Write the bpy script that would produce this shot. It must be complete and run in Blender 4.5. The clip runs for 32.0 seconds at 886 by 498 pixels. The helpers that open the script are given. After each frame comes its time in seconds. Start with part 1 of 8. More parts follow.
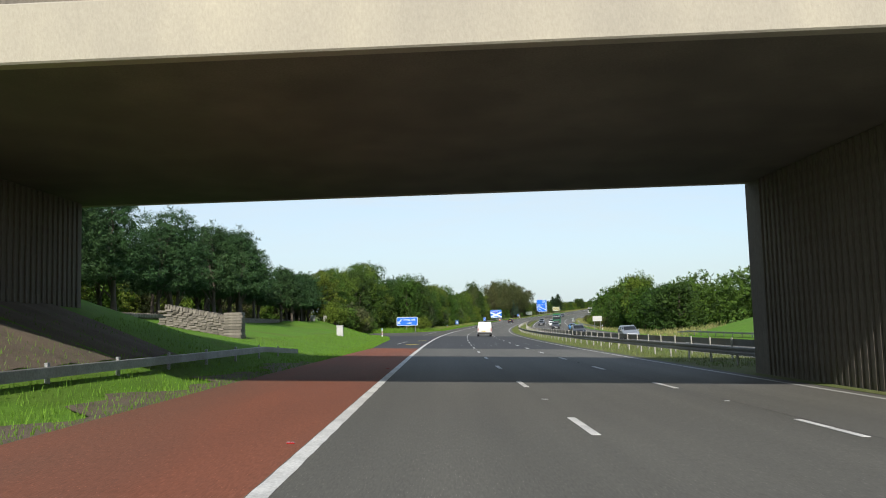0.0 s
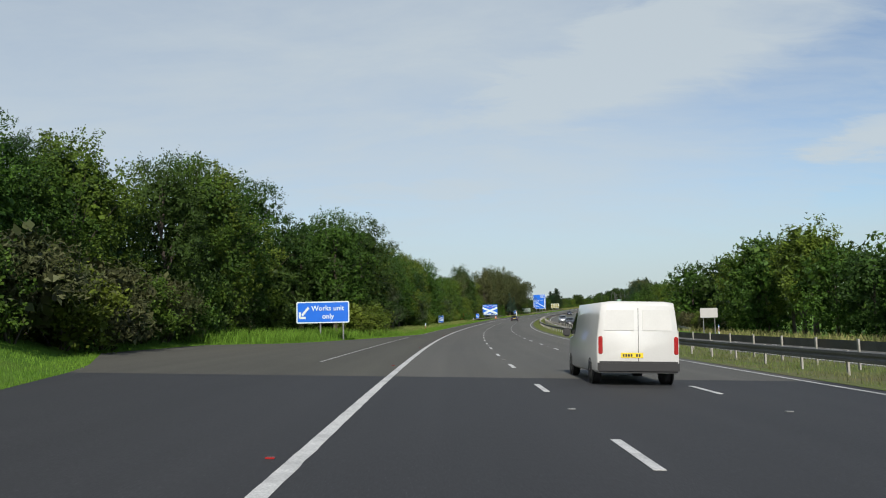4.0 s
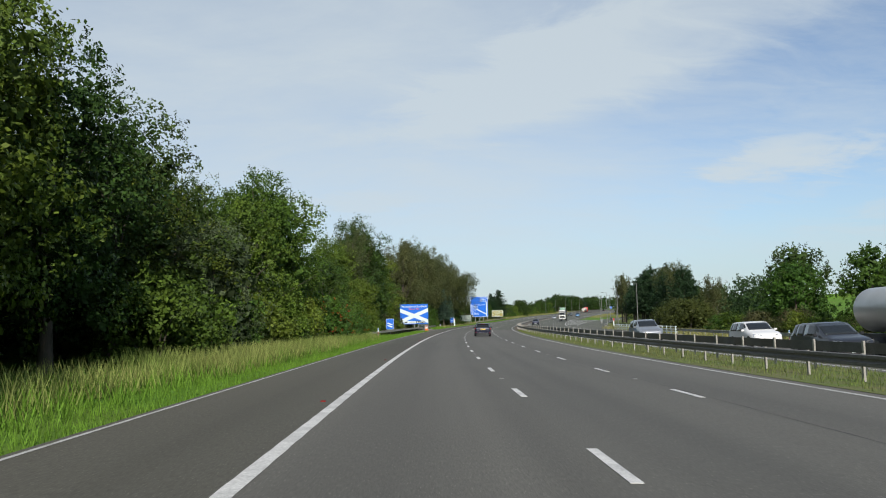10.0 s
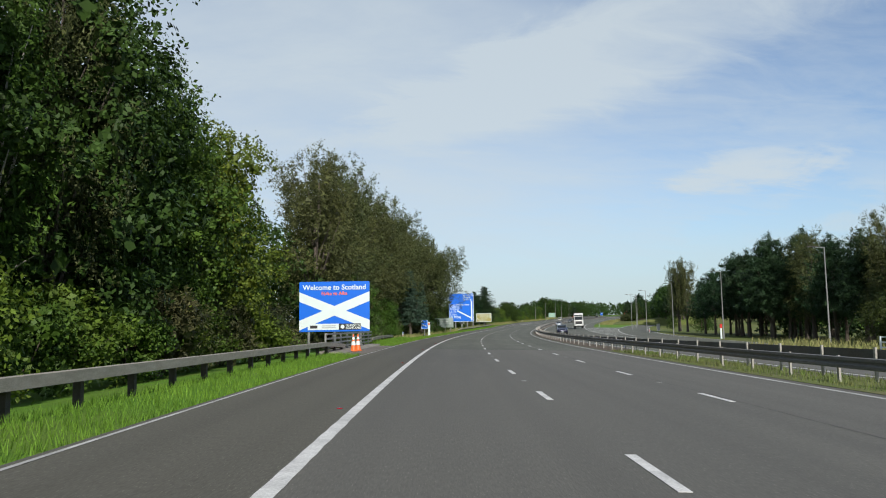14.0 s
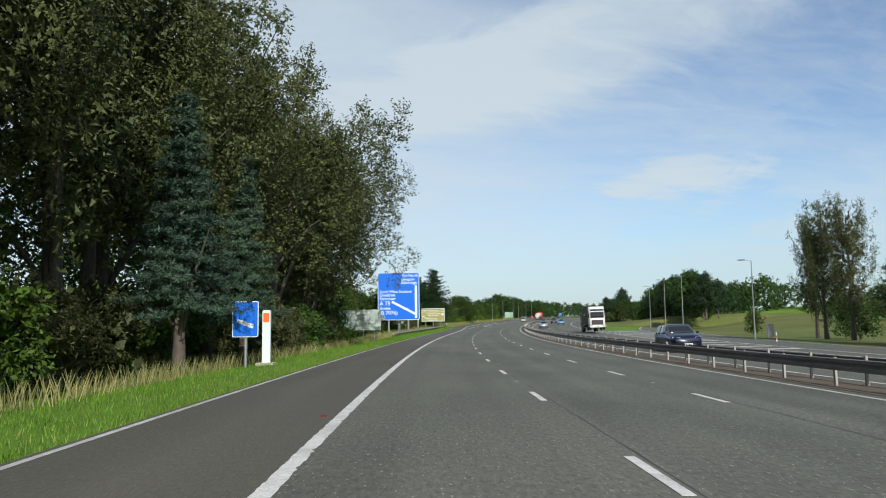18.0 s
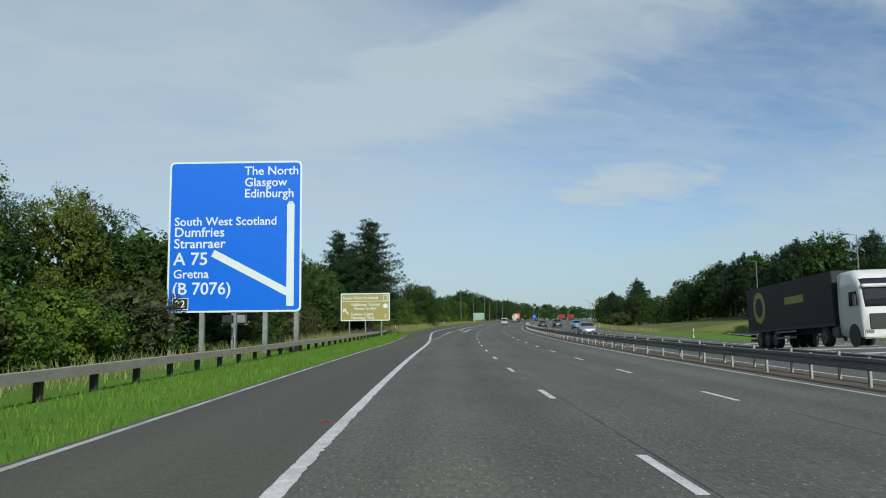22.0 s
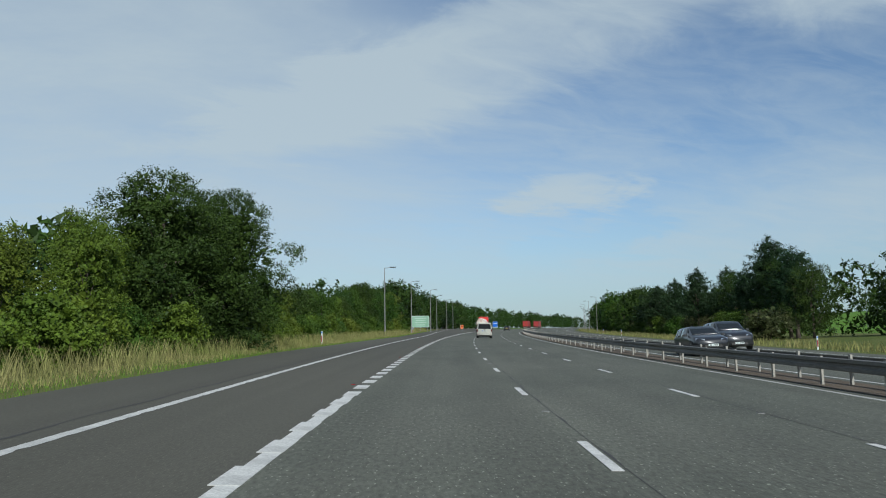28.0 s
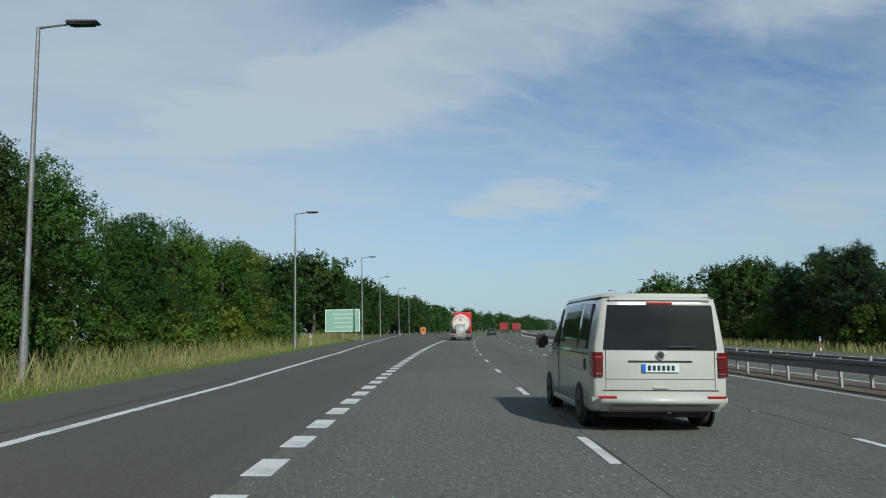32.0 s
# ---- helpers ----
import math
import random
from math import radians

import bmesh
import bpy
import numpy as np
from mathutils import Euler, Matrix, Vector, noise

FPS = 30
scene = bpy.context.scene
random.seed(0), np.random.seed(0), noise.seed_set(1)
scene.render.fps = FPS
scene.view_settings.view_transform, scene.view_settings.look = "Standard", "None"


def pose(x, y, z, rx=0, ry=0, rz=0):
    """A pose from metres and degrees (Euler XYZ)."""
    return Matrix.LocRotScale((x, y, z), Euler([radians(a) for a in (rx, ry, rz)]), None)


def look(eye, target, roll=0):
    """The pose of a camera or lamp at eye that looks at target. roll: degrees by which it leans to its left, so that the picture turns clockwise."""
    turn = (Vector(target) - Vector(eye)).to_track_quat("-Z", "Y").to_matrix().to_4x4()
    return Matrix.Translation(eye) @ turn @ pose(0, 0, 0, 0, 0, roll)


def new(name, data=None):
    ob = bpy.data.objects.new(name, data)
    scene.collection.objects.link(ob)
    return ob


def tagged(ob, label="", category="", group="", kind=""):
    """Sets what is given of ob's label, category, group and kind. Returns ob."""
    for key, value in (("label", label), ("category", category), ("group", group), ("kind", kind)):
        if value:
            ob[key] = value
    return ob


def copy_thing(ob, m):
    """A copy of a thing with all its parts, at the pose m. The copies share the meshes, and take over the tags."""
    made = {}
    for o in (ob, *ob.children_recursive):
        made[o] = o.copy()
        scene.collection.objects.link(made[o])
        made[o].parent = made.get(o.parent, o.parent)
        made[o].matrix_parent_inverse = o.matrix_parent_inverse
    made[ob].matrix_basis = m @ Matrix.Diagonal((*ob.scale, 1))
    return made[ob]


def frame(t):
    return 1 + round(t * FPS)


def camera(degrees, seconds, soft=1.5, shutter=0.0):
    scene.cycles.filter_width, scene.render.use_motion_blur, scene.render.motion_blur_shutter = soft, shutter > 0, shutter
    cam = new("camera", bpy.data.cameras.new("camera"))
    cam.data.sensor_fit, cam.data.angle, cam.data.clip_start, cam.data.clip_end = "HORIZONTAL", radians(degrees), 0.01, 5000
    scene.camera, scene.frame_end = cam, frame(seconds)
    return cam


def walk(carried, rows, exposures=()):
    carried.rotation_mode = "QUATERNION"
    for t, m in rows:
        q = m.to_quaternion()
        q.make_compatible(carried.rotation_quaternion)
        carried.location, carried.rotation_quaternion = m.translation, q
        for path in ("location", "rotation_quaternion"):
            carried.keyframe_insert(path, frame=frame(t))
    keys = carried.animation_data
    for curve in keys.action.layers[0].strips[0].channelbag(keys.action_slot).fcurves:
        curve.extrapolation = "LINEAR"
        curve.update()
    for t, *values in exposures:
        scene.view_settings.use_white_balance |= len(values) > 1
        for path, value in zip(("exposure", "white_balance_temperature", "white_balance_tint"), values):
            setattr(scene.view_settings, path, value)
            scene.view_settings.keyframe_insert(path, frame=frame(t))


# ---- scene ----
CLOUD_SHIFT, CLOUD_COLOUR, HAZE_COLOUR = (0.0, 0.0, 0.0), (5.05, 5.7, 5.9, 1), (2.75, 4.0, 4.85, 1)
cam = camera(57.78, 32.0, 1.05)
PATH = [
    (0.0, pose(1.57, 0.00, 1.363, 94.967, 1.627, -0.364)),
    (0.5, pose(1.61, 11.44, 1.230, 94.901, 1.548, -0.488)),
    (1.0, pose(1.67, 22.88, 1.104, 94.844, 1.454, -0.602)),
    (1.5, pose(1.76, 34.32, 0.983, 94.830, 1.301, -0.713)),
    (2.0, pose(1.89, 45.75, 0.869, 94.853, 1.107, -0.895)),
    (2.5, pose(2.06, 57.18, 0.762, 94.856, 1.034, -1.140)),
    (3.0, pose(2.25, 68.61, 0.661, 94.865, 1.069, -1.361)),
    (3.5, pose(2.48, 80.03, 0.568, 94.874, 1.150, -1.591)),
    (4.0, pose(2.75, 91.46, 0.481, 94.886, 1.223, -1.858)),
    (4.5, pose(3.08, 102.88, 0.402, 94.896, 1.240, -2.187)),
    (5.0, pose(3.48, 114.29, 0.329, 94.908, 1.161, -2.610)),
    (5.5, pose(3.98, 125.70, 0.262, 94.987, 1.034, -3.096)),
    (6.0, pose(4.58, 137.10, 0.202, 95.073, 0.928, -3.695)),
    (6.5, pose(5.29, 148.50, 0.147, 95.139, 0.861, -4.364)),
    (7.0, pose(6.10, 159.88, 0.100, 95.214, 0.844, -5.038)),
    (7.5, pose(7.01, 171.26, 0.064, 95.292, 0.907, -5.589)),
    (8.0, pose(8.02, 182.62, 0.038, 95.344, 0.996, -6.082)),
    (8.5, pose(9.15, 193.97, 0.022, 95.450, 1.099, -6.554)),
    (9.0, pose(10.40, 205.31, 0.016, 95.579, 1.191, -7.034)),
    (9.5, pose(11.74, 216.64, 0.020, 95.633, 1.256, -7.510)),
    (10.0, pose(13.15, 227.95, 0.036, 95.664, 1.310, -8.010)),
    (10.5, pose(14.60, 239.26, 0.066, 95.685, 1.300, -8.461)),
    (11.0, pose(16.09, 250.56, 0.109, 95.722, 1.257, -8.830)),
    (11.5, pose(17.61, 261.85, 0.167, 95.844, 1.232, -9.047)),
    (12.0, pose(19.19, 273.14, 0.237, 95.882, 1.180, -9.184)),
    (12.5, pose(20.82, 284.41, 0.321, 95.966, 1.087, -9.323)),
    (13.0, pose(22.54, 295.68, 0.415, 96.017, 0.985, -9.540)),
    (13.5, pose(24.34, 306.93, 0.513, 96.071, 0.867, -9.875)),
    (14.0, pose(26.21, 318.16, 0.615, 96.129, 0.830, -10.257)),
    (14.5, pose(28.14, 329.39, 0.722, 96.182, 0.836, -10.690)),
    (15.0, pose(30.15, 340.60, 0.832, 96.221, 0.856, -11.174)),
    (15.5, pose(32.26, 351.79, 0.946, 96.236, 0.873, -11.708)),
    (16.0, pose(34.48, 362.96, 1.063, 96.208, 0.857, -12.288)),
    (16.5, pose(36.83, 374.10, 1.181, 96.252, 0.815, -12.786)),
    (17.0, pose(39.29, 385.21, 1.299, 96.282, 0.766, -13.347)),
    (17.5, pose(41.86, 396.30, 1.419, 96.262, 0.731, -14.015)),
    (18.0, pose(44.52, 407.36, 1.540, 96.211, 0.736, -14.709)),
    (18.5, pose(47.26, 418.40, 1.663, 96.217, 0.784, -15.327)),
    (19.0, pose(50.05, 429.43, 1.789, 96.219, 0.887, -15.719)),
    (19.5, pose(52.92, 440.43, 1.925, 96.193, 1.001, -16.000)),
    (20.0, pose(55.86, 451.41, 2.072, 96.242, 1.033, -16.303)),
    (20.5, pose(58.89, 462.36, 2.231, 96.312, 1.009, -16.617)),
    (21.0, pose(62.03, 473.28, 2.399, 96.375, 0.970, -17.004)),
    (21.5, pose(65.27, 484.16, 2.578, 96.419, 0.854, -17.424)),
    (22.0, pose(68.63, 495.01, 2.767, 96.464, 0.634, -17.979)),
    (22.5, pose(72.11, 505.81, 2.967, 96.554, 0.420, -18.525)),
    (23.0, pose(75.69, 516.58, 3.178, 96.601, 0.290, -19.050)),
    (23.5, pose(79.32, 527.32, 3.403, 96.629, 0.210, -19.555)),
    (24.0, pose(82.98, 538.04, 3.640, 96.696, 0.215, -19.999)),
    (24.5, pose(86.71, 548.75, 3.889, 96.821, 0.192, -20.390)),
    (25.0, pose(90.53, 559.41, 4.149, 96.913, 0.224, -20.721)),
    (25.5, pose(94.43, 570.04, 4.417, 96.998, 0.284, -21.004)),
    (26.0, pose(98.40, 580.64, 4.688, 97.059, 0.380, -21.306)),
    (26.5, pose(102.45, 591.21, 4.964, 97.044, 0.526, -21.604)),
    (27.0, pose(106.57, 601.75, 5.243, 97.037, 0.659, -21.917)),
    (27.5, pose(110.76, 612.26, 5.526, 97.040, 0.766, -22.238)),
    (28.0, pose(115.01, 622.74, 5.813, 97.055, 0.839, -22.560)),
    (28.5, pose(119.33, 633.18, 6.103, 97.076, 0.877, -22.870)),
    (29.0, pose(123.70, 643.60, 6.396, 97.108, 0.884, -23.154)),
    (29.5, pose(128.14, 653.99, 6.692, 97.070, 0.910, -23.444)),
    (30.0, pose(132.64, 664.35, 6.990, 97.061, 0.927, -23.767)),
    (30.5, pose(137.20, 674.68, 7.291, 97.071, 0.912, -24.148)),
    (31.0, pose(141.82, 684.99, 7.594, 97.100, 0.915, -24.592)),
    (31.5, pose(146.48, 695.26, 7.899, 97.157, 0.993, -25.068)),
    (32.0, pose(151.18, 705.53, 8.205, 97.251, 1.115, -25.526)),
]
walk(cam, PATH, [(0.0, 0.28, 6450, 12), (1.0, -0.05, 6450, 12), (2.0, -0.15, 6450, 12), (6.0, -0.02, 6450, 12), (13.0, 0.02, 6400, 12), (17.0, 0.06, 6350, 11), (19.0, 0.1, 6350, 10), (21.0, -0.14, 6250, 9), (23.0, -0.26, 6050, 7), (25.0, -0.2, 6050, 7), (26.0, -0.22, 6050, 7), (32.0, -0.3, 6000, 7)])

# the road's line: curvature (per km), grade and crossfall (per cent) along its length in metres
K_STEP, K_FROM = 70.0, -60.0
CURVE = [-0.114, 0.185, 0.486, 0.689, 0.633, 0.576, 0.665, 0.764, 0.674, 0.618, 0.598, 0.568, 0.54, 0.514, 0.488, 0.462, 0.436, 0.41, 0.384, 0.358, 0.332, 0.306, 0.28]
GRADE = [-1.5, -1.142, -0.815, -0.454, 0.12, 0.799, 1.018, 1.1, 1.689, 2.35, 2.566, 2.7, 2.676, 2.619, 2.563, 2.506, 2.45, 2.393, 2.337, 2.28, 2.224, 2.168, 2.111]
FALL_STEP = 200.0
FALL = [3.888, 3.149, 2.467, 2.126, 2.492, 2.7, 2.796, 2.853]
GS = np.arange(-60, 1500, 2.0)
_k = np.interp(GS, K_FROM + K_STEP * np.arange(len(CURVE)), CURVE) * 1e-3
_g = np.interp(GS, K_FROM + K_STEP * np.arange(len(GRADE)), GRADE) * 1e-2
HEAD = np.cumsum(_k) * 2
RX, RY, RZ = np.cumsum(np.sin(HEAD - np.interp(0, GS, HEAD))) * 2, None, np.cumsum(_g) * 2
HEAD = HEAD - np.interp(0, GS, HEAD)
RY = np.cumsum(np.cos(HEAD)) * 2
RX, RY, RZ = (a - np.interp(0, GS, a) for a in (RX, RY, RZ))


def road_line(s):
    """x, y, z, heading and crossfall of the lane-one edge line at chainage s; straight on beyond both ends."""
    e = np.clip(s, GS[0], GS[-1])
    h = np.interp(e, GS, HEAD)
    over = s - e
    c = np.interp(s, K_FROM + FALL_STEP * np.arange(len(FALL)), FALL) * 1e-2
    return (np.interp(e, GS, RX) + over * np.sin(h), np.interp(e, GS, RY) + over * np.cos(h),
            np.interp(e, GS, RZ), h, c)


def at(s, d, h=0.0):
    """World place at chainage s, d metres right of the edge line, h above the tilted road surface."""
    x, y, z, a, c = road_line(np.asarray(s, float))
    return np.stack([x + d * np.cos(a), y - d * np.sin(a), z - c * np.clip(d, -25, 60) + h], -1)


def stand(s, d, h=0.0, turn=0.0, tilt=True):
    """Pose of a thing on the road plane: its x points right, y along the road."""
    x, y, z, a, c = (float(v) for v in road_line(float(s)))
    m = Matrix.Translation(Vector(at(s, d, h).tolist())) @ Matrix.Rotation(-a + radians(turn), 4, "Z")
    if tilt:
        g = float(np.interp(s, GS, np.gradient(RZ, GS)))
        m = m @ Matrix.Rotation(math.atan(g), 4, "X") @ Matrix.Rotation(math.atan(c), 4, "Y")
    return m
# ---- light: a high morning sun behind the camera, thin streaky cloud ----
SUN_EL, SHADOW_AZ = 32.3, 2.0          # shadows fall towards this heading (clockwise from +y)
world = bpy.data.worlds.new("sky")
scene.world = world
world.use_nodes = True
wn, wl = world.node_tree.nodes, world.node_tree.links
wn.clear()
w_out, w_bg = wn.new("ShaderNodeOutputWorld"), wn.new("ShaderNodeBackground")
sky = wn.new("ShaderNodeTexSky")
sky.sky_type, sky.sun_disc = "NISHITA", False
sky.sun_elevation, sky.sun_rotation = radians(SUN_EL), radians(180 + SHADOW_AZ)
sky.altitude, sky.air_density, sky.dust_density, sky.ozone_density = 50, 1.0, 0.5, 1.8
w_bg.inputs["Strength"].default_value = 0.12
# cloud: noise on a flat layer seen from below, so that it thins out and draws together towards the horizon
tc = wn.new("ShaderNodeTexCoord")
sep = wn.new("ShaderNodeSeparateXYZ")
wl.new(tc.outputs["Generated"], sep.inputs[0])
zz = wn.new("ShaderNodeMath"); zz.operation = "ADD"; zz.inputs[1].default_value = 0.16
wl.new(sep.outputs["Z"], zz.inputs[0])
zc = wn.new("ShaderNodeMath"); zc.operation = "MAXIMUM"; zc.inputs[1].default_value = 0.05
wl.new(zz.outputs[0], zc.inputs[0])
dv = []
for ax in "XY":
    n = wn.new("ShaderNodeMath"); n.operation = "DIVIDE"
    wl.new(sep.outputs[ax], n.inputs[0]); wl.new(zc.outputs[0], n.inputs[1])
    dv.append(n)
flat = wn.new("ShaderNodeCombineXYZ")
wl.new(dv[0].outputs[0], flat.inputs[0]); wl.new(dv[1].outputs[0], flat.inputs[1])


def cloud_noise(scale, detail, rough, turn, stretch, distort=0.0, shift=(0, 0, 0)):
    mp = wn.new("ShaderNodeMapping")
    mp.inputs["Rotation"].default_value = (0, 0, radians(turn))
    mp.inputs["Scale"].default_value = (stretch, 1, 1)
    mp.inputs["Location"].default_value = shift
    nz = wn.new("ShaderNodeTexNoise")
    nz.inputs["Scale"].default_value, nz.inputs["Detail"].default_value = scale, detail
    nz.inputs["Roughness"].default_value, nz.inputs["Distortion"].default_value = rough, distort
    wl.new(flat.outputs[0], mp.inputs[0]); wl.new(mp.outputs[0], nz.inputs["Vector"])
    return nz.outputs["Fac"]


def w_math(op, a, b):
    n = wn.new("ShaderNodeMath"); n.operation = op
    for i, v in enumerate((a, b)):
        if isinstance(v, (int, float)):
            n.inputs[i].default_value = v
        else:
            wl.new(v, n.inputs[i])
    return n.outputs[0]


big = cloud_noise(0.55, 3, 0.5, 30, 0.6, 0.4, CLOUD_SHIFT)
mid = cloud_noise(1.7, 9, 0.62, 38, 0.5, 0.5, (3.1, 1.2, 0))
fine = cloud_noise(7.5, 6, 0.62, -35, 0.45, 0.8, (0.4, 0.9, 0))
rag = cloud_noise(3.4, 9, 0.66, 20, 0.7, 0.5, (1.7, 4.2, 0))


def smooth(v, a, b):
    n = wn.new("ShaderNodeMapRange"); n.interpolation_type = "SMOOTHSTEP"
    n.inputs[1].default_value, n.inputs[2].default_value = a, b
    wl.new(v, n.inputs[0])
    return n.outputs[0]


# bearing (degrees, clockwise from +y) and height of each point of the sky, with ragged edges
azim = w_math("MULTIPLY", w_math("ARCTAN2", sep.outputs["X"], sep.outputs["Y"]), 57.296)
elev = w_math("MULTIPLY", w_math("ARCSINE", sep.outputs["Z"], 0.0), 57.296)
azim = w_math("ADD", azim, w_math("MULTIPLY", w_math("SUBTRACT", rag, 0.5), 20.0))
elev = w_math("ADD", elev, w_math("ADD", w_math("MULTIPLY", w_math("SUBTRACT", mid, 0.5), 4.5), w_math("MULTIPLY", w_math("SUBTRACT", fine, 0.5), 2.2)))


def bank(az, el, length, depth, slope):
    """A bank of cloud, or a gap, round one bearing and height; slope in degrees up to the east."""
    da, de = w_math("SUBTRACT", azim, az), w_math("SUBTRACT", elev, el)
    c_, s_ = math.cos(radians(slope)), math.sin(radians(slope))
    p = w_math("ADD", w_math("MULTIPLY", da, c_ / length), w_math("MULTIPLY", de, s_ / length))
    q_ = w_math("ADD", w_math("MULTIPLY", de, c_ / depth), w_math("MULTIPLY", da, -s_ / depth))
    return smooth(w_math("ADD", w_math("MULTIPLY", p, p), w_math("MULTIPLY", q_, q_)), 1.0, 0.05)


# an even veil to the west; to the north-east it breaks into banks with blue between them
east = smooth(sep.outputs["X"], 0.16, 0.52)
mix_c = w_math("ADD", 0.80, w_math("ADD", w_math("MULTIPLY", w_math("SUBTRACT", mid, 0.5), 0.95), w_math("MULTIPLY", w_math("SUBTRACT", big, 0.5), 0.5)))
mix_c = w_math("SUBTRACT", mix_c, w_math("MULTIPLY", east, 0.50))
mix_c = w_math("ADD", mix_c, w_math("MULTIPLY", east, w_math("MULTIPLY", w_math("SUBTRACT", fine, 0.5), 0.75)))
mix_c = w_math("ADD", mix_c, w_math("MULTIPLY", w_math("SUBTRACT", rag, 0.5), 0.35))
for az_, el_, long_, deep_, slope_, amount in ((26, 20.5, 27, 5.0, 17, 0.50), (52, 23.5, 10, 4.0, 12, 0.50), (31.3, 10.6, 7.5, 1.7, 7, 0.65), (48, 8.0, 16, 3.0, 9, 0.32),
                                               (33, 7.6, 7.0, 1.9, 12, -0.34), (45, 14.0, 14, 3.2, 18, -0.16), (20, 25.0, 9, 2.4, 8, -0.25), (0, 8.8, 9, 0.9, 3, 0.2)):
    mix_c = w_math("ADD", mix_c, w_math("MULTIPLY", bank(az_, el_, long_, deep_, slope_), amount))
cover = w_math("MINIMUM", w_math("MAXIMUM", mix_c, 0.0), 1.0)
cover = w_math("MULTIPLY", w_math("ADD", 0.45, w_math("MULTIPLY", smooth(sep.outputs["Z"], 0.02, 0.18), 0.55)), cover)
# cover thinned overhead, out of view, to weaken the fill light from the sky
cover = w_math("MULTIPLY", cover, w_math("SUBTRACT", 0.86, w_math("MULTIPLY", smooth(sep.outputs["Z"], 0.46, 0.80), 0.70)))
cmix = wn.new("ShaderNodeMix"); cmix.data_type = "RGBA"
wl.new(cover, cmix.inputs["Factor"])
haze = wn.new("ShaderNodeMix"); haze.data_type = "RGBA"
wl.new(w_math("MULTIPLY", smooth(sep.outputs["Z"], 0.20, -0.02), 0.72), haze.inputs["Factor"])
wl.new(sky.outputs[0], haze.inputs[6])
haze.inputs[7].default_value = HAZE_COLOUR
wl.new(haze.outputs[2], cmix.inputs[6])
cmix.inputs[7].default_value = CLOUD_COLOUR
wl.new(cmix.outputs[2], w_bg.inputs["Color"]); wl.new(w_bg.outputs[0], w_out.inputs[0])

sun_data = bpy.data.lights.new("sun", "SUN")
sun_data.energy, sun_data.angle, sun_data.color = 5.0, radians(0.6), (1.0, 0.95, 0.87)
sun = new("sun", sun_data)
_az, _el = radians(SHADOW_AZ), radians(SUN_EL)
sun.matrix_world = look((0, 0, 0), (math.sin(_az) * math.cos(_el), math.cos(_az) * math.cos(_el), -math.sin(_el)))
sun.location = (0, 0, 60)
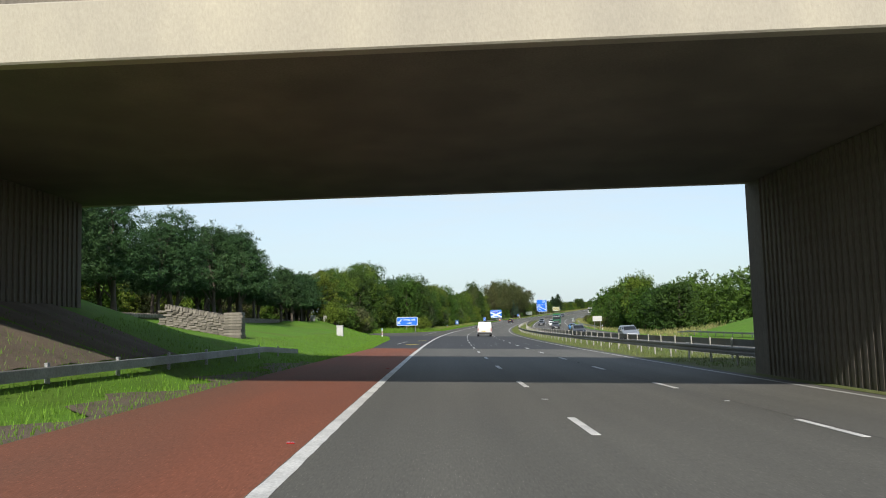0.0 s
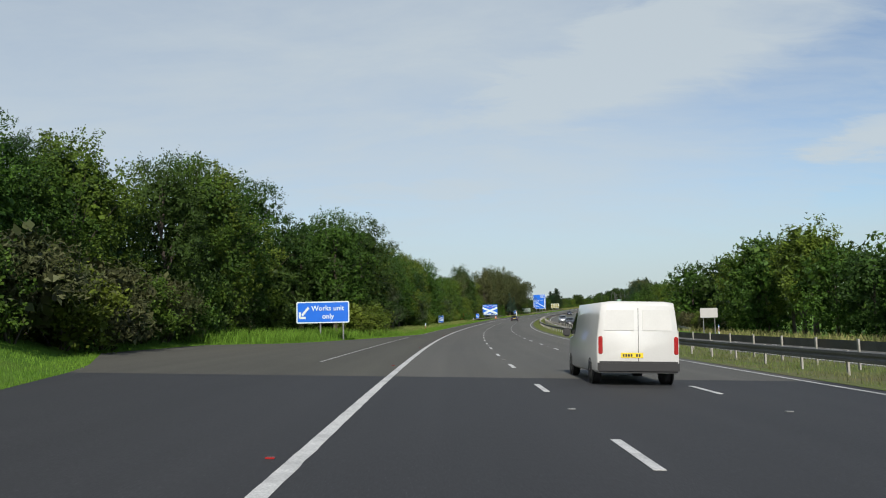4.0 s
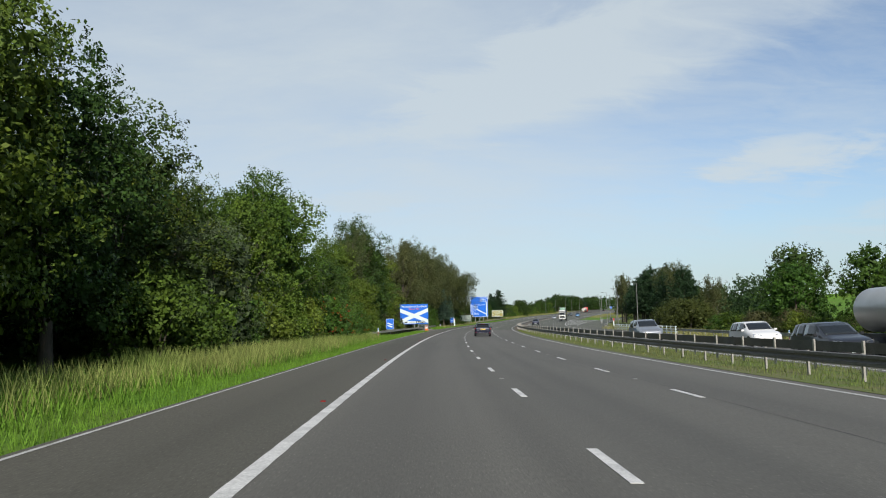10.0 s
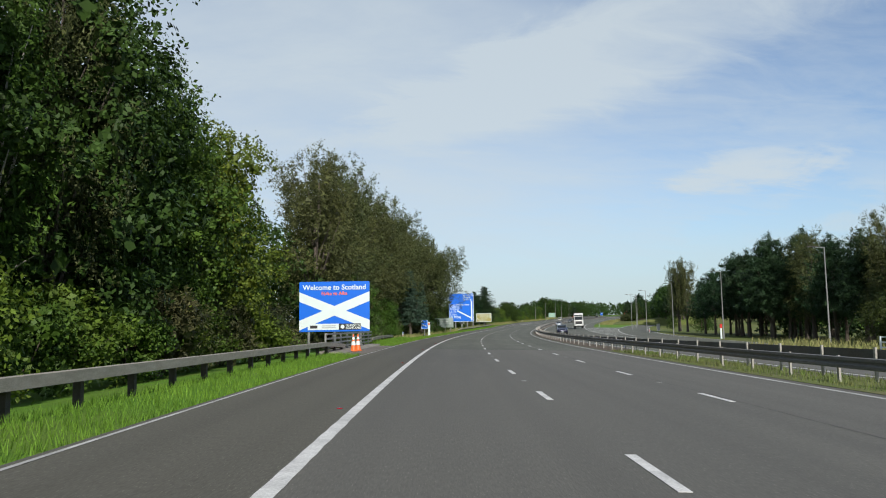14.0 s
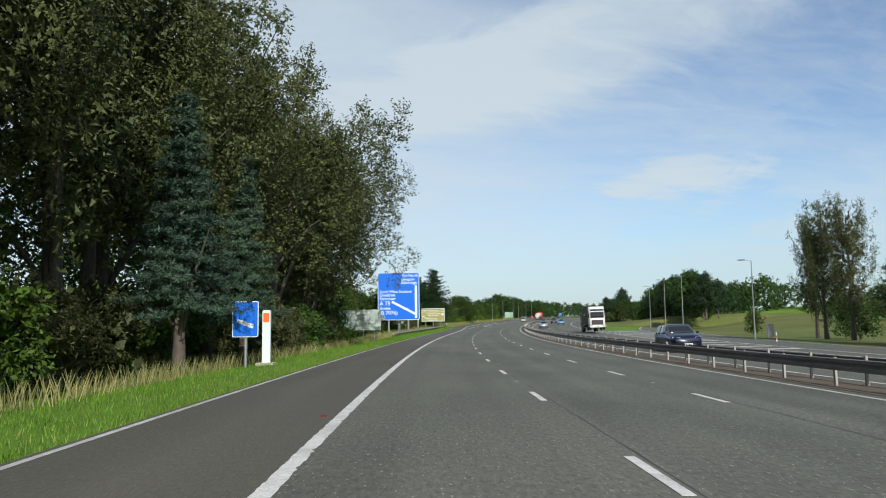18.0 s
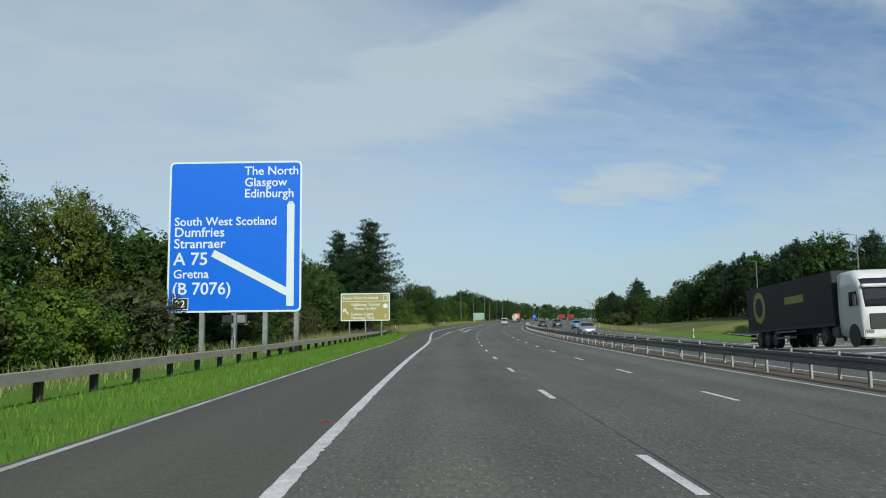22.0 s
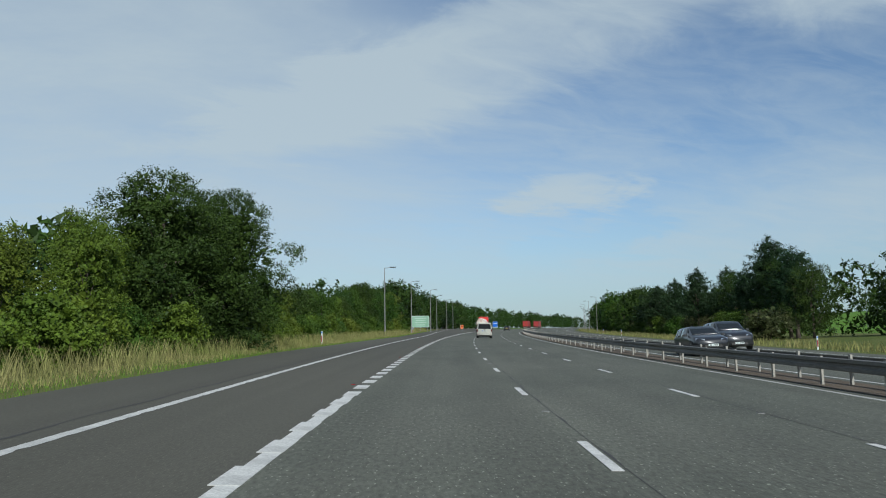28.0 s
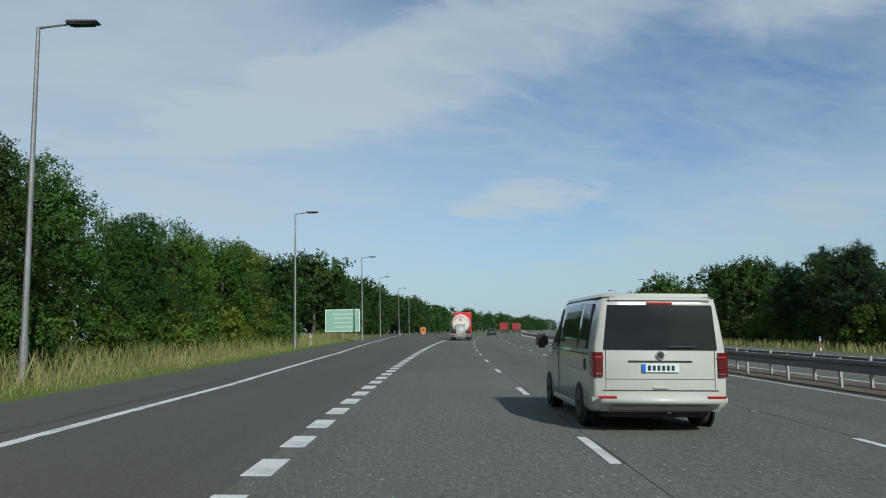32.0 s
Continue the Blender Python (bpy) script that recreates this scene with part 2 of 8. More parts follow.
# ---- materials ----
def mat(name, c1, c2=None, scale=3.0, rough=0.8, bump=0.0, fine=40.0, metal=0.0, c3=None, island=0.0, stretch=(1, 1, 1), uv=False, spec=0.5, coat=0.0, trans=0.0, obj=0.0, speck=0.0, grainy=0.28, streak=0.0):
    """A procedural surface: two colours mixed by broad noise, fine grain, bump, and spread per piece or per object."""
    m = bpy.data.materials.new(name)
    m.use_nodes = True
    n, l = m.node_tree.nodes, m.node_tree.links
    p = n["Principled BSDF"]
    p.inputs["Roughness"].default_value, p.inputs["Metallic"].default_value = rough, metal
    p.inputs["Specular IOR Level"].default_value = spec
    p.inputs["Coat Weight"].default_value = coat
    c2 = c2 or tuple(v * 0.8 for v in c1)
    t = n.new("ShaderNodeTexCoord")
    mp = n.new("ShaderNodeMapping")
    mp.inputs["Scale"].default_value = stretch
    l.new(t.outputs["UV" if uv else "Object"], mp.inputs[0])

    def noise_tex(sc, det=5, rg=0.6):
        z = n.new("ShaderNodeTexNoise")
        z.inputs["Scale"].default_value, z.inputs["Detail"].default_value, z.inputs["Roughness"].default_value = sc, det, rg
        l.new(mp.outputs[0], z.inputs["Vector"])
        return z.outputs["Fac"]

    def mixc(fac, a, b, mode="MIX"):
        x = n.new("ShaderNodeMix"); x.data_type = "RGBA"; x.blend_type = mode
        for s_, v in ((x.inputs[0], fac), (x.inputs[6], a), (x.inputs[7], b)):
            if isinstance(v, bpy.types.NodeSocket):
                l.new(v, s_)
            elif isinstance(v, tuple):
                s_.default_value = (*v[:3], 1)
            else:
                s_.default_value = v
        return x.outputs[2]

    def ramp_of(v, a, b):
        r = n.new("ShaderNodeMapRange")
        r.inputs[1].default_value, r.inputs[2].default_value = a, b
        l.new(v, r.inputs[0])
        return r.outputs[0]
    col = mixc(ramp_of(noise_tex(scale), 0.3, 0.7), c1, c2)
    if c3:
        col = mixc(ramp_of(noise_tex(scale * 0.23 + 0.01, 4), 0.45, 0.75), col, c3)
    grain = noise_tex(fine, 3, 0.7)
    g = mixc(ramp_of(grain, 0.25, 0.75), (1 - grainy,) * 3, (1 + grainy,) * 3)
    col = mixc(1.0, col, g, "MULTIPLY")
    if speck:
        col = mixc(ramp_of(noise_tex(fine * 1.7, 1, 0.4), 0.66, 0.74), col, tuple(min(1, v * speck) for v in c1))
    if streak:                          # long faint tracks along the road
        mp2 = n.new("ShaderNodeMapping"); mp2.inputs["Scale"].default_value = (0.9, 0.006, 1)
        l.new(t.outputs["UV" if uv else "Object"], mp2.inputs[0])
        z2 = n.new("ShaderNodeTexNoise"); z2.inputs["Scale"].default_value, z2.inputs["Detail"].default_value = 1.0, 4
        l.new(mp2.outputs[0], z2.inputs["Vector"])
        col = mixc(1.0, col, mixc(ramp_of(z2.outputs["Fac"], 0.3, 0.7), (1 - streak,) * 3, (1 + streak,) * 3), "MULTIPLY")
    if island or obj:
        src = n.new("ShaderNodeNewGeometry").outputs["Random Per Island"] if island else n.new("ShaderNodeObjectInfo").outputs["Random"]
        v = island or obj
        r = n.new("ShaderNodeMapRange")
        r.inputs[3].default_value, r.inputs[4].default_value = 1 - v, 1 + v
        l.new(src, r.inputs[0])
        x = n.new("ShaderNodeVectorMath"); x.operation = "SCALE"
        l.new(col, x.inputs[0]); l.new(r.outputs[0], x.inputs["Scale"])
        col = x.outputs[0]
    l.new(col, p.inputs["Base Color"])
    if bump:
        b = n.new("ShaderNodeBump")
        b.inputs["Strength"].default_value, b.inputs["Distance"].default_value = bump, 0.02
        l.new(grain, b.inputs["Height"]); l.new(b.outputs[0], p.inputs["Normal"])
    if trans:
        tr = n.new("ShaderNodeBsdfTranslucent"); l.new(col, tr.inputs[0])
        ms = n.new("ShaderNodeMixShader"); ms.inputs[0].default_value = trans
        l.new(p.outputs[0], ms.inputs[1]); l.new(tr.outputs[0], ms.inputs[2])
        l.new(ms.outputs[0], n["Material Output"].inputs[0])
    return m


def plain(name, c, rough=0.5, metal=0.0, coat=0.0):
    return mat(name, c, tuple(v * 0.93 for v in c), 1.5, rough, 0.0, 25.0, metal, coat=coat, grainy=0.03)


M_ASPH_OLD = mat("grey_asphalt", (0.0970, 0.0938, 0.0783), (0.0738, 0.0723, 0.0615), 0.5, 0.85, 0.35, 45, c3=(0.1126, 0.1076, 0.0894), stretch=(1, 0.12, 1), uv=True, speck=1.7, streak=0.13)
M_ASPH_NEW = mat("fresh_black_asphalt", (0.0272, 0.0277, 0.0287), (0.0219, 0.0224, 0.0235), 0.5, 0.8, 0.35, 45, stretch=(1, 0.12, 1), uv=True, speck=2.0, streak=0.13)
M_ASPH_COARSE = mat("coarse_blue_grey_asphalt", (0.1049, 0.1104, 0.0883), (0.0773, 0.0814, 0.0662), 0.6, 0.9, 0.8, 16, c3=(0.1242, 0.1256, 0.1021), stretch=(1, 0.35, 1), uv=True, spec=0.3, speck=2.4, grainy=0.4, streak=0.13)
M_ASPH_SIDE = mat("shoulder_asphalt", (0.0875, 0.0850, 0.0675), (0.0681, 0.0663, 0.0537), 0.5, 0.9, 0.35, 40, spec=0.3, c3=(0.1013, 0.0963, 0.0762), stretch=(1, 0.15, 1), uv=True, speck=1.7, streak=0.13)
M_RED = mat("red_shoulder_surfacing", (0.205, 0.074, 0.042), (0.158, 0.060, 0.036), 0.6, 0.9, 0.4, 40, c3=(0.130, 0.074, 0.050), stretch=(1, 0.15, 1), uv=True, speck=1.5, spec=0.2)
M_PAINT = mat("worn_white_road_paint", (0.6336, 0.6336, 0.5984), (0.5104, 0.5104, 0.4840), 6, 0.7, 0.3, 30, c3=(0.3696, 0.3696, 0.3520))
M_PAINT_THIN = mat("faded_white_edge_paint", (0.50, 0.50, 0.47), (0.36, 0.36, 0.34), 4, 0.8, 0.3, 30, c3=(0.22, 0.22, 0.2))
M_YELLOW = mat("yellow_spray_paint", (0.65, 0.5, 0.05), (0.5, 0.4, 0.05), 6, 0.8)
M_GRASS = mat("mown_verge_grass", (0.108, 0.222, 0.023), (0.078, 0.172, 0.019), 0.7, 0.9, 0.9, 30, c3=(0.1040, 0.1520, 0.0280), spec=0.12)
M_FIELD = mat("dry_pasture_grass", (0.1200, 0.1400, 0.0400), (0.0800, 0.1080, 0.0280), 0.12, 0.9, 0.9, 25, c3=(0.1600, 0.1520, 0.0640), spec=0.12)
M_BLADE = mat("bright_grass_blades", (0.142, 0.258, 0.030), (0.098, 0.196, 0.024), 0.4, 0.7, island=0.35, trans=0.3, spec=0.12)
M_STRAW = mat("dry_tall_grass", (0.30, 0.27, 0.11), (0.17, 0.20, 0.05), 0.25, 0.8, island=0.4, trans=0.3)
M_STRAW_G = mat("half_dry_tall_grass", (0.25, 0.27, 0.085), (0.13, 0.205, 0.040), 0.25, 0.8, island=0.4, trans=0.3, spec=0.12)
M_SOIL = mat("dry_soil", (0.12, 0.09, 0.06), (0.075, 0.058, 0.04), 1.2, 0.95, 0.9, 18)
M_WEEDS = mat("weedy_dry_median", (0.105, 0.155, 0.036), (0.125, 0.130, 0.055), 0.8, 0.95, 0.9, 20, c3=(0.16, 0.14, 0.085), spec=0.15)
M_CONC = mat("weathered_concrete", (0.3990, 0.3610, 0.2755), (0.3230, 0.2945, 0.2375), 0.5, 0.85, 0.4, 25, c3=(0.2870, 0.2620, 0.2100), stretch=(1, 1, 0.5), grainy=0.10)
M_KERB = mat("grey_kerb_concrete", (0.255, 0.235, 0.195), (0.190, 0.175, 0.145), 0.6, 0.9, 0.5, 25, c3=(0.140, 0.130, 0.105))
# under half the fascia concrete's tone, its noise drawn into upright streaks
M_CONC_D = mat("dark_concrete", (0.1680, 0.1470, 0.1155), (0.1190, 0.1050, 0.0840), 0.7, 0.9, 0.5, 25, c3=(0.0910, 0.0805, 0.0665), stretch=(1, 1, 0.2))
M_STONE = mat("drystone_wall_stone", (0.19, 0.17, 0.135), (0.12, 0.11, 0.09), 3, 0.9, 0.7, 20, obj=0.3)
M_GALV = mat("galvanised_steel", (0.2940, 0.3010, 0.2940), (0.2100, 0.2170, 0.2100), 2, 0.55, 0.15, 20, metal=0.55, c3=(0.1540, 0.1470, 0.1330))
M_GALV_D = mat("dull_weathered_steel", (0.1200, 0.1200, 0.1140), (0.0780, 0.0780, 0.0750), 1.5, 0.65, 0.15, 20, metal=0.4, c3=(0.0960, 0.0780, 0.0600))
M_RAIL = mat("weathered_grey_rail", (0.185, 0.183, 0.172), (0.120, 0.119, 0.112), 1.5, 0.6, 0.15, 20, metal=0.35, c3=(0.140, 0.122, 0.100), stretch=(1, 0.2, 1))
M_POST = mat("weathered_grey_posts", (0.36, 0.35, 0.31), (0.25, 0.24, 0.21), 2, 0.7, 0.15, 20, metal=0.2)
M_TIMBER = mat("weathered_timber", (0.34, 0.31, 0.26), (0.24, 0.22, 0.18), 2, 0.85, 0.4, 25, stretch=(4, 0.5, 4))
M_MOSSY = mat("mossy_weathered_timber", (0.25, 0.235, 0.185), (0.12, 0.125, 0.085), 1.2, 0.9, 0.5, 25, stretch=(4, 0.5, 4))
M_TIMBER_D = mat("dark_timber", (0.06, 0.05, 0.04), (0.035, 0.03, 0.026), 2, 0.9, 0.4, 25)
M_BARK = mat("tree_bark", (0.10, 0.08, 0.06), (0.06, 0.05, 0.04), 4, 0.9, 0.8, 14, stretch=(1, 1, 0.3))
M_BIRCH = mat("pale_birch_bark", (0.45, 0.42, 0.36), (0.25, 0.23, 0.2), 3, 0.85, 0.4, 14)


def leaf_mat(name, c1, c2, spread=0.35):
    """Leaves: two greens in patches over the crown, a spread from leaf to leaf and from tree to tree, thin and slightly glossy."""
    m = bpy.data.materials.new(name)
    m.use_nodes = True
    n, l = m.node_tree.nodes, m.node_tree.links
    p = n["Principled BSDF"]
    p.inputs["Roughness"].default_value, p.inputs["Specular IOR Level"].default_value = 0.55, 0.15
    t, info = n.new("ShaderNodeTexCoord"), n.new("ShaderNodeObjectInfo")
    z = n.new("ShaderNodeTexNoise")
    z.noise_dimensions = "4D"
    z.inputs["Scale"].default_value, z.inputs["Detail"].default_value = 0.55, 3
    w = n.new("ShaderNodeMath"); w.operation = "MULTIPLY"; w.inputs[1].default_value = 37.0
    l.new(info.outputs["Random"], w.inputs[0]); l.new(w.outputs[0], z.inputs["W"])
    l.new(t.outputs["Object"], z.inputs["Vector"])
    r = n.new("ShaderNodeMapRange"); r.inputs[1].default_value, r.inputs[2].default_value = 0.35, 0.65
    l.new(z.outputs["Fac"], r.inputs[0])
    x = n.new("ShaderNodeMix"); x.data_type = "RGBA"
    x.inputs[6].default_value, x.inputs[7].default_value = (*c1, 1), (*c2, 1)
    l.new(r.outputs[0], x.inputs[0])
    tone = n.new("ShaderNodeHueSaturation")
    h = n.new("ShaderNodeMapRange"); h.inputs[3].default_value, h.inputs[4].default_value = 0.495, 0.528
    l.new(info.outputs["Random"], h.inputs[0]); l.new(h.outputs[0], tone.inputs["Hue"])
    isl = n.new("ShaderNodeMapRange"); isl.inputs[3].default_value, isl.inputs[4].default_value = 1 - spread, 1 + spread
    l.new(n.new("ShaderNodeNewGeometry").outputs["Random Per Island"], isl.inputs[0])
    l.new(isl.outputs[0], tone.inputs["Value"]); l.new(x.outputs[2], tone.inputs["Color"])
    l.new(tone.outputs[0], p.inputs["Base Color"])
    tr = n.new("ShaderNodeBsdfTranslucent"); l.new(tone.outputs[0], tr.inputs[0])
    ms = n.new("ShaderNodeMixShader"); ms.inputs[0].default_value = 0.16
    l.new(p.outputs[0], ms.inputs[1]); l.new(tr.outputs[0], ms.inputs[2])
    l.new(ms.outputs[0], n["Material Output"].inputs[0])
    return m


M_LEAF = {
    "mid": leaf_mat("broadleaf_green", (0.0722, 0.1187, 0.0155), (0.0396, 0.0740, 0.0120)),
    "light": leaf_mat("light_green_leaves", (0.1204, 0.1565, 0.0189), (0.0705, 0.1049, 0.0155)),
    "dark": leaf_mat("dark_green_leaves", (0.0482, 0.0826, 0.0146), (0.0275, 0.0516, 0.0112)),
    "grey": leaf_mat("grey_green_poplar_leaves", (0.0940, 0.1020, 0.0340), (0.0610, 0.0700, 0.0255), 0.45),
    "willow": leaf_mat("silvery_willow_leaves", (0.0946, 0.1135, 0.0533), (0.0568, 0.0757, 0.0310), 0.4),
    "pine": leaf_mat("pine_needles", (0.0482, 0.0912, 0.0310), (0.0292, 0.0585, 0.0206), 0.4),
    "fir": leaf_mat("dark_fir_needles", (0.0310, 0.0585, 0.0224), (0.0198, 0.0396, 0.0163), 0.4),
    "spruce": leaf_mat("blue_green_spruce_needles", (0.0640, 0.1050, 0.0620), (0.0380, 0.0700, 0.0440), 0.4),
    "olive": leaf_mat("olive_sallow_leaves", (0.0688, 0.0791, 0.0172), (0.0430, 0.0550, 0.0138), 0.4),
    "bramble": leaf_mat("brown_green_scrub", (0.0903, 0.0843, 0.0344), (0.0499, 0.0619, 0.0224), 0.5),
    "berry": leaf_mat("red_rowan_berries", (0.34, 0.05, 0.015), (0.25, 0.04, 0.015)),
}
M_BLUE = plain("blue_sign_sheeting", (0.008, 0.13, 0.62), 0.35)
M_WHITE = plain("white_sign_sheeting", (0.6000, 0.6800, 0.6630), 0.4)
M_BROWN = mat("faded_brown_sign_sheeting", (0.30, 0.24, 0.06), (0.26, 0.25, 0.07), 0.8, 0.5, c3=(0.24, 0.26, 0.09))
M_GREENSIGN = mat("faded_green_sign_sheeting", (0.20, 0.36, 0.26), (0.23, 0.40, 0.29), 0.8, 0.5)
M_BLACK = plain("black_plastic", (0.018, 0.018, 0.018), 0.5)
M_RUBBER = mat("tyre_rubber", (0.022, 0.022, 0.022), (0.03, 0.03, 0.03), 8, 0.85)
M_RED_P = plain("red_paint", (0.52, 0.035, 0.025), 0.3, coat=0.4)
M_REDLENS = plain("red_lamp_lens", (0.30, 0.012, 0.012), 0.2, coat=0.5)
M_REDLENS_D = plain("smoked_red_lamp_lens", (0.085, 0.006, 0.008), 0.15, coat=0.6)
M_ORANGE = plain("orange_plastic", (0.75, 0.14, 0.02), 0.45)
M_WHITE_P = plain("white_vehicle_paint", (0.6290, 0.6290, 0.5950), 0.28, coat=0.5)
M_GLASS_D = plain("dark_tinted_glass", (0.02, 0.024, 0.026), 0.06)
M_CHROME = plain("bright_metal", (0.72, 0.72, 0.70), 0.22, 0.9)
M_PLATE = plain("yellow_number_plate", (0.75, 0.55, 0.03), 0.4)
M_TANK = mat("brushed_steel_tank", (0.50, 0.49, 0.46), (0.42, 0.41, 0.38), 1.0, 0.34, 0.02, 30, metal=0.45, grainy=0.06)


# ---- building helpers ----
def thing(name, label, category, m=None, group="", kind=""):
    ob = new(name)
    if m is not None:
        ob.matrix_world = m
    return tagged(ob, label, category, group, kind)


def mesh_of(bm, material, smooth=False):
    me = bpy.data.meshes.new("m")
    if smooth:
        for f_ in bm.faces:
            f_.smooth = True
    bm.to_mesh(me)
    bm.free()
    me.materials.append(material)
    return me


def part(name, bm, material, parent, label="", smooth=False, m=None):
    me = bm if isinstance(bm, bpy.types.Mesh) else mesh_of(bm, material, smooth)
    ob = new(name, me)
    ob.parent = parent
    if m is not None:
        ob.matrix_basis = m
    if label:
        ob["label"] = label
    return ob


def raw(name, verts, faces, material, parent=None, uvs=None, smooth=False):
    me = bpy.data.meshes.new(name)
    me.from_pydata(verts if isinstance(verts, list) else verts.tolist(), [], faces if isinstance(faces, list) else faces.tolist())
    me.materials.append(material)
    if uvs is not None:
        lay = me.uv_layers.new(name="UVMap")
        idx = np.empty(len(me.loops), np.int32)
        me.loops.foreach_get("vertex_index", idx)
        lay.data.foreach_set("uv", np.asarray(uvs, np.float32)[idx].ravel())
    if smooth:
        me.polygons.foreach_set("use_smooth", [True] * len(me.polygons))
    ob = new(name, me)
    if parent is not None:
        ob.parent = parent
    return ob


def box(x, y, z, cx=0.0, cy=0.0, cz=0.0, bev=0.0, bm=None, m=None):
    """A box x by y by z round (cx, cy, cz), its edges rounded by bev."""
    own = bmesh.new()
    bmesh.ops.create_cube(own, size=1.0, matrix=Matrix.Translation((cx, cy, cz)) @ Matrix.Diagonal((x, y, z, 1)))
    if bev:
        bmesh.ops.bevel(own, geom=own.edges[:], offset=bev, segments=2, affect="EDGES")
    if m is not None:
        own.transform(m)
    if bm is None:
        return own
    tmp = bpy.data.meshes.new("t"); own.to_mesh(tmp); own.free()
    bm.from_mesh(tmp); bpy.data.meshes.remove(tmp)
    return bm


def rod(p, q_, r0, r1=None, seg=10, bm=None):
    """A tapered bar from p to q_."""
    bm = bm or bmesh.new()
    p, q_ = Vector(p), Vector(q_)
    r1 = r0 if r1 is None else r1
    v = q_ - p
    m = Matrix.Translation((p + q_) / 2) @ v.to_track_quat("Z", "Y").to_matrix().to_4x4()
    bmesh.ops.create_cone(bm, cap_ends=True, segments=seg, radius1=r0, radius2=r1, depth=v.length, matrix=m)
    return bm


def sweep(prof, s0, s1, dfun, hfun, step=4.0, closed=True):
    """Sweep a profile of (d, h) pairs along the road; gives vertices and faces."""
    n = max(2, int(math.ceil((s1 - s0) / step)) + 1)
    ss = np.linspace(s0, s1, n)
    k = len(prof)
    v = np.concatenate([at(ss, dfun(ss) + a, hfun(ss) + b)[:, None, :] for a, b in prof], 1).reshape(-1, 3)
    f = []
    for i in range(n - 1):
        for j in range(k if closed else k - 1):
            j2 = (j + 1) % k
            f.append((i * k + j, i * k + j2, (i + 1) * k + j2, (i + 1) * k + j))
    if closed:
        f.append(tuple(range(k))[::-1]); f.append(tuple((n - 1) * k + j for j in range(k)))
    return v, f


def strip(name, s0, s1, d0, d1, h, material, parent=None, step=4.0, uv=True, thick=0.0):
    """A ribbon of road between two side lines (functions of s or numbers), with v along the road in its uv."""
    f0 = d0 if callable(d0) else (lambda s: np.full_like(s, d0))
    f1 = d1 if callable(d1) else (lambda s: np.full_like(s, d1))
    n = max(2, int(math.ceil((s1 - s0) / step)) + 1)
    ss = np.linspace(s0, s1, n)
    cols = 4
    vv, uu = [], []
    for j in range(cols + 1):
        d = f0(ss) + (f1(ss) - f0(ss)) * j / cols
        vv.append(at(ss, d, h)); uu.append(np.stack([d, ss], -1))
    if thick:
        vv.insert(0, at(ss, f0(ss) - 0.02, h - thick)); uu.insert(0, np.stack([f0(ss), ss], -1))
        vv.append(at(ss, f1(ss) + 0.02, h - thick)); uu.append(np.stack([f1(ss), ss], -1))
    k = len(vv)
    v = np.stack(vv, 1).reshape(-1, 3); u = np.stack(uu, 1).reshape(-1, 2)
    i, j = np.meshgrid(np.arange(n - 1), np.arange(k - 1), indexing="ij")
    a = (i * k + j).ravel()
    f = np.stack([a, a + 1, a + k + 1, a + k], -1)
    return raw(name, v, f, material, parent, u)


def curve_of(*pts):
    xs, ys = [p[0] for p in pts], [p[1] for p in pts]
    return lambda s: np.interp(s, xs, ys)
BR_S0, BR_S1, BR_Z, BR_L, BR_R, BR_SKEW = 12.2, 27.3, 5.6, -10.5, 12.0, -0.05
# ---- the large structure ----
# where the paved width ends on the verge side, and the lines of the far carriageway
EDGE = curve_of((-120, -3.2), (20, -3.7), (54, -3.2), (66, -3.7), (85, -4.5), (103, -6.3), (115, -9), (125, -13), (137, -12.5),
                (142, -8.5), (160, -5.1), (176, -2.9), (560, -2.95), (572, -3.2), (600, -4.6), (614, -5.2), (640, -6.0), (680, -7.2), (700, -6.9),
                (745, -6.5), (776, -7.6), (830, -11), (900, -17), (1000, -30), (1400, -60))
OPP = curve_of((-60, 18.3), (235, 17.2), (300, 16.2), (390, 14.1), (450, 13.8), (1400, 13.7))
RAIL_1 = curve_of((-60, 13.4), (200, 13.2), (300, 13.0), (390, 12.0), (616, 11.8), (1400, 11.8))
RAIL_2 = curve_of((-60, 15.8), (174, 15.2), (235, 15.2), (300, 14.4), (390, 13.0), (616, 12.75), (1400, 12.7))
OPP_OUT = lambda s: OPP(s) + 14.0
SLIP = curve_of((300, 24.0), (330, 26.0), (400, 29.0), (470, 32.5), (540, 37), (600, 42), (650, 49), (700, 60), (760, 80))
BANK = curve_of((-60, 0.40), (29, 0.38), (37, 0.17), (60, 0.15), (96, 0.13), (106, 0.24), (114, 0.34), (124, 0.30), (138, 0.10), (180, 0.03), (290, 0.0), (330, -0.14), (480, -0.10), (560, -0.02), (700, 0.0), (900, 0.02))


def ground_left(s, o):
    """Height of the verge o metres out from the paved edge."""
    rise = np.minimum(BANK(s) * np.clip(o - 1.5, 0, 14), np.where(s < 34, 9.0, 2.0))
    return -0.05 + rise + 0.05 * np.minimum(o, 1.0)


def ground_right(s, o):
    mound = 6.0 * np.exp(-((s - 94) / 36) ** 2) * np.clip((o - 2) / 15, 0, 1)
    bank2 = np.clip((o - 8) / 22, 0, 1) * 3.6 * np.exp(-((s - 660) / 75) ** 2)
    field = np.clip((o - 40) / 160, 0, 1) * 11.0 * np.clip((s - 330) / 150, 0, 1)
    return -0.05 + mound + bank2 + field


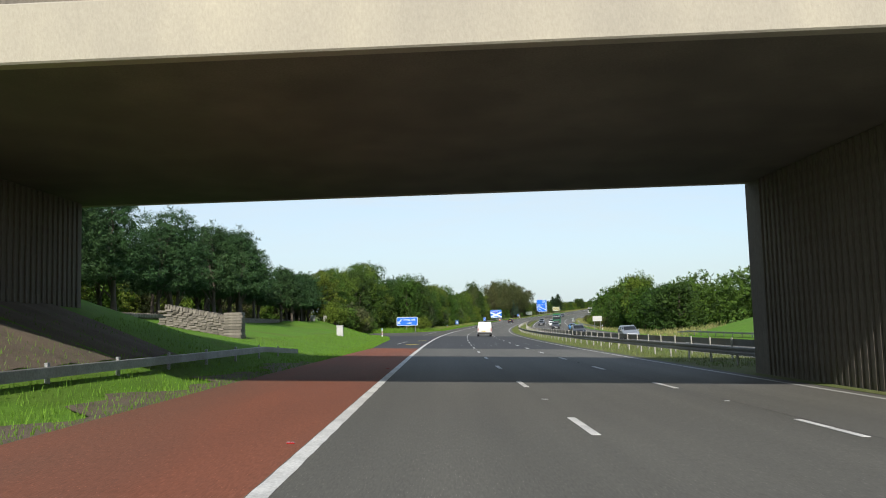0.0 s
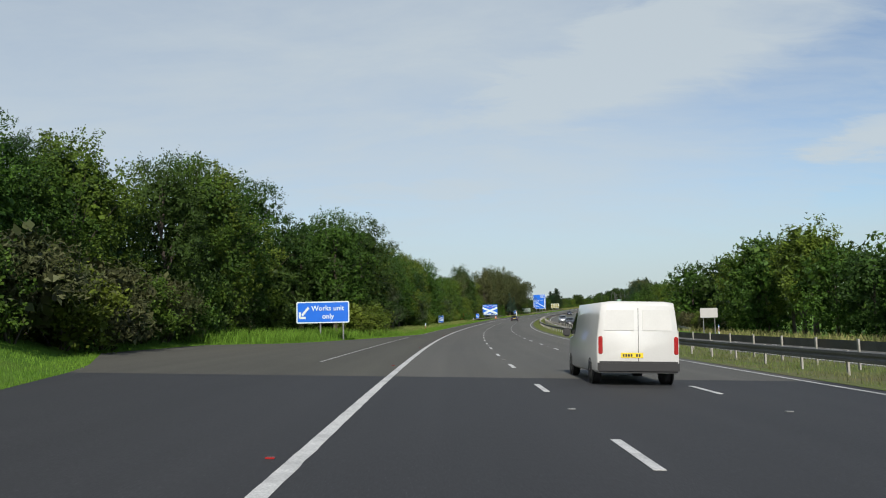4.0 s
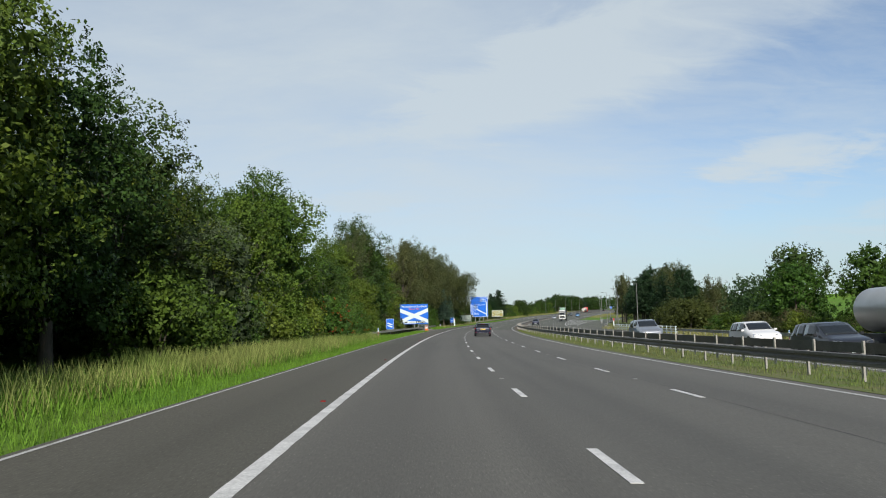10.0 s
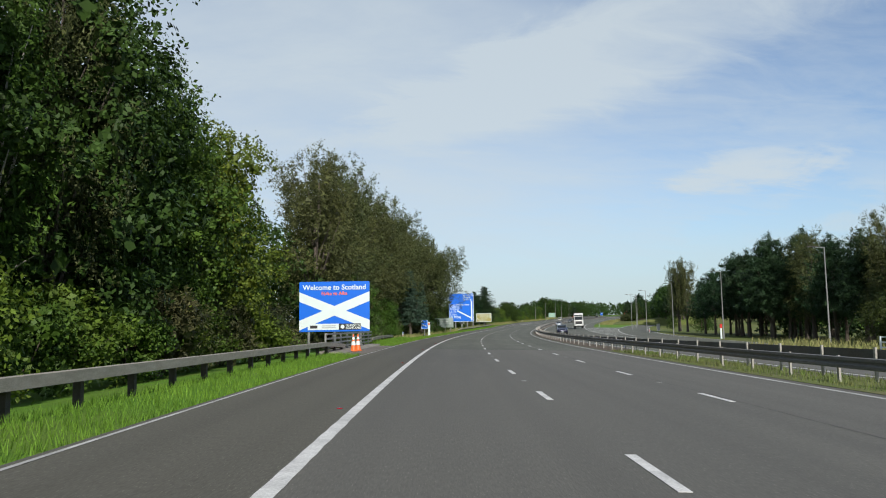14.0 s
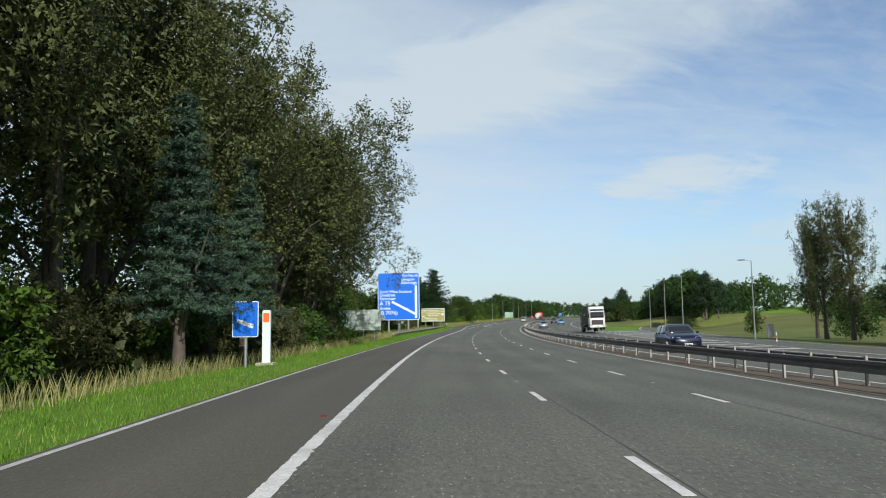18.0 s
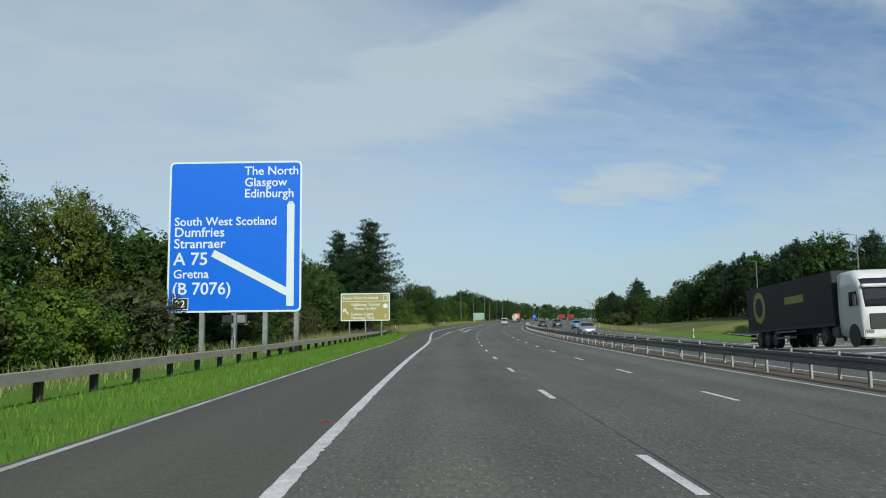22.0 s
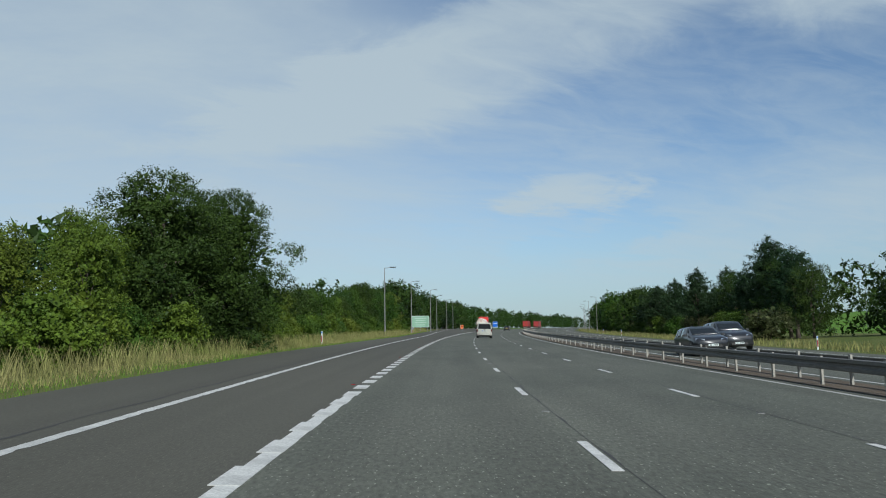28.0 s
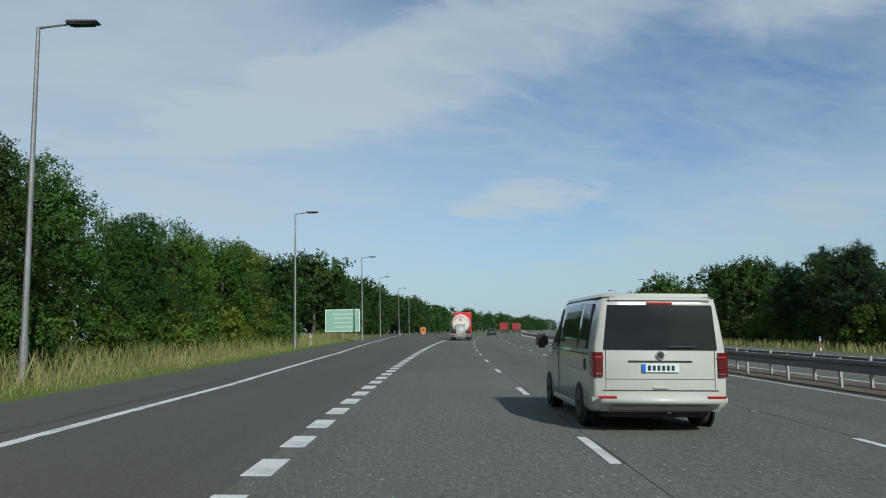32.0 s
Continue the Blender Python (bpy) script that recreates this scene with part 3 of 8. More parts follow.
ss = np.concatenate([[-2600, -900, -400, -200], np.arange(-120, 1000, 6.0), np.arange(1000, 1500, 25.0), [1550, 1700, 2000, 2600, 3600]])
offs_l = [0, 0.5, 1.5, 3, 5, 8, 12, 15.5, 20, 30, 50, 90, 180, 400, 1300]
offs_r = [0, 0.5, 2, 4, 6, 10, 14, 20, 26, 34, 45, 60, 90, 140, 220, 420, 900]
cols = [at(ss, EDGE(ss) - o, ground_left(ss, o)) for o in offs_l[::-1]]
cols += [at(ss, EDGE(ss) + 0.3, -0.25), at(ss, 0 * ss + 5, -0.3), at(ss, 0 * ss + 11.0, -0.25), at(ss, 0 * ss + 11.45, -0.02),
         at(ss, OPP(ss) - 0.75, -0.02), at(ss, OPP(ss) - 0.4, -0.25), at(ss, OPP_OUT(ss) - 0.3, -0.25)]
far_edge = np.maximum(OPP_OUT(ss), np.where((ss > 300) & (ss < 640), SLIP(ss) + 4.2, 0))
cols += [at(ss, far_edge + o, ground_right(ss, o)) for o in offs_r]
gv = np.stack(cols, 1)
kk = gv.shape[1]
i, j = np.meshgrid(np.arange(len(ss) - 1), np.arange(kk - 1), indexing="ij")
a = (i * kk + j).ravel()
ground = raw("ground", gv.reshape(-1, 3), np.stack([a, a + 1, a + kk + 1, a + kk], -1), M_GRASS)
ground.data.materials.append(M_FIELD)
dry = ((j.ravel() >= len(offs_l) + 7) & (j.ravel() < len(offs_l) + 17) & (ss[i.ravel()] > 300)) | ((j.ravel() < len(offs_l)) & (ss[i.ravel()] > 610))
ground.data.polygons.foreach_set("material_index", dry.astype(np.int32))
tagged(ground, "green grass verges, banks and fields beside the motorway", "ground", kind="structure")

# low fields out to the horizon
z_low = float(gv[:, :, 2].min()) - 3.0
plain_v = np.array([(-4500, -4500, z_low), (4500, -4500, z_low), (4500, 4500, z_low), (-4500, 4500, z_low)], float)
tagged(raw("ground_distant", plain_v, [(0, 1, 2, 3)], M_FIELD), "flat olive fields out to the horizon", "ground", kind="structure")

road = thing("road", "three-lane motorway carriageway of worn grey asphalt with white markings", "road", kind="structure")
strip("asphalt_surface", -60, 54, -0.1, 11.5, 0.0, M_ASPH_OLD, road)
strip("asphalt_surface", 54, 113, -0.1, 11.5, 0.0, M_ASPH_NEW, road)["label"] = "fresh black resurfaced asphalt"
strip("asphalt_surface", 113, 372, -0.1, 11.5, 0.0, M_ASPH_OLD, road)
strip("asphalt_surface", 372, 1495, -0.1, 11.5, 0.0, M_ASPH_COARSE, road)["label"] = "coarse blue-grey asphalt"
shoulder = thing("hard_shoulder", "paved hard shoulder beside the carriageway, red at first, then brown-grey asphalt", "road shoulder", kind="structure")
strip("shoulder_surface", -60, 54, EDGE, -0.1, 0.0, M_RED, shoulder)["label"] = "red surfacing"
strip("shoulder_surface", 54, 113, EDGE, -0.1, 0.0, M_ASPH_NEW, shoulder)["label"] = "fresh black asphalt"
strip("shoulder_surface", 113, 1000, EDGE, -0.1, 0.0, M_ASPH_SIDE, shoulder)
strip("bridge_verge", 360.5, 379.0, -4.1, lambda s: EDGE(s) + 0.02, 0.008, M_CONC_D, shoulder)["label"] = "stained concrete verge of the river bridge"
far_road = thing("road_far_carriageway", "opposite motorway carriageway of grey asphalt behind the barriers", "road", kind="structure")
strip("asphalt_surface", -60, 372, lambda s: OPP(s) - 0.6, OPP_OUT, 0.0, M_ASPH_OLD, far_road)
strip("asphalt_surface", 372, 1495, lambda s: OPP(s) - 0.6, OPP_OUT, 0.0, M_ASPH_COARSE, far_road)
slip_road = thing("road_slip", "slip road joining the opposite carriageway, with hatched markings", "road", kind="structure")
strip("asphalt_surface", 302, 745, lambda s: SLIP(s) - 4.2 - np.clip((560 - s) / 40, 0, 4), lambda s: SLIP(s) + 4.2, -0.012, M_ASPH_COARSE, slip_road)

strip("gore_surface", 452, 578, lambda s: OPP_OUT(s) - 0.1, lambda s: SLIP(s) - 4.0, -0.010, M_ASPH_COARSE, slip_road)

# painted lines
lines = thing("road_markings", "white painted edge lines, lane lines and arrows on the asphalt", "road marking", kind="structure")


def line(s0, s1, d, w, material=M_PAINT, name="edge_line", h=0.006, step=4.0):
    fd = d if callable(d) else (lambda s: np.full_like(s, d))
    if step < 1:                       # worn, slightly ragged edges where the line is passed closely
        chip = 0.05 if s0 > 370 else 0.012
        rag = lambda s, k_: 0.006 * np.sin(17.3 * s + k_) * np.sin(6.1 * s + 2 * k_) + 0.003 * np.sin(41.0 * s * k_) - (chip if k_ > 2 else 0.3 * chip) * np.maximum(0, np.sin(7.7 * s + k_) * np.sin(13.1 * s) * np.sin(0.83 * s + 2 * k_)) * (1 if k_ > 2 else -1)
        return strip(name, s0, s1, lambda s: fd(s) - w / 2 + rag(s, 1.0), lambda s: fd(s) + w / 2 + rag(s, 2.3), h, material, lines, step)
    return strip(name, s0, s1, lambda s: fd(s) - w / 2, lambda s: fd(s) + w / 2, h, material, lines, step)


SOLID = curve_of((552, 0.0), (556, -0.03), (560, -0.09), (564, -0.19), (568, -0.32), (572, -0.47), (576, -0.64), (580, -0.84), (585, -1.09), (590, -1.36), (601, -1.93), (611, -2.45), (622, -2.65), (645, -2.95), (670, -3.2), (690, -3.3), (749, -3.55), (776, -4.6), (830, -8), (900, -14), (990, -27))
line(-60, 372, 0.015, 0.19, step=0.35)
line(373, 552, 0.0, 0.19, step=0.12)
line(552, 760, SOLID, 0.20, step=0.2)
line(760, 990, SOLID, 0.20, step=0.9)
line(-60, 1490, 10.95, 0.16, M_PAINT_THIN)
line(65.5, 76.5, curve_of((65.5, -2.33), (69, -2.3), (76.5, -2.1)), 0.10, M_PAINT_THIN)
line(120, 163, -3.0, 0.10, M_PAINT_THIN, "channel_line")
line(163, 372, lambda s: EDGE(s) + 0.15, 0.07, M_PAINT_THIN, "channel_line")
line(372, 590, lambda s: EDGE(s) + 0.15, 0.10, M_PAINT_THIN, "channel_line")
line(-60, 1490, lambda s: OPP(s), 0.16, M_PAINT)
line(-60, 700, lambda s: OPP(s) + 10.95, 0.20, M_PAINT)
line(700, 1490, lambda s: OPP(s) + 10.95, 0.20, M_PAINT)

bm_dash = box(0.13, 2.1, 0.006, 0, 0, 0.004)
DASH = mesh_of(bm_dash, M_PAINT)
SHORT = mesh_of(box(0.30, 1.0, 0.006, 0, 0, 0.004), M_PAINT)


def worn_dash(bits):
    bm = bmesh.new()
    for x, y, w_, l_ in bits:
        c_ = [(x - w_ / 2, y - l_ / 2), (x + w_ / 2, y - l_ / 2 + 0.03), (x + w_ / 2 - 0.015, y + l_ / 2), (x - w_ / 2 + 0.02, y + l_ / 2 - 0.04)]
        bm.faces.new([bm.verts.new((a_, b_, 0.006)) for a_, b_ in c_])
    return mesh_of(bm, M_PAINT)


SHORT_WORN = [worn_dash(q_) for q_ in (
    ((-0.12, 0.0, 0.06, 0.9), (0.02, -0.40, 0.22, 0.16), (0.05, 0.36, 0.12, 0.2), (0.10, -0.1, 0.07, 0.3)),
    ((-0.02, 0.38, 0.26, 0.2), (-0.12, -0.05, 0.07, 0.55), (0.08, -0.38, 0.14, 0.2), (0.06, 0.06, 0.06, 0.16)),
    ((0.12, 0.0, 0.06, 0.85), (-0.05, 0.36, 0.2, 0.18), (-0.08, -0.36, 0.12, 0.22), (-0.11, 0.05, 0.05, 0.24)))]
STUD = mesh_of(box(0.13, 0.08, 0.018, 0, 0, 0.009, 0.004), M_GALV)
STUD_R = mesh_of(box(0.10, 0.06, 0.018, 0, 0, 0.009, 0.004), M_REDLENS)


def mark(name, me, s, d, h=0.002, turn=0.0, parent=None):
    ob = new(name, me)
    ob.parent = parent or lines
    ob.matrix_basis = stand(s, d, h, turn)
    return ob


for n_ in range(-5, 122):
    s_a = 54.1 + 9.1 * n_ + 1.05 if n_ >= 1 else 55.0 + 8.8 * n_ + 1.05
    s_a += 0.75 if n_ >= 57 else 0.0
    for d in (3.65, 7.3):
        mark("lane_dash", DASH, s_a, d)
        if n_ % 2 == 0:
            mark("road_stud", STUD, s_a - 4.5, d)
for n_ in range(0, 130):
    for d in (3.65, 7.3):
        mark("lane_dash", DASH, 9 * n_ - 20, float(OPP(9 * n_ - 20.0)) + d)
SHORT_D = curve_of((556, 0.0), (600, -0.15), (614, -0.15), (665, 0.0))
for n_ in list(range(-22, 11)) + list(range(21, 136)):
    mark("lane_dash_short", SHORT_WORN[n_ % 3] if n_ < -4 or n_ in (-2, 1) else SHORT, 600.42 + 1.897 * n_, float(SHORT_D(600.42 + 1.897 * n_)))
for n_ in range(0, 60):
    mark("road_stud", STUD_R, -8 + 18.0 * n_, -0.28 if n_ * 18 < 560 else -0.3)

# central reservation floor
median = strip("central_reservation", -60, 372, 11.46, lambda s: OPP(s) - 0.7, 0.012, M_WEEDS)
tagged(median, "narrow grassy strip between the two carriageways", "verge", kind="structure")
median_b = strip("central_reservation_paved", 372, 1495, 11.46, lambda s: OPP(s) - 0.55, 0.012, M_SOIL)
tagged(median_b, "narrow gritty strip of dirt between the two carriageways", "verge", kind="structure")

# ---- safety barriers ----
BEAM = [(0.0, 0.42), (0.05, 0.44), (0.05, 0.52), (0.0, 0.56), (0.0, 0.60), (0.05, 0.64), (0.05, 0.72), (0.0, 0.74), (-0.012, 0.74), (-0.012, 0.42)]
OPEN_BOX = [(-0.10, 0.42), (0.10, 0.42), (0.10, 0.62), (-0.10, 0.62)]


def barrier(name, label, s0, s1, dfun, side, post_gap, prof=BEAM, mrail=M_GALV_D, mpost=M_GALV, post_h=0.70, post=(0.06, 0.11), hfun=None, ends=0.0, group="", base=None):
    """A rail swept along the road on posts; side +1 turns the beam's face to larger d. Every post is a part."""
    hf = hfun or (lambda s: np.zeros_like(s))
    t = thing(name, label, "safety barrier", group=group)
    dip = lambda s: hf(s) - ends * (np.clip(1 - (s - s0) / 6, 0, 1) + np.clip(1 - (s1 - s) / 6, 0, 1))
    v, f = sweep([(side * a, b) for a, b in prof][::side], s0, s1, dfun, dip, 2.0)
    raw("rail", v, f, mrail, t)
    me = mesh_of(box(post[0], post[1], post_h + 0.3, 0, 0, (post_h - 0.3) / 2), mpost)
    for s in np.arange(s0 + 0.8, s1, post_gap):
        ob = new("post", me)
        ob.parent = t
        ob.matrix_basis = stand(s, float(dfun(np.array(s))) - side * 0.08, float(dip(np.array(s))), tilt=False)
    return t


barrier("median_barrier", "long grey steel crash barrier of the near carriageway on slim posts", -58, 960, RAIL_1, -1, 3.2, mrail=M_RAIL, mpost=M_POST, post_h=0.76, group="median barriers")
barrier("median_barrier", "long grey steel crash barrier facing the opposite carriageway on slim posts", -58, 960, RAIL_2, 1, 3.2, mpost=M_POST, post_h=0.80, hfun=curve_of((-60, 0.24), (330, 0.24), (395, 0.0), (1400, 0.0)), group="median barriers")

# ---- bridge over the motorway ----
def bridge():
    t = thing("overbridge", "concrete road bridge over the motorway with ribbed walls", "bridge")
    skew = BR_SKEW

    def slab(name, material, d0, d1, s0, s1, z0, z1, label=""):
        bm = bmesh.new()
        vs = []
        for z in (z0, z1):
            for (d, s) in ((d0, s0), (d1, s0), (d1, s1), (d0, s1)):
                p = at(s + skew * d, d, 0.0)
                vs.append(bm.verts.new((p[0], p[1], z)))
        for q4 in ((0, 3, 2, 1), (4, 5, 6, 7), (0, 1, 5, 4), (1, 2, 6, 5), (2, 3, 7, 6), (3, 0, 4, 7)):
            bm.faces.new([vs[k_] for k_ in q4])
        bmesh.ops.bevel(bm, geom=bm.edges[:], offset=0.03, segments=1, affect="EDGES")
        return part(name, bm, material, t, label)
    s0, s1, z0 = BR_S0, BR_S1, BR_Z
    slab("deck", M_CONC_D, BR_L - 2, 36, s0 + 0.25, s1 - 0.25, z0, z0 + 1.2, "dark concrete deck")
    slab("fascia", M_CONC, BR_L - 6, 40, s0, s0 + 0.30, z0 - 0.02, z0 + 0.98, "pale weathered concrete fascia")
    slab("parapet", M_CONC_D, BR_L - 6, 40, s0 + 0.32, s0 + 0.55, z0 + 0.97, z0 + 2.1, "dark concrete parapet set back above the fascia")
    slab("fascia", M_CONC, BR_L - 6, 40, s1 - 0.30, s1, z0 - 0.02, z0 + 1.22)
    slab("parapet", M_CONC_D, BR_L - 6, 40, s1 - 0.55, s1 - 0.32, z0 + 1.21, z0 + 2.3)
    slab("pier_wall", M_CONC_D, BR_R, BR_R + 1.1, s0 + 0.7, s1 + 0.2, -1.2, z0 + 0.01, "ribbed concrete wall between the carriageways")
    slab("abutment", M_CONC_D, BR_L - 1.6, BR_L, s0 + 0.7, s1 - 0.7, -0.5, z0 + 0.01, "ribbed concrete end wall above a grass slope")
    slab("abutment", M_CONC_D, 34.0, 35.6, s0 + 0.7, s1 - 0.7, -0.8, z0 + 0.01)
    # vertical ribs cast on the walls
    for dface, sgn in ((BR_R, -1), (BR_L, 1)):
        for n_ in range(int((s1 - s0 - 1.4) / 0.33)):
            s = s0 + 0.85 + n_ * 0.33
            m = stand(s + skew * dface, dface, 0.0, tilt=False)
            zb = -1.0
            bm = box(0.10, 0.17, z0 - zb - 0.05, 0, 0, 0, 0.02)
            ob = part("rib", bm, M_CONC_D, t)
            p = m.translation
            ob.matrix_basis = Matrix.Translation((p.x, p.y, (z0 + zb) / 2)) @ m.to_3x3().to_4x4()
    return t


bridge()
# bare earth and rubble under the bridge
sb = np.linspace(12.5, 25, 24)
ob_ = [2.9, 3.6, 4.5, 5.5, 6.5, 7.8]
vb = np.stack([at(sb, EDGE(sb) - o, ground_left(sb, o) + 0.03 + 0.03 * np.sin(3.1 * sb + o)) for o in ob_], 1)
ib, jb = np.meshgrid(np.arange(23), np.arange(5), indexing="ij")
ab = (ib * 6 + jb).ravel()
tagged(raw("soil", vb.reshape(-1, 3), np.stack([ab, ab + 6, ab + 7, ab + 1], -1), M_SOIL), "bare brown earth on the slope below the bridge wall", "soil", kind="structure")
sb = np.linspace(3, 33, 50)
wide_ = 0.9 + 0.45 * np.sin(0.9 * sb) + 0.3 * np.sin(2.3 * sb + 1)
vb = np.stack([at(sb, EDGE(sb) - 0.02 - k_ * np.maximum(0.25, wide_) / 4, ground_left(sb, k_ * np.maximum(0.25, wide_) / 4) + 0.035) for k_ in range(5)], 1)
ib, jb = np.meshgrid(np.arange(49), np.arange(4), indexing="ij")
ab = (ib * 5 + jb).ravel()
tagged(raw("soil_edge", vb.reshape(-1, 3), np.stack([ab, ab + 5, ab + 6, ab + 1], -1), M_SOIL), "strip of bare brown earth along the edge of the shoulder", "soil", kind="structure")
# ---- trees ----
rng = np.random.default_rng(7)


def leaf_cloud(lobes, n, size, droop=0.0, narrow=0.55, rs=None, spray=9, reach=1.0, quad=False, outward=0.0, lift=0.35):
    """n leaves set in sprays over a set of lobes (x, y, z, rx, ry, rz); gives vertices and faces."""
    rs = rs or rng
    lobes = np.asarray(lobes, float)
    area = (lobes[:, 3] * lobes[:, 4] + lobes[:, 4] * lobes[:, 5] + lobes[:, 3] * lobes[:, 5])
    nc = max(1, n // spray)
    n = nc * spray
    pick = rs.choice(len(lobes), nc, p=area / area.sum())
    u = rs.normal(size=(nc, 3)); u /= np.linalg.norm(u, axis=1)[:, None]
    if outward:                         # foliage sits on the lit, outer side of each clump
        axis = lobes[pick, :2] / (np.linalg.norm(lobes[pick, :2], axis=1)[:, None] + 0.3)
        u[:, :2] += outward * axis; u[:, 2] += 0.7 * outward
        u /= np.linalg.norm(u, axis=1)[:, None]
    r = 1.04 - 0.45 * rs.random(nc) ** 1.8
    r *= 1 + 0.16 * np.sin(7 * u[:, 0] + 3 * u[:, 1] + pick) * np.cos(6 * u[:, 2] + 2.1 * pick)
    c = lobes[pick, :3] + u * r[:, None] * lobes[pick, 3:]
    way = u + rs.normal(scale=0.35, size=(nc, 3)); way[:, 2] += 0.2 - droop
    way /= np.linalg.norm(way, axis=1)[:, None]
    rep = np.repeat(np.arange(nc), spray)
    along = (rs.random(n) - 0.35) * size * 4.0 * reach
    c = c[rep] + way[rep] * along[:, None] + rs.normal(scale=size * 0.7 * reach, size=(n, 3))
    nrm = 1.0 * u[rep] + rs.normal(scale=0.5, size=(n, 3)); nrm[:, 2] += lift
    nrm /= np.linalg.norm(nrm, axis=1)[:, None]
    t = np.cross(nrm, rs.normal(size=(n, 3))) + 0.5 * way[rep]
    t[:, 2] -= droop
    t /= np.linalg.norm(t, axis=1)[:, None]
    b = np.cross(nrm, t)
    sz = size * (0.6 + 0.8 * rs.random(n))[:, None]
    if quad:
        v = np.stack([c - t * sz * 0.6, c + b * sz * narrow * 0.5, c + t * sz * 0.6, c - b * sz * narrow * 0.5 + t * sz * 0.05], 1)
        return v.reshape(-1, 3), np.arange(4 * n).reshape(n, 4)
    v = np.stack([c - t * sz * 0.55 - b * sz * narrow * 0.45, c + t * sz * 0.75, c - t * sz * 0.35 + b * sz * narrow * 0.75], 1)
    return v.reshape(-1, 3), np.arange(3 * n).reshape(n, 3)


def tube(pts, radii, seg=7):
    v, f = [], []
    for k_, (p, r) in enumerate(zip(pts, radii)):
        for a_ in range(seg):
            an = 2 * math.pi * a_ / seg
            v.append((p[0] + r * math.cos(an), p[1] + r * math.sin(an), p[2]))
        if k_:
            o = (k_ - 1) * seg
            for a_ in range(seg):
                b_ = (a_ + 1) % seg
                f.append((o + a_, o + b_, o + seg + b_, o + seg + a_))
    return v, f


def limbs(height, r0, tips, rs, lean=0.0, top=0.85):
    """A tapered trunk with limbs reaching towards the crown's lobes."""
    n = 7
    wob = rs.normal(scale=0.02 * height, size=(n, 2)); wob[0] = 0
    tp = [(wob[k_, 0] * k_ / n + lean * height * (k_ / n) ** 2, wob[k_, 1] * k_ / n, top * height * k_ / (n - 1)) for k_ in range(n)]
    v, f = tube(tp, [r0 * (1.25 if k_ == 0 else 1 - 0.82 * k_ / (n - 1)) for k_ in range(n)])
    for tip in tips:
        k_ = min(n - 2, max(1, int((tip[2] / height - 0.15) / top * (n - 1) * 0.8)))
        a = np.array(tp[k_]); e = np.array(tip[:3])
        mid = (a + e) / 2 + np.array([0, 0, 0.08 * height * 0.5])
        rr = r0 * (1 - 0.8 * k_ / (n - 1)) * 0.45
        v2, f2 = tube([a, mid, e], [rr, rr * 0.6, rr * 0.18], 5)
        o = len(v)
        v += v2; f += [tuple(x + o for x in q4) for q4 in f2]
    return v, f


def make_mesh(v, f, material):
    me = bpy.data.meshes.new("m")
    v = np.asarray(v, np.float32); f = np.asarray(f, np.int32)
    me.vertices.add(len(v)); me.vertices.foreach_set("co", v.ravel())
    k_ = f.shape[1]
    me.loops.add(f.size); me.loops.foreach_set("vertex_index", f.ravel())
    me.polygons.add(len(f)); me.polygons.foreach_set("loop_start", np.arange(0, f.size, k_, dtype=np.int32))
    me.update(calc_edges=True); me.validate()
    me.materials.append(material)
    return me


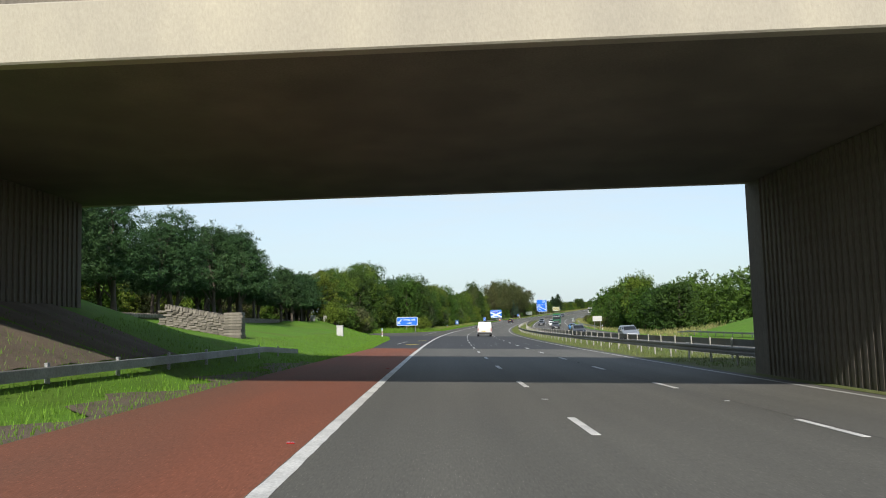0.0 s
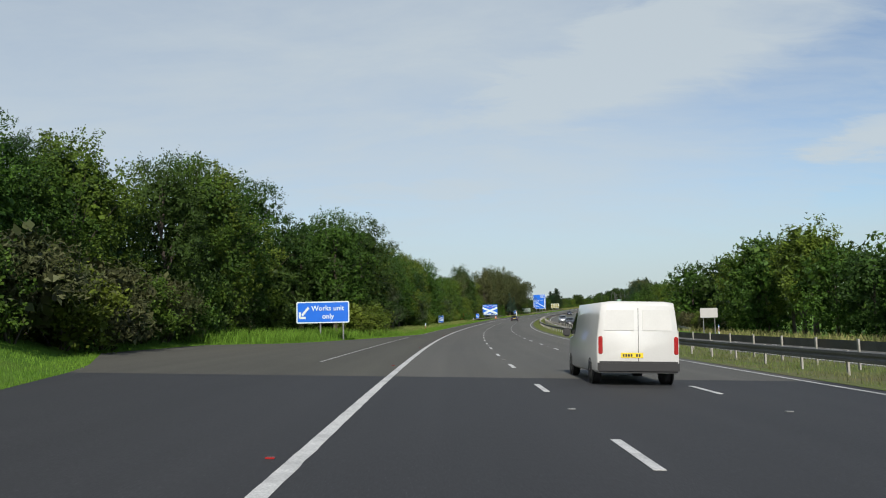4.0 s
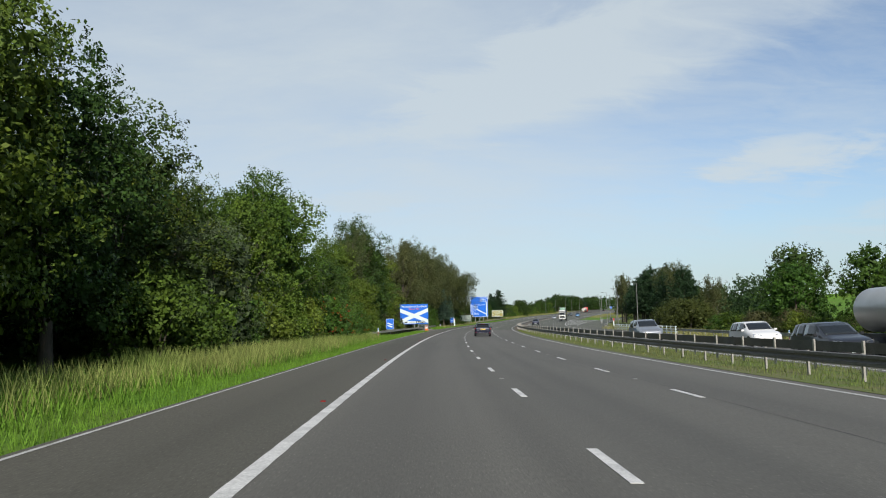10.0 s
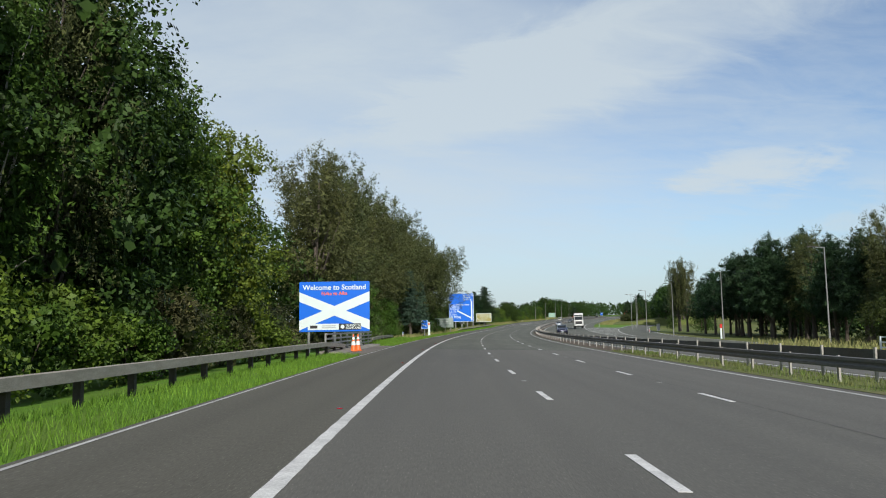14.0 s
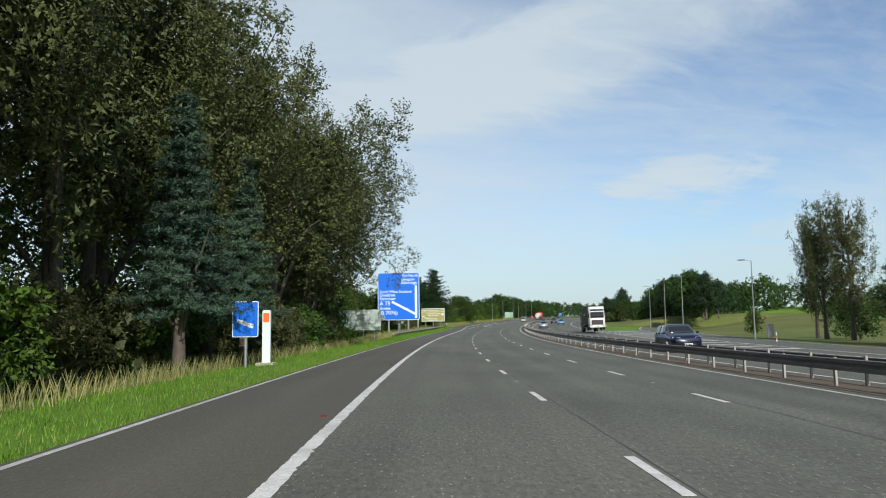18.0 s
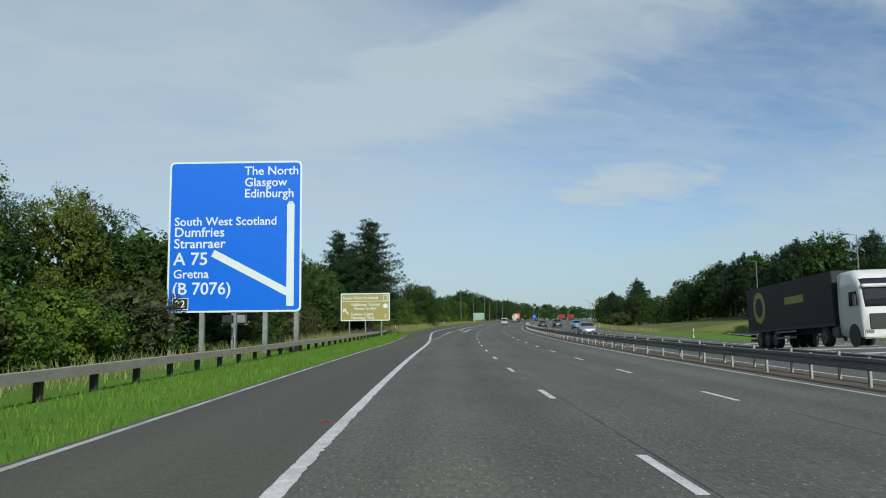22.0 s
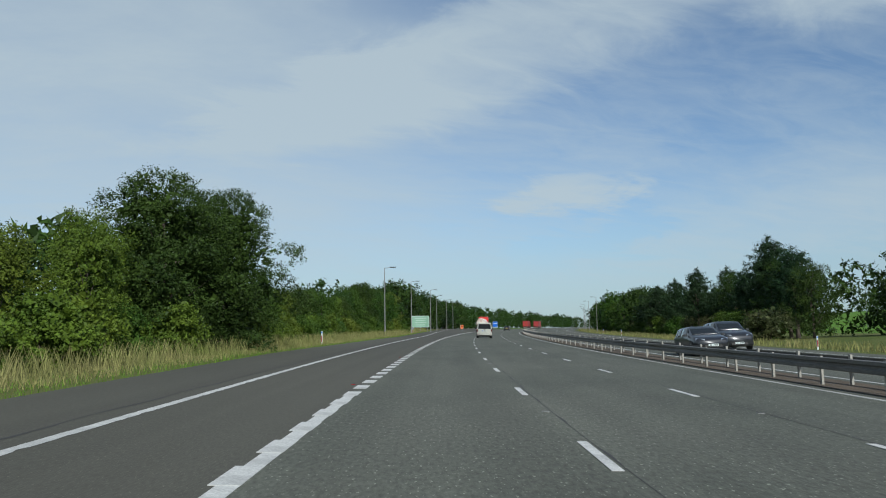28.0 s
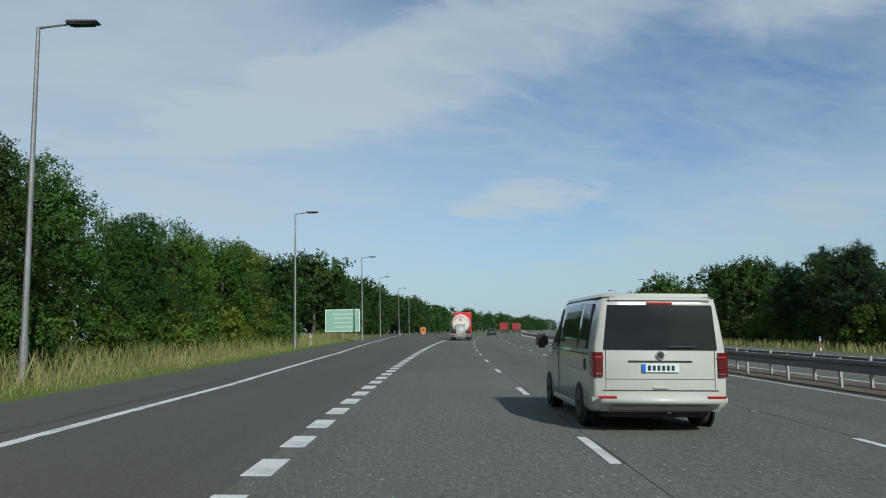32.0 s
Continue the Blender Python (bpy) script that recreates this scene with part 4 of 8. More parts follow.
def crown_lobes(kind, H, W, rs):
    """Clumps of foliage of a crown of height H and half-width W standing at the origin."""
    out = []
    ph = rs.random(4) * 6.283
    if kind in ("full", "thicket", "round"):
        z0 = {"full": 0.13, "thicket": 0.03, "round": 0.22}[kind]
        N = 64 if kind != "thicket" else 72
        for i_ in range(N):
            zf = z0 + (0.97 - z0) * ((i_ + rs.random()) / N) ** 0.9
            a = i_ * 2.399 + rs.normal() * 0.35
            env = (0.72 + 0.28 * min(1, (zf - z0) / 0.3)) if zf < 0.5 else math.sqrt(max(0.02, 1 - ((zf - 0.5) / 0.5) ** 2)) ** 1.15
            env *= 1 + 0.16 * math.sin(2 * a + ph[0]) + 0.13 * math.sin(3 * a + 6 * zf + ph[1])
            k_ = W * (0.14 + 0.15 * rs.random())
            rad = max(0, W * env * (0.52 + 0.48 * rs.random()) - 0.3 * k_)
            out.append((rad * math.cos(a), rad * math.sin(a), zf * H + 0.03 * H * math.sin(2 * a + ph[2]) * zf, k_ * 1.12, k_ * 1.12, k_ * 0.78))
        for _ in range(6):              # leading shoots
            a, q_ = rs.random() * 6.283, rs.random() * 0.45
            out.append((q_ * W * math.cos(a), q_ * W * math.sin(a), H * (1.0 - 0.3 * q_ * q_ + 0.02 * rs.normal()), 0.09 * W, 0.09 * W, 0.14 * W))
    elif kind in ("tall", "vase"):
        # ascending limbs, each hung with ever smaller upright clumps
        for i_ in range(26 if kind == "tall" else 30):
            a = i_ * 2.399 + rs.normal() * 0.3
            b = 0.10 + 0.58 * ((i_ + rs.random()) / 26) ** 0.8 if kind == "tall" else 0.15 + 0.54 * ((i_ + rs.random()) / 30) ** 0.8
            if kind == "tall":
                r_end = W * (1.0 - 0.75 * max(0, b - 0.12)) * (0.5 + 0.5 * rs.random())
                rise = min(0.98 - 0.16 * r_end / W - b, 0.16 + 0.26 * rs.random())
            else:
                r_end = W * (0.55 + 0.45 * rs.random()) * (1.05 - 0.5 * abs(b - 0.3))
                rise = min(0.97 - 0.22 * r_end / W - b, 0.18 + 0.26 * rs.random())
            for q_ in (0.35, 0.52, 0.68, 0.84, 1.0):
                k_ = W * (0.155 if kind == "tall" else 0.125) * (1.25 - 0.72 * q_) * (0.8 + 0.4 * rs.random())
                out.append((r_end * q_ ** 0.85 * math.cos(a) + 0.05 * W * rs.normal(), r_end * q_ ** 0.85 * math.sin(a) + 0.05 * W * rs.normal(),
                            (b + rise * q_ ** 1.15) * H, k_, k_, k_ * 1.7))
        for _ in range(7):
            a = rs.random() * 6.283
            out.append((0.22 * W * math.cos(a), 0.22 * W * math.sin(a), H * (0.86 + 0.12 * rs.random()), 0.09 * W, 0.09 * W, 0.05 * H))
    elif kind == "pine":
        # spreading plates of needle tufts, turned up at the tips, bare trunk below
        for j_, zf in enumerate(np.linspace(0.30, 0.92, 10)):
            m_ = 7 if zf < 0.75 else 5
            for k2 in range(m_):
                a = 6.283 * k2 / m_ + 0.8 * j_ + rs.normal() * 0.25
                L_ = W * (1.05 - 0.80 * max(0, (zf - 0.38) / 0.62) ** 1.3) * (0.6 + 0.45 * rs.random())
                for q_ in (0.42, 0.72, 1.0):
                    k_ = (0.27 + 0.12 * rs.random()) * (1.25 - 0.35 * q_) * W / 4.2
                    out.append((q_ * L_ * math.cos(a), q_ * L_ * math.sin(a), zf * H + 0.16 * L_ * q_ ** 2 + 0.12 * rs.normal(), k_ * 1.35, k_ * 1.35, k_ * 0.75))
        for _ in range(14):
            a, q_ = rs.random() * 6.283, rs.random() * 0.5
            out.append((q_ * W * math.cos(a), q_ * W * math.sin(a), H * (1.0 - 0.34 * q_), 0.15, 0.15, 0.05 * H))
    elif kind in ("fir", "spruce"):
        # tiers of long fingers: the fir's are uneven with upturned tips, the spruce's even and drooping
        lev = 17 if kind == "fir" else 16
        for j_, zf in enumerate(np.linspace(0.15 if kind == "fir" else 0.26, 0.95, lev)):
            m_ = (8 if zf < 0.7 else 6) if kind == "fir" else 9
            for k2 in range(m_):
                a = 6.283 * k2 / m_ + 1.1 * j_ + rs.normal() * 0.2
                if kind == "fir":
                    L_ = W * min(1.0, 1.22 * (1.02 - zf) ** 0.72) * (0.6 + 0.45 * rs.random())
                else:
                    L_ = W * (1.03 - zf) * (0.85 + 0.25 * rs.random())
                z_ = zf * H + 0.012 * H * rs.normal()
                for q_ in (0.22, 0.38, 0.54, 0.70, 0.86, 1.0):
                    k_ = max(0.12, W * 0.098 * (1.3 - 0.8 * q_) * (0.5 + 0.6 * L_ / W))
                    dz = (0.03 * q_ + 0.12 * q_ ** 3) * L_ if kind == "fir" else (-0.22 * q_ + 0.10 * q_ ** 3) * L_
                    out.append((q_ * L_ * math.cos(a), q_ * L_ * math.sin(a), z_ + dz, k_ * 1.6, k_ * 1.6, k_ * (0.62 if kind == "fir" else 0.42)))
        out.append((0, 0, 0.975 * H, 0.14, 0.14, 0.035 * H))
    elif kind == "bush":
        for i_ in range(34):
            a, zf = i_ * 2.399 + 0.3 * rs.normal(), rs.random() ** 0.8
            rad = W * math.sqrt(max(0.1, 1 - zf * zf)) * (0.5 + 0.45 * rs.random())
            k_ = W * (0.17 + 0.13 * rs.random())
            out.append((rad * math.cos(a), rad * math.sin(a), zf * H * 0.88 + 0.06 * H, k_, k_, k_ * 0.8))
    return out


PROTO = {}


def proto(key, name, label, kind, leaf, H, W, n, size, bark=None, droop=0.0, narrow=0.55, seed=1, category="tree", extra=None, fill=0.16):
    """Build one tree once; it is later copied to its places."""
    rs = np.random.default_rng(seed)
    lob = crown_lobes(kind, H, W, rs)
    t = thing(name, label, category)
    if kind != "bush":
        tips = [lob[k_] for k_ in rs.choice(len(lob), min(len(lob), 12), replace=False)]
        v, f = limbs(H, 0.018 * H + 0.03, tips, rs)
        part("trunk", make_mesh(v, f, bark or M_BARK), None, t)
    else:
        v, f = [], []
        for _ in range(7):
            e = lob[rs.integers(len(lob))]
            v2, f2 = tube([(0.1 * e[0], 0.1 * e[1], -0.1), (0.6 * e[0], 0.6 * e[1], 0.55 * e[2]), e[:3]], [0.04, 0.03, 0.012], 5)
            o = len(v); v += v2; f += [tuple(x + o for x in q4) for q4 in f2]
        part("stem", make_mesh(v, f, M_BARK), None, t)
    needle, quad = kind in ("fir", "pine", "spruce"), kind in ("full", "thicket", "bush", "vase", "round")
    v, f = leaf_cloud(lob, n, size, droop=droop, narrow=narrow, rs=rs, quad=quad, outward=0.35 if needle else 0.55, lift=0.5 if needle else 0.35,
                      reach=0.42 if needle else (0.6 if size > 0.22 else 1.0))
    # leafy twigs deeper in close the crown
    inner = np.array([e for e in lob if e[2] < 0.9 * H])
    inner[:, :2] *= 0.6; inner[:, 2] = 0.04 * H + 0.93 * inner[:, 2]
    v2, f2 = leaf_cloud(inner, int(n * fill), size * (1.3 if needle else 2.4), rs=rs, narrow=0.4 if needle else 0.8, quad=quad, reach=0.5)
    v, f = np.concatenate([v, v2]), np.concatenate([f, f2 + len(v)])
    part("crown", make_mesh(v, f, M_LEAF[leaf]), None, t)
    if extra:
        v, f = leaf_cloud(lob, extra[1], extra[2], rs=rs, narrow=0.9)
        part(extra[3], make_mesh(v, f, M_LEAF[extra[0]]), None, t)
    PROTO[key] = [t, H, W, 0]


def plant(key, s, d, height, h=0.0, wide=1.0, turn=None, group="", side=0):
    """Stand a copy of a tree at chainage s, d, scaled to the height given."""
    p = PROTO[key]
    k_ = height / p[1]
    r = rng.random() * 360 if turn is None else turn
    q_ = at(s, d, h)
    m = Matrix.Translation(Vector(q_.tolist())) @ Matrix.Rotation(radians(r), 4, "Z")
    if p[3] == 0:
        ob = p[0]; p[3] = 1
        ob.matrix_basis = m @ Matrix.Diagonal((k_ * wide, k_ * wide, k_, 1))
    else:
        ob = copy_thing(p[0], m)
        ob.matrix_basis = m @ Matrix.Diagonal((k_ * wide, k_ * wide, k_, 1))
    if group:
        ob["group"] = group
    return ob


NEAR, MIDL = 15000, 6500
proto("ash_a", "ash_tree", "tall leafy roadside ash in full summer green, branched to the ground", "full", "mid", 12, 4.2, NEAR, 0.145, narrow=0.75, seed=11)
proto("ash_b", "sycamore_tree", "leafy roadside sycamore with light green leaves", "full", "light", 12, 4.2, NEAR, 0.145, narrow=0.85, seed=12)
proto("ash_c", "oak_tree", "dark green leafy oak at the edge of the wood", "full", "dark", 13, 4.4, NEAR, 0.148, narrow=0.75, seed=13)
proto("beech", "beech_tree", "dark green beech leafy down to the ground beside the slip road", "thicket", "dark", 9, 3.6, 42000, 0.094, narrow=0.75, seed=32)
proto("willow", "willow_tree", "silvery green willow with narrow leaves", "full", "willow", 8, 3.4, 9000, 0.21, narrow=0.26, seed=14)
proto("birch", "birch_tree", "slender birch with pale bark and fine leaves", "tall", "mid", 13, 3.0, 11000, 0.14, bark=M_BIRCH, seed=15, fill=0.10)
proto("poplar_a", "poplar_tree", "tall grey-green poplar with upright branches", "tall", "grey", 17, 5.2, 25000, 0.145, seed=16, fill=0.03)
proto("poplar_b", "poplar_tree", "tall poplar with dense grey-green leaves", "tall", "grey", 17, 5.6, 25000, 0.145, seed=17, fill=0.03)
proto("poplar_c", "poplar_tree", "spreading grey-green poplar arching over the shoulder", "vase", "grey", 17, 7.0, 46000, 0.12, narrow=0.7, seed=31, fill=0.02)
proto("bush_a", "bush", "dense green bush at the foot of the trees", "bush", "mid", 3, 2.2, 4200, 0.125, narrow=0.75, seed=18, category="bush")
proto("bush_b", "scrub_bush", "tangled brown-green scrub bush", "bush", "bramble", 3, 2.4, 5000, 0.14, seed=19, category="bush", narrow=0.35)
proto("bush_c", "shrub", "light green leafy shrub", "bush", "light", 3, 2.0, 4200, 0.125, narrow=0.75, seed=20, category="bush")
proto("rowan", "rowan_bush", "rowan bush hung with red berries", "bush", "mid", 3.2, 2.4, 6000, 0.11, seed=21, category="bush", extra=("berry", 900, 0.06, "berries"))
proto("mid_a", "hawthorn_tree", "rounded green tree across the motorway", "thicket", "mid", 10, 4.4, MIDL, 0.24, narrow=0.75, seed=22)
proto("mid_b", "alder_tree", "rounded dark green tree across the motorway", "thicket", "dark", 10, 4.6, MIDL, 0.24, narrow=0.75, seed=23)
proto("mid_c", "aspen_tree", "light green tree with a loose crown", "tall", "light", 10, 3.6, MIDL, 0.22, seed=24)
proto("pine_a", "pine_tree", "dark green pine with layered branches and bare lower trunk", "pine", "pine", 11, 4.4, 14000, 0.27, seed=25, narrow=0.17, fill=0.10)
proto("pine_b", "pine_tree", "dark green pine with an uneven layered crown", "pine", "pine", 11, 4.0, 14000, 0.27, seed=26, narrow=0.17, fill=0.10)
proto("fir", "fir_tree", "dark conifer with tiers of tufted branches above a bare trunk", "fir", "fir", 12, 4.6, 95000, 0.13, seed=27, narrow=0.24, fill=0.14)
proto("hazel", "hazel_tree", "bushy bright green hazel behind the verge barrier", "thicket", "mid", 6, 2.6, 26000, 0.078, narrow=0.7, seed=34)
proto("sallow", "sallow_bush", "broad olive-green sallow bush beside the river bridge", "bush", "olive", 6, 4.0, 11000, 0.17, seed=33, category="bush", narrow=0.4)
proto("spruce", "spruce_tree", "blue-green conical spruce with drooping tiers of branches", "spruce", "spruce", 10, 2.6, 44000, 0.12, seed=28, narrow=0.24, fill=0.10)
# the pine again, in the fir's darker needle colour
proto("pine_d", "black_pine_tree", "dark pine with a dense layered crown across the motorway", "pine", "fir", 11, 4.0, 12000, 0.30, seed=29, narrow=0.2, fill=0.14)


def belt(s0, s1, gap, d_a, d_b, h_of, keys, wide=1.0, group="", base=0.0, vary=0.12):
    """A row of trees of mixed kinds; heights follow h_of(s)."""
    s = s0
    while s < s1:
        d = d_a + (d_b - d_a) * rng.random()
        b = base if base is not None else GROUND_L(s, d)
        plant(keys[rng.integers(len(keys))], s, d, float(h_of(np.array(s))) * (1 - vary + 2 * vary * rng.random()), b, wide * (0.9 + 0.2 * rng.random()), group=group)
        s += gap * (0.7 + 0.6 * rng.random())


def woodland(name, label, s0, s1, gap, d_a, d_b, h_of, leaf, n=900, size=0.6, base=0.0, seed=3, W=4.5):
    """Farther woods that nobody could count: one mesh of leafy crowns."""
    rs = np.random.default_rng(seed)
    vs, s = [], s0
    while s < s1:
        d = d_a + (d_b - d_a) * rs.random()
        H = float(h_of(np.array(s))) * (0.8 + 0.35 * rs.random())
        lob = crown_lobes("thicket", H, W * (0.8 + 0.4 * rs.random()), rs)
        v, _ = leaf_cloud(lob, n, size, rs=rs, spray=5, reach=0.45, outward=0.4)
        vs.append(v + at(s, d, base))
        s += gap * (0.7 + 0.6 * rs.random())
    v = np.concatenate(vs)
    ob = new(name, make_mesh(v, np.arange(len(v)).reshape(-1, 3), M_LEAF[leaf]))
    return tagged(ob, label, "woodland", kind="stuff")


GROUND_L = lambda s, d: float(ground_left(np.array(float(s)), float(EDGE(np.array(float(s)))) - d))
const = lambda v: (lambda s: v + 0 * s)
HEIGHT_L = curve_of((112, 7), (130, 8.5), (150, 9.5), (160, 10), (172, 10.6), (186, 10.2), (193, 10.0), (200, 11.0), (212, 10.6), (228, 10.2), (236, 11.3), (241, 11.3), (247, 9), (255, 8.9), (270, 9.0), (283, 9.7), (288, 9.2), (292, 8.1), (298, 7.2), (305, 6.6), (312, 7.2), (324, 7.4), (334, 11.5), (341, 15), (352, 16.5), (362, 13), (372, 14), (385, 18), (430, 19.5), (455, 20), (497, 16), (505, 8), (515, 5.5), (550, 6.2), (571, 8.0), (582, 7.6), (598, 6.6), (612, 7.4), (626, 7.3), (641, 6.5), (667, 5.4), (680, 6.4), (696, 4.8), (722, 5.2), (736, 5.2), (744, 6.5), (752, 7.1), (760, 7.2), (785, 6.8), (800, 7.5), (830, 8.5), (860, 11.0), (900, 11.0), (960, 9.5))
# the wooded verge
belt(166, 326, 4.6, -8.5, -11.0, HEIGHT_L, ["ash_a", "ash_b", "ash_c", "birch", "ash_a", "ash_b", "ash_c"], group="roadside trees", base=None)
belt(332, 372, 4.2, -12.5, -14.5, HEIGHT_L, ["ash_a", "ash_c", "birch", "ash_b"], 0.9, group="roadside trees", base=-0.8)
belt(330, 372, 3.4, -10.0, -11.5, const(3.0), ["bush_a", "bush_c", "bush_b"], group="roadside bushes", base=-0.6)
for s0_, s1_, keys_ in ((162, 172, ["bush_b", "bush_b", "bush_c"]), (213, 226, ["bush_a", "bush_c"]), (254, 284, ["bush_a", "bush_a", "bush_c"])):
    belt(s0_, s1_, 4.2, -6.8, -7.8, const(3.0), keys_, group="roadside bushes", base=None)
for s, d, hh in ((176, -7.5, 6), (214, -7.6, 5), (262, -7.4, 5.5)):
    plant("willow", s, d, hh, GROUND_L(s, d))
# a second, denser row behind
belt(168, 326, 4.0, -12.5, -14.5, lambda s: HEIGHT_L(s) * 0.92, ["mid_b"], 1.0, "roadside trees", base=None)
for s in (285.5, 289, 292.5):
    plant("rowan", s, -6.7, 3.4, GROUND_L(s, -6.7))
for s in (296.5, 300, 304):
    plant("bush_a", s, -7.0, 3.0, GROUND_L(s, -7.0), group="roadside bushes")
plant("birch", 244, -9.5, 8.0, 0.0); plant("ash_a", 238.5, -9.0, 11.6, 0.0, 1.1, group="roadside trees"); plant("poplar_a", 339, -12.0, 15.5, -0.6, 0.7); plant("poplar_b", 348, -12.5, 17.0, -0.6, 0.7)
woodland("wood_interior", "dense dark wood behind the roadside trees", 150, 372, 5, -15, -22, lambda s: HEIGHT_L(s) * 0.72, "dark", 3200, 0.34, -0.5, 4)
belt(390, 478, 6.4, -10.6, -12.5, HEIGHT_L, ["poplar_a", "poplar_b"], group="poplar row", base=-0.6)
for s, d, hh in ((424, -10.8, 18.0), (441, -11.5, 18.5), (451, -10.0, 18.5), (461, -9.0, 18.5), (471, -8.8, 18.5), (477, -10.2, 17.5), (482, -10.4, 18.0)):
    plant("poplar_c", s, d, hh, -0.5, 1.22 if s > 475 else 1.12 if s > 455 else 0.95, group="poplar row")
plant("spruce", 439.0, -7.4, 10.6, -0.6, 1.05); plant("spruce", 443.0, -6.2, 9.0, -0.5, 0.95)
plant("beech", 683.5, -11.0, 8.9, -0.2, 1.1); plant("beech", 678.5, -12.5, 9.0, -0.2, 1.1); plant("beech", 686.5, -13.0, 8.2, -0.2, 1.1)
belt(388, 440, 4.2, -9.2, -10.5, const(3.0), ["bush_a", "bush_b", "bush_c"], group="roadside bushes", base=-0.4)
plant("hazel", 392.8, -7.9, 6.4, -1.0, 1.0); plant("hazel", 419.5, -8.2, 5.2, -0.6, 0.9); plant("willow", 405.5, -7.7, 2.9, -0.5, 1.1)
belt(452, 479, 2.6, -7.9, -8.8, const(2.7), ["bush_b", "bush_a", "bush_b"], 1.1, "roadside bushes", base=-0.3)
belt(440, 486, 3.4, -10.5, -12, const(3.2), ["bush_a", "bush_b"], group="roadside bushes", base=-0.4)
belt(489, 512, 3.6, -12.0, -14, curve_of((489, 7.5), (512, 6)), ["ash_a", "mid_a", "mid_b"], 0.9, group="roadside trees", base=-0.5)
woodland("wood_interior", "dense dark wood behind the poplars", 374, 500, 5, -15, -22, lambda s: HEIGHT_L(s) * 0.62, "dark", 3200, 0.34, -1.0, 5)
belt(500, 548, 4.0, -18.0, -20, lambda s: HEIGHT_L(s) * 1.42, ["ash_c", "ash_a", "ash_c", "ash_b"], 1.0, "roadside trees", base=-0.5)
belt(548, 600, 4.0, -12.5, -15, HEIGHT_L, ["ash_c", "mid_b", "ash_c", "ash_a"], 1.0, "roadside trees", base=-0.5)
belt(503, 600, 3.4, -13.0, -15.0, const(3.2), ["bush_a", "bush_a", "bush_c", "bush_b"], 1.15, "roadside bushes", base=-0.5)
woodland("wood_interior", "green wood behind the signs", 496, 760, 5, -18, -25, lambda s: HEIGHT_L(s) * 1.0, "dark", 1300, 0.5, -0.4, 6)
belt(597, 790, 4.2, -12.5, -15.5, HEIGHT_L, ["ash_a", "ash_b", "ash_b", "ash_a", "beech"], 1.0, "roadside trees", base=-0.2)
belt(600, 790, 4.0, -10.8, -12.2, const(2.4), ["bush_a", "bush_c", "bush_a"], group="roadside bushes", base=-0.2)
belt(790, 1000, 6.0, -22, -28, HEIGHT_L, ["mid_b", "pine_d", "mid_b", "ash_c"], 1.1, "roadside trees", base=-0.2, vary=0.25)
plant("fir", 596.5, -8.9, 14.0, -0.3, 1.15); plant("fir", 593, -12.0, 12.2, -0.3, 1.0); plant("fir", 599.5, -11.5, 11.0, -0.3, 1.0); plant("ash_c", 600, -14.5, 7.4, -0.3, 1.0)
# pines above the meadow
belt(40, 138, 2.7, -18.0, -22, curve_of((40, 7.5), (62, 7.4), (70, 8.2), (82, 8.8), (90, 8.0), (98, 6.9), (122, 7.2), (138, 8.4)), ["pine_a", "pine_b"], 1.12, "pines on the bank", base=1.8)
belt(36, 140, 4.6, -24, -32, const(7.8), ["pine_a", "pine_b"], 1.1, "pines on the bank", base=1.9)
belt(118, 168, 4.2, -15.5, -18, curve_of((118, 8), (140, 9.8), (168, 12)), ["ash_b", "ash_b", "ash_a", "ash_c"], 1.0, "roadside trees", base=None)
belt(112, 165, 4.0, -14.2, -15.5, const(3.4), ["bush_a", "bush_c", "bush_b"], 1.0, "roadside bushes", base=None)
belt(48, 142, 4.2, -25, -28, const(3.4), ["bush_a", "bush_b", "bush_c"], 1.15, "bushes under the pines", base=1.8)
woodland("wood_interior", "dark undergrowth below the pines", 36, 160, 4, -34, -42, const(6), "dark", 1500, 0.42, 1.6, 7)
# across the motorway
far_at = lambda s: np.interp(s, ss, far_edge)
woodland("wood_far_side", "green wood behind the mound across the motorway", 40, 160, 3.6, 58, 74, const(8.5), "mid", 2400, 0.34, 3.2, 18, 4.0)
belt(112, 150, 5.0, 54, 58, const(8.0), ["mid_b", "mid_a", "mid_b"], 1.0, "trees across the motorway", 2.0, 0.2)
H_R = curve_of((60, 8), (98, 8.6), (116, 9.2), (180, 10.5), (206, 11.4), (224, 10.4), (250, 8.8), (287, 8.0), (309, 7.2), (340, 9.2), (352, 8.4), (366, 6.5), (380, 6.5), (394, 10.4), (413, 13.5), (450, 13), (480, 8), (520, 7), (560, 9.0), (680, 9.0), (735, 10.4), (752, 11.5), (770, 9.8), (800, 8.6), (850, 9.0), (1000, 9.5))
belt(146, 336, 5.4, 39, 47, H_R, ["mid_a", "mid_b", "mid_c", "mid_a", "mid_b"], 1.0, "trees across the motorway", 0.2, 0.26)
belt(200, 334, 4.5, 35.5, 38, const(2.6), ["bush_a", "bush_b", "bush_c"], 1.1, "bushes across the motorway", 0.1)
woodland("wood_far_side", "green wood across the motorway", 146, 330, 6, 50, 62, lambda s: H_R(s) * 1.05, "mid", 1000, 0.55, 0.3, 8)
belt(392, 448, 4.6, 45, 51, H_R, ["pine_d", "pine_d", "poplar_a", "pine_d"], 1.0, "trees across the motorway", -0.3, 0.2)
for s, d, hh in ((383, 44, 6.0), (390, 45.5, 6.6), (397, 44, 6.0)):
    plant("sallow", s, d, hh, -0.3, 1.25, group="bushes across the motorway")
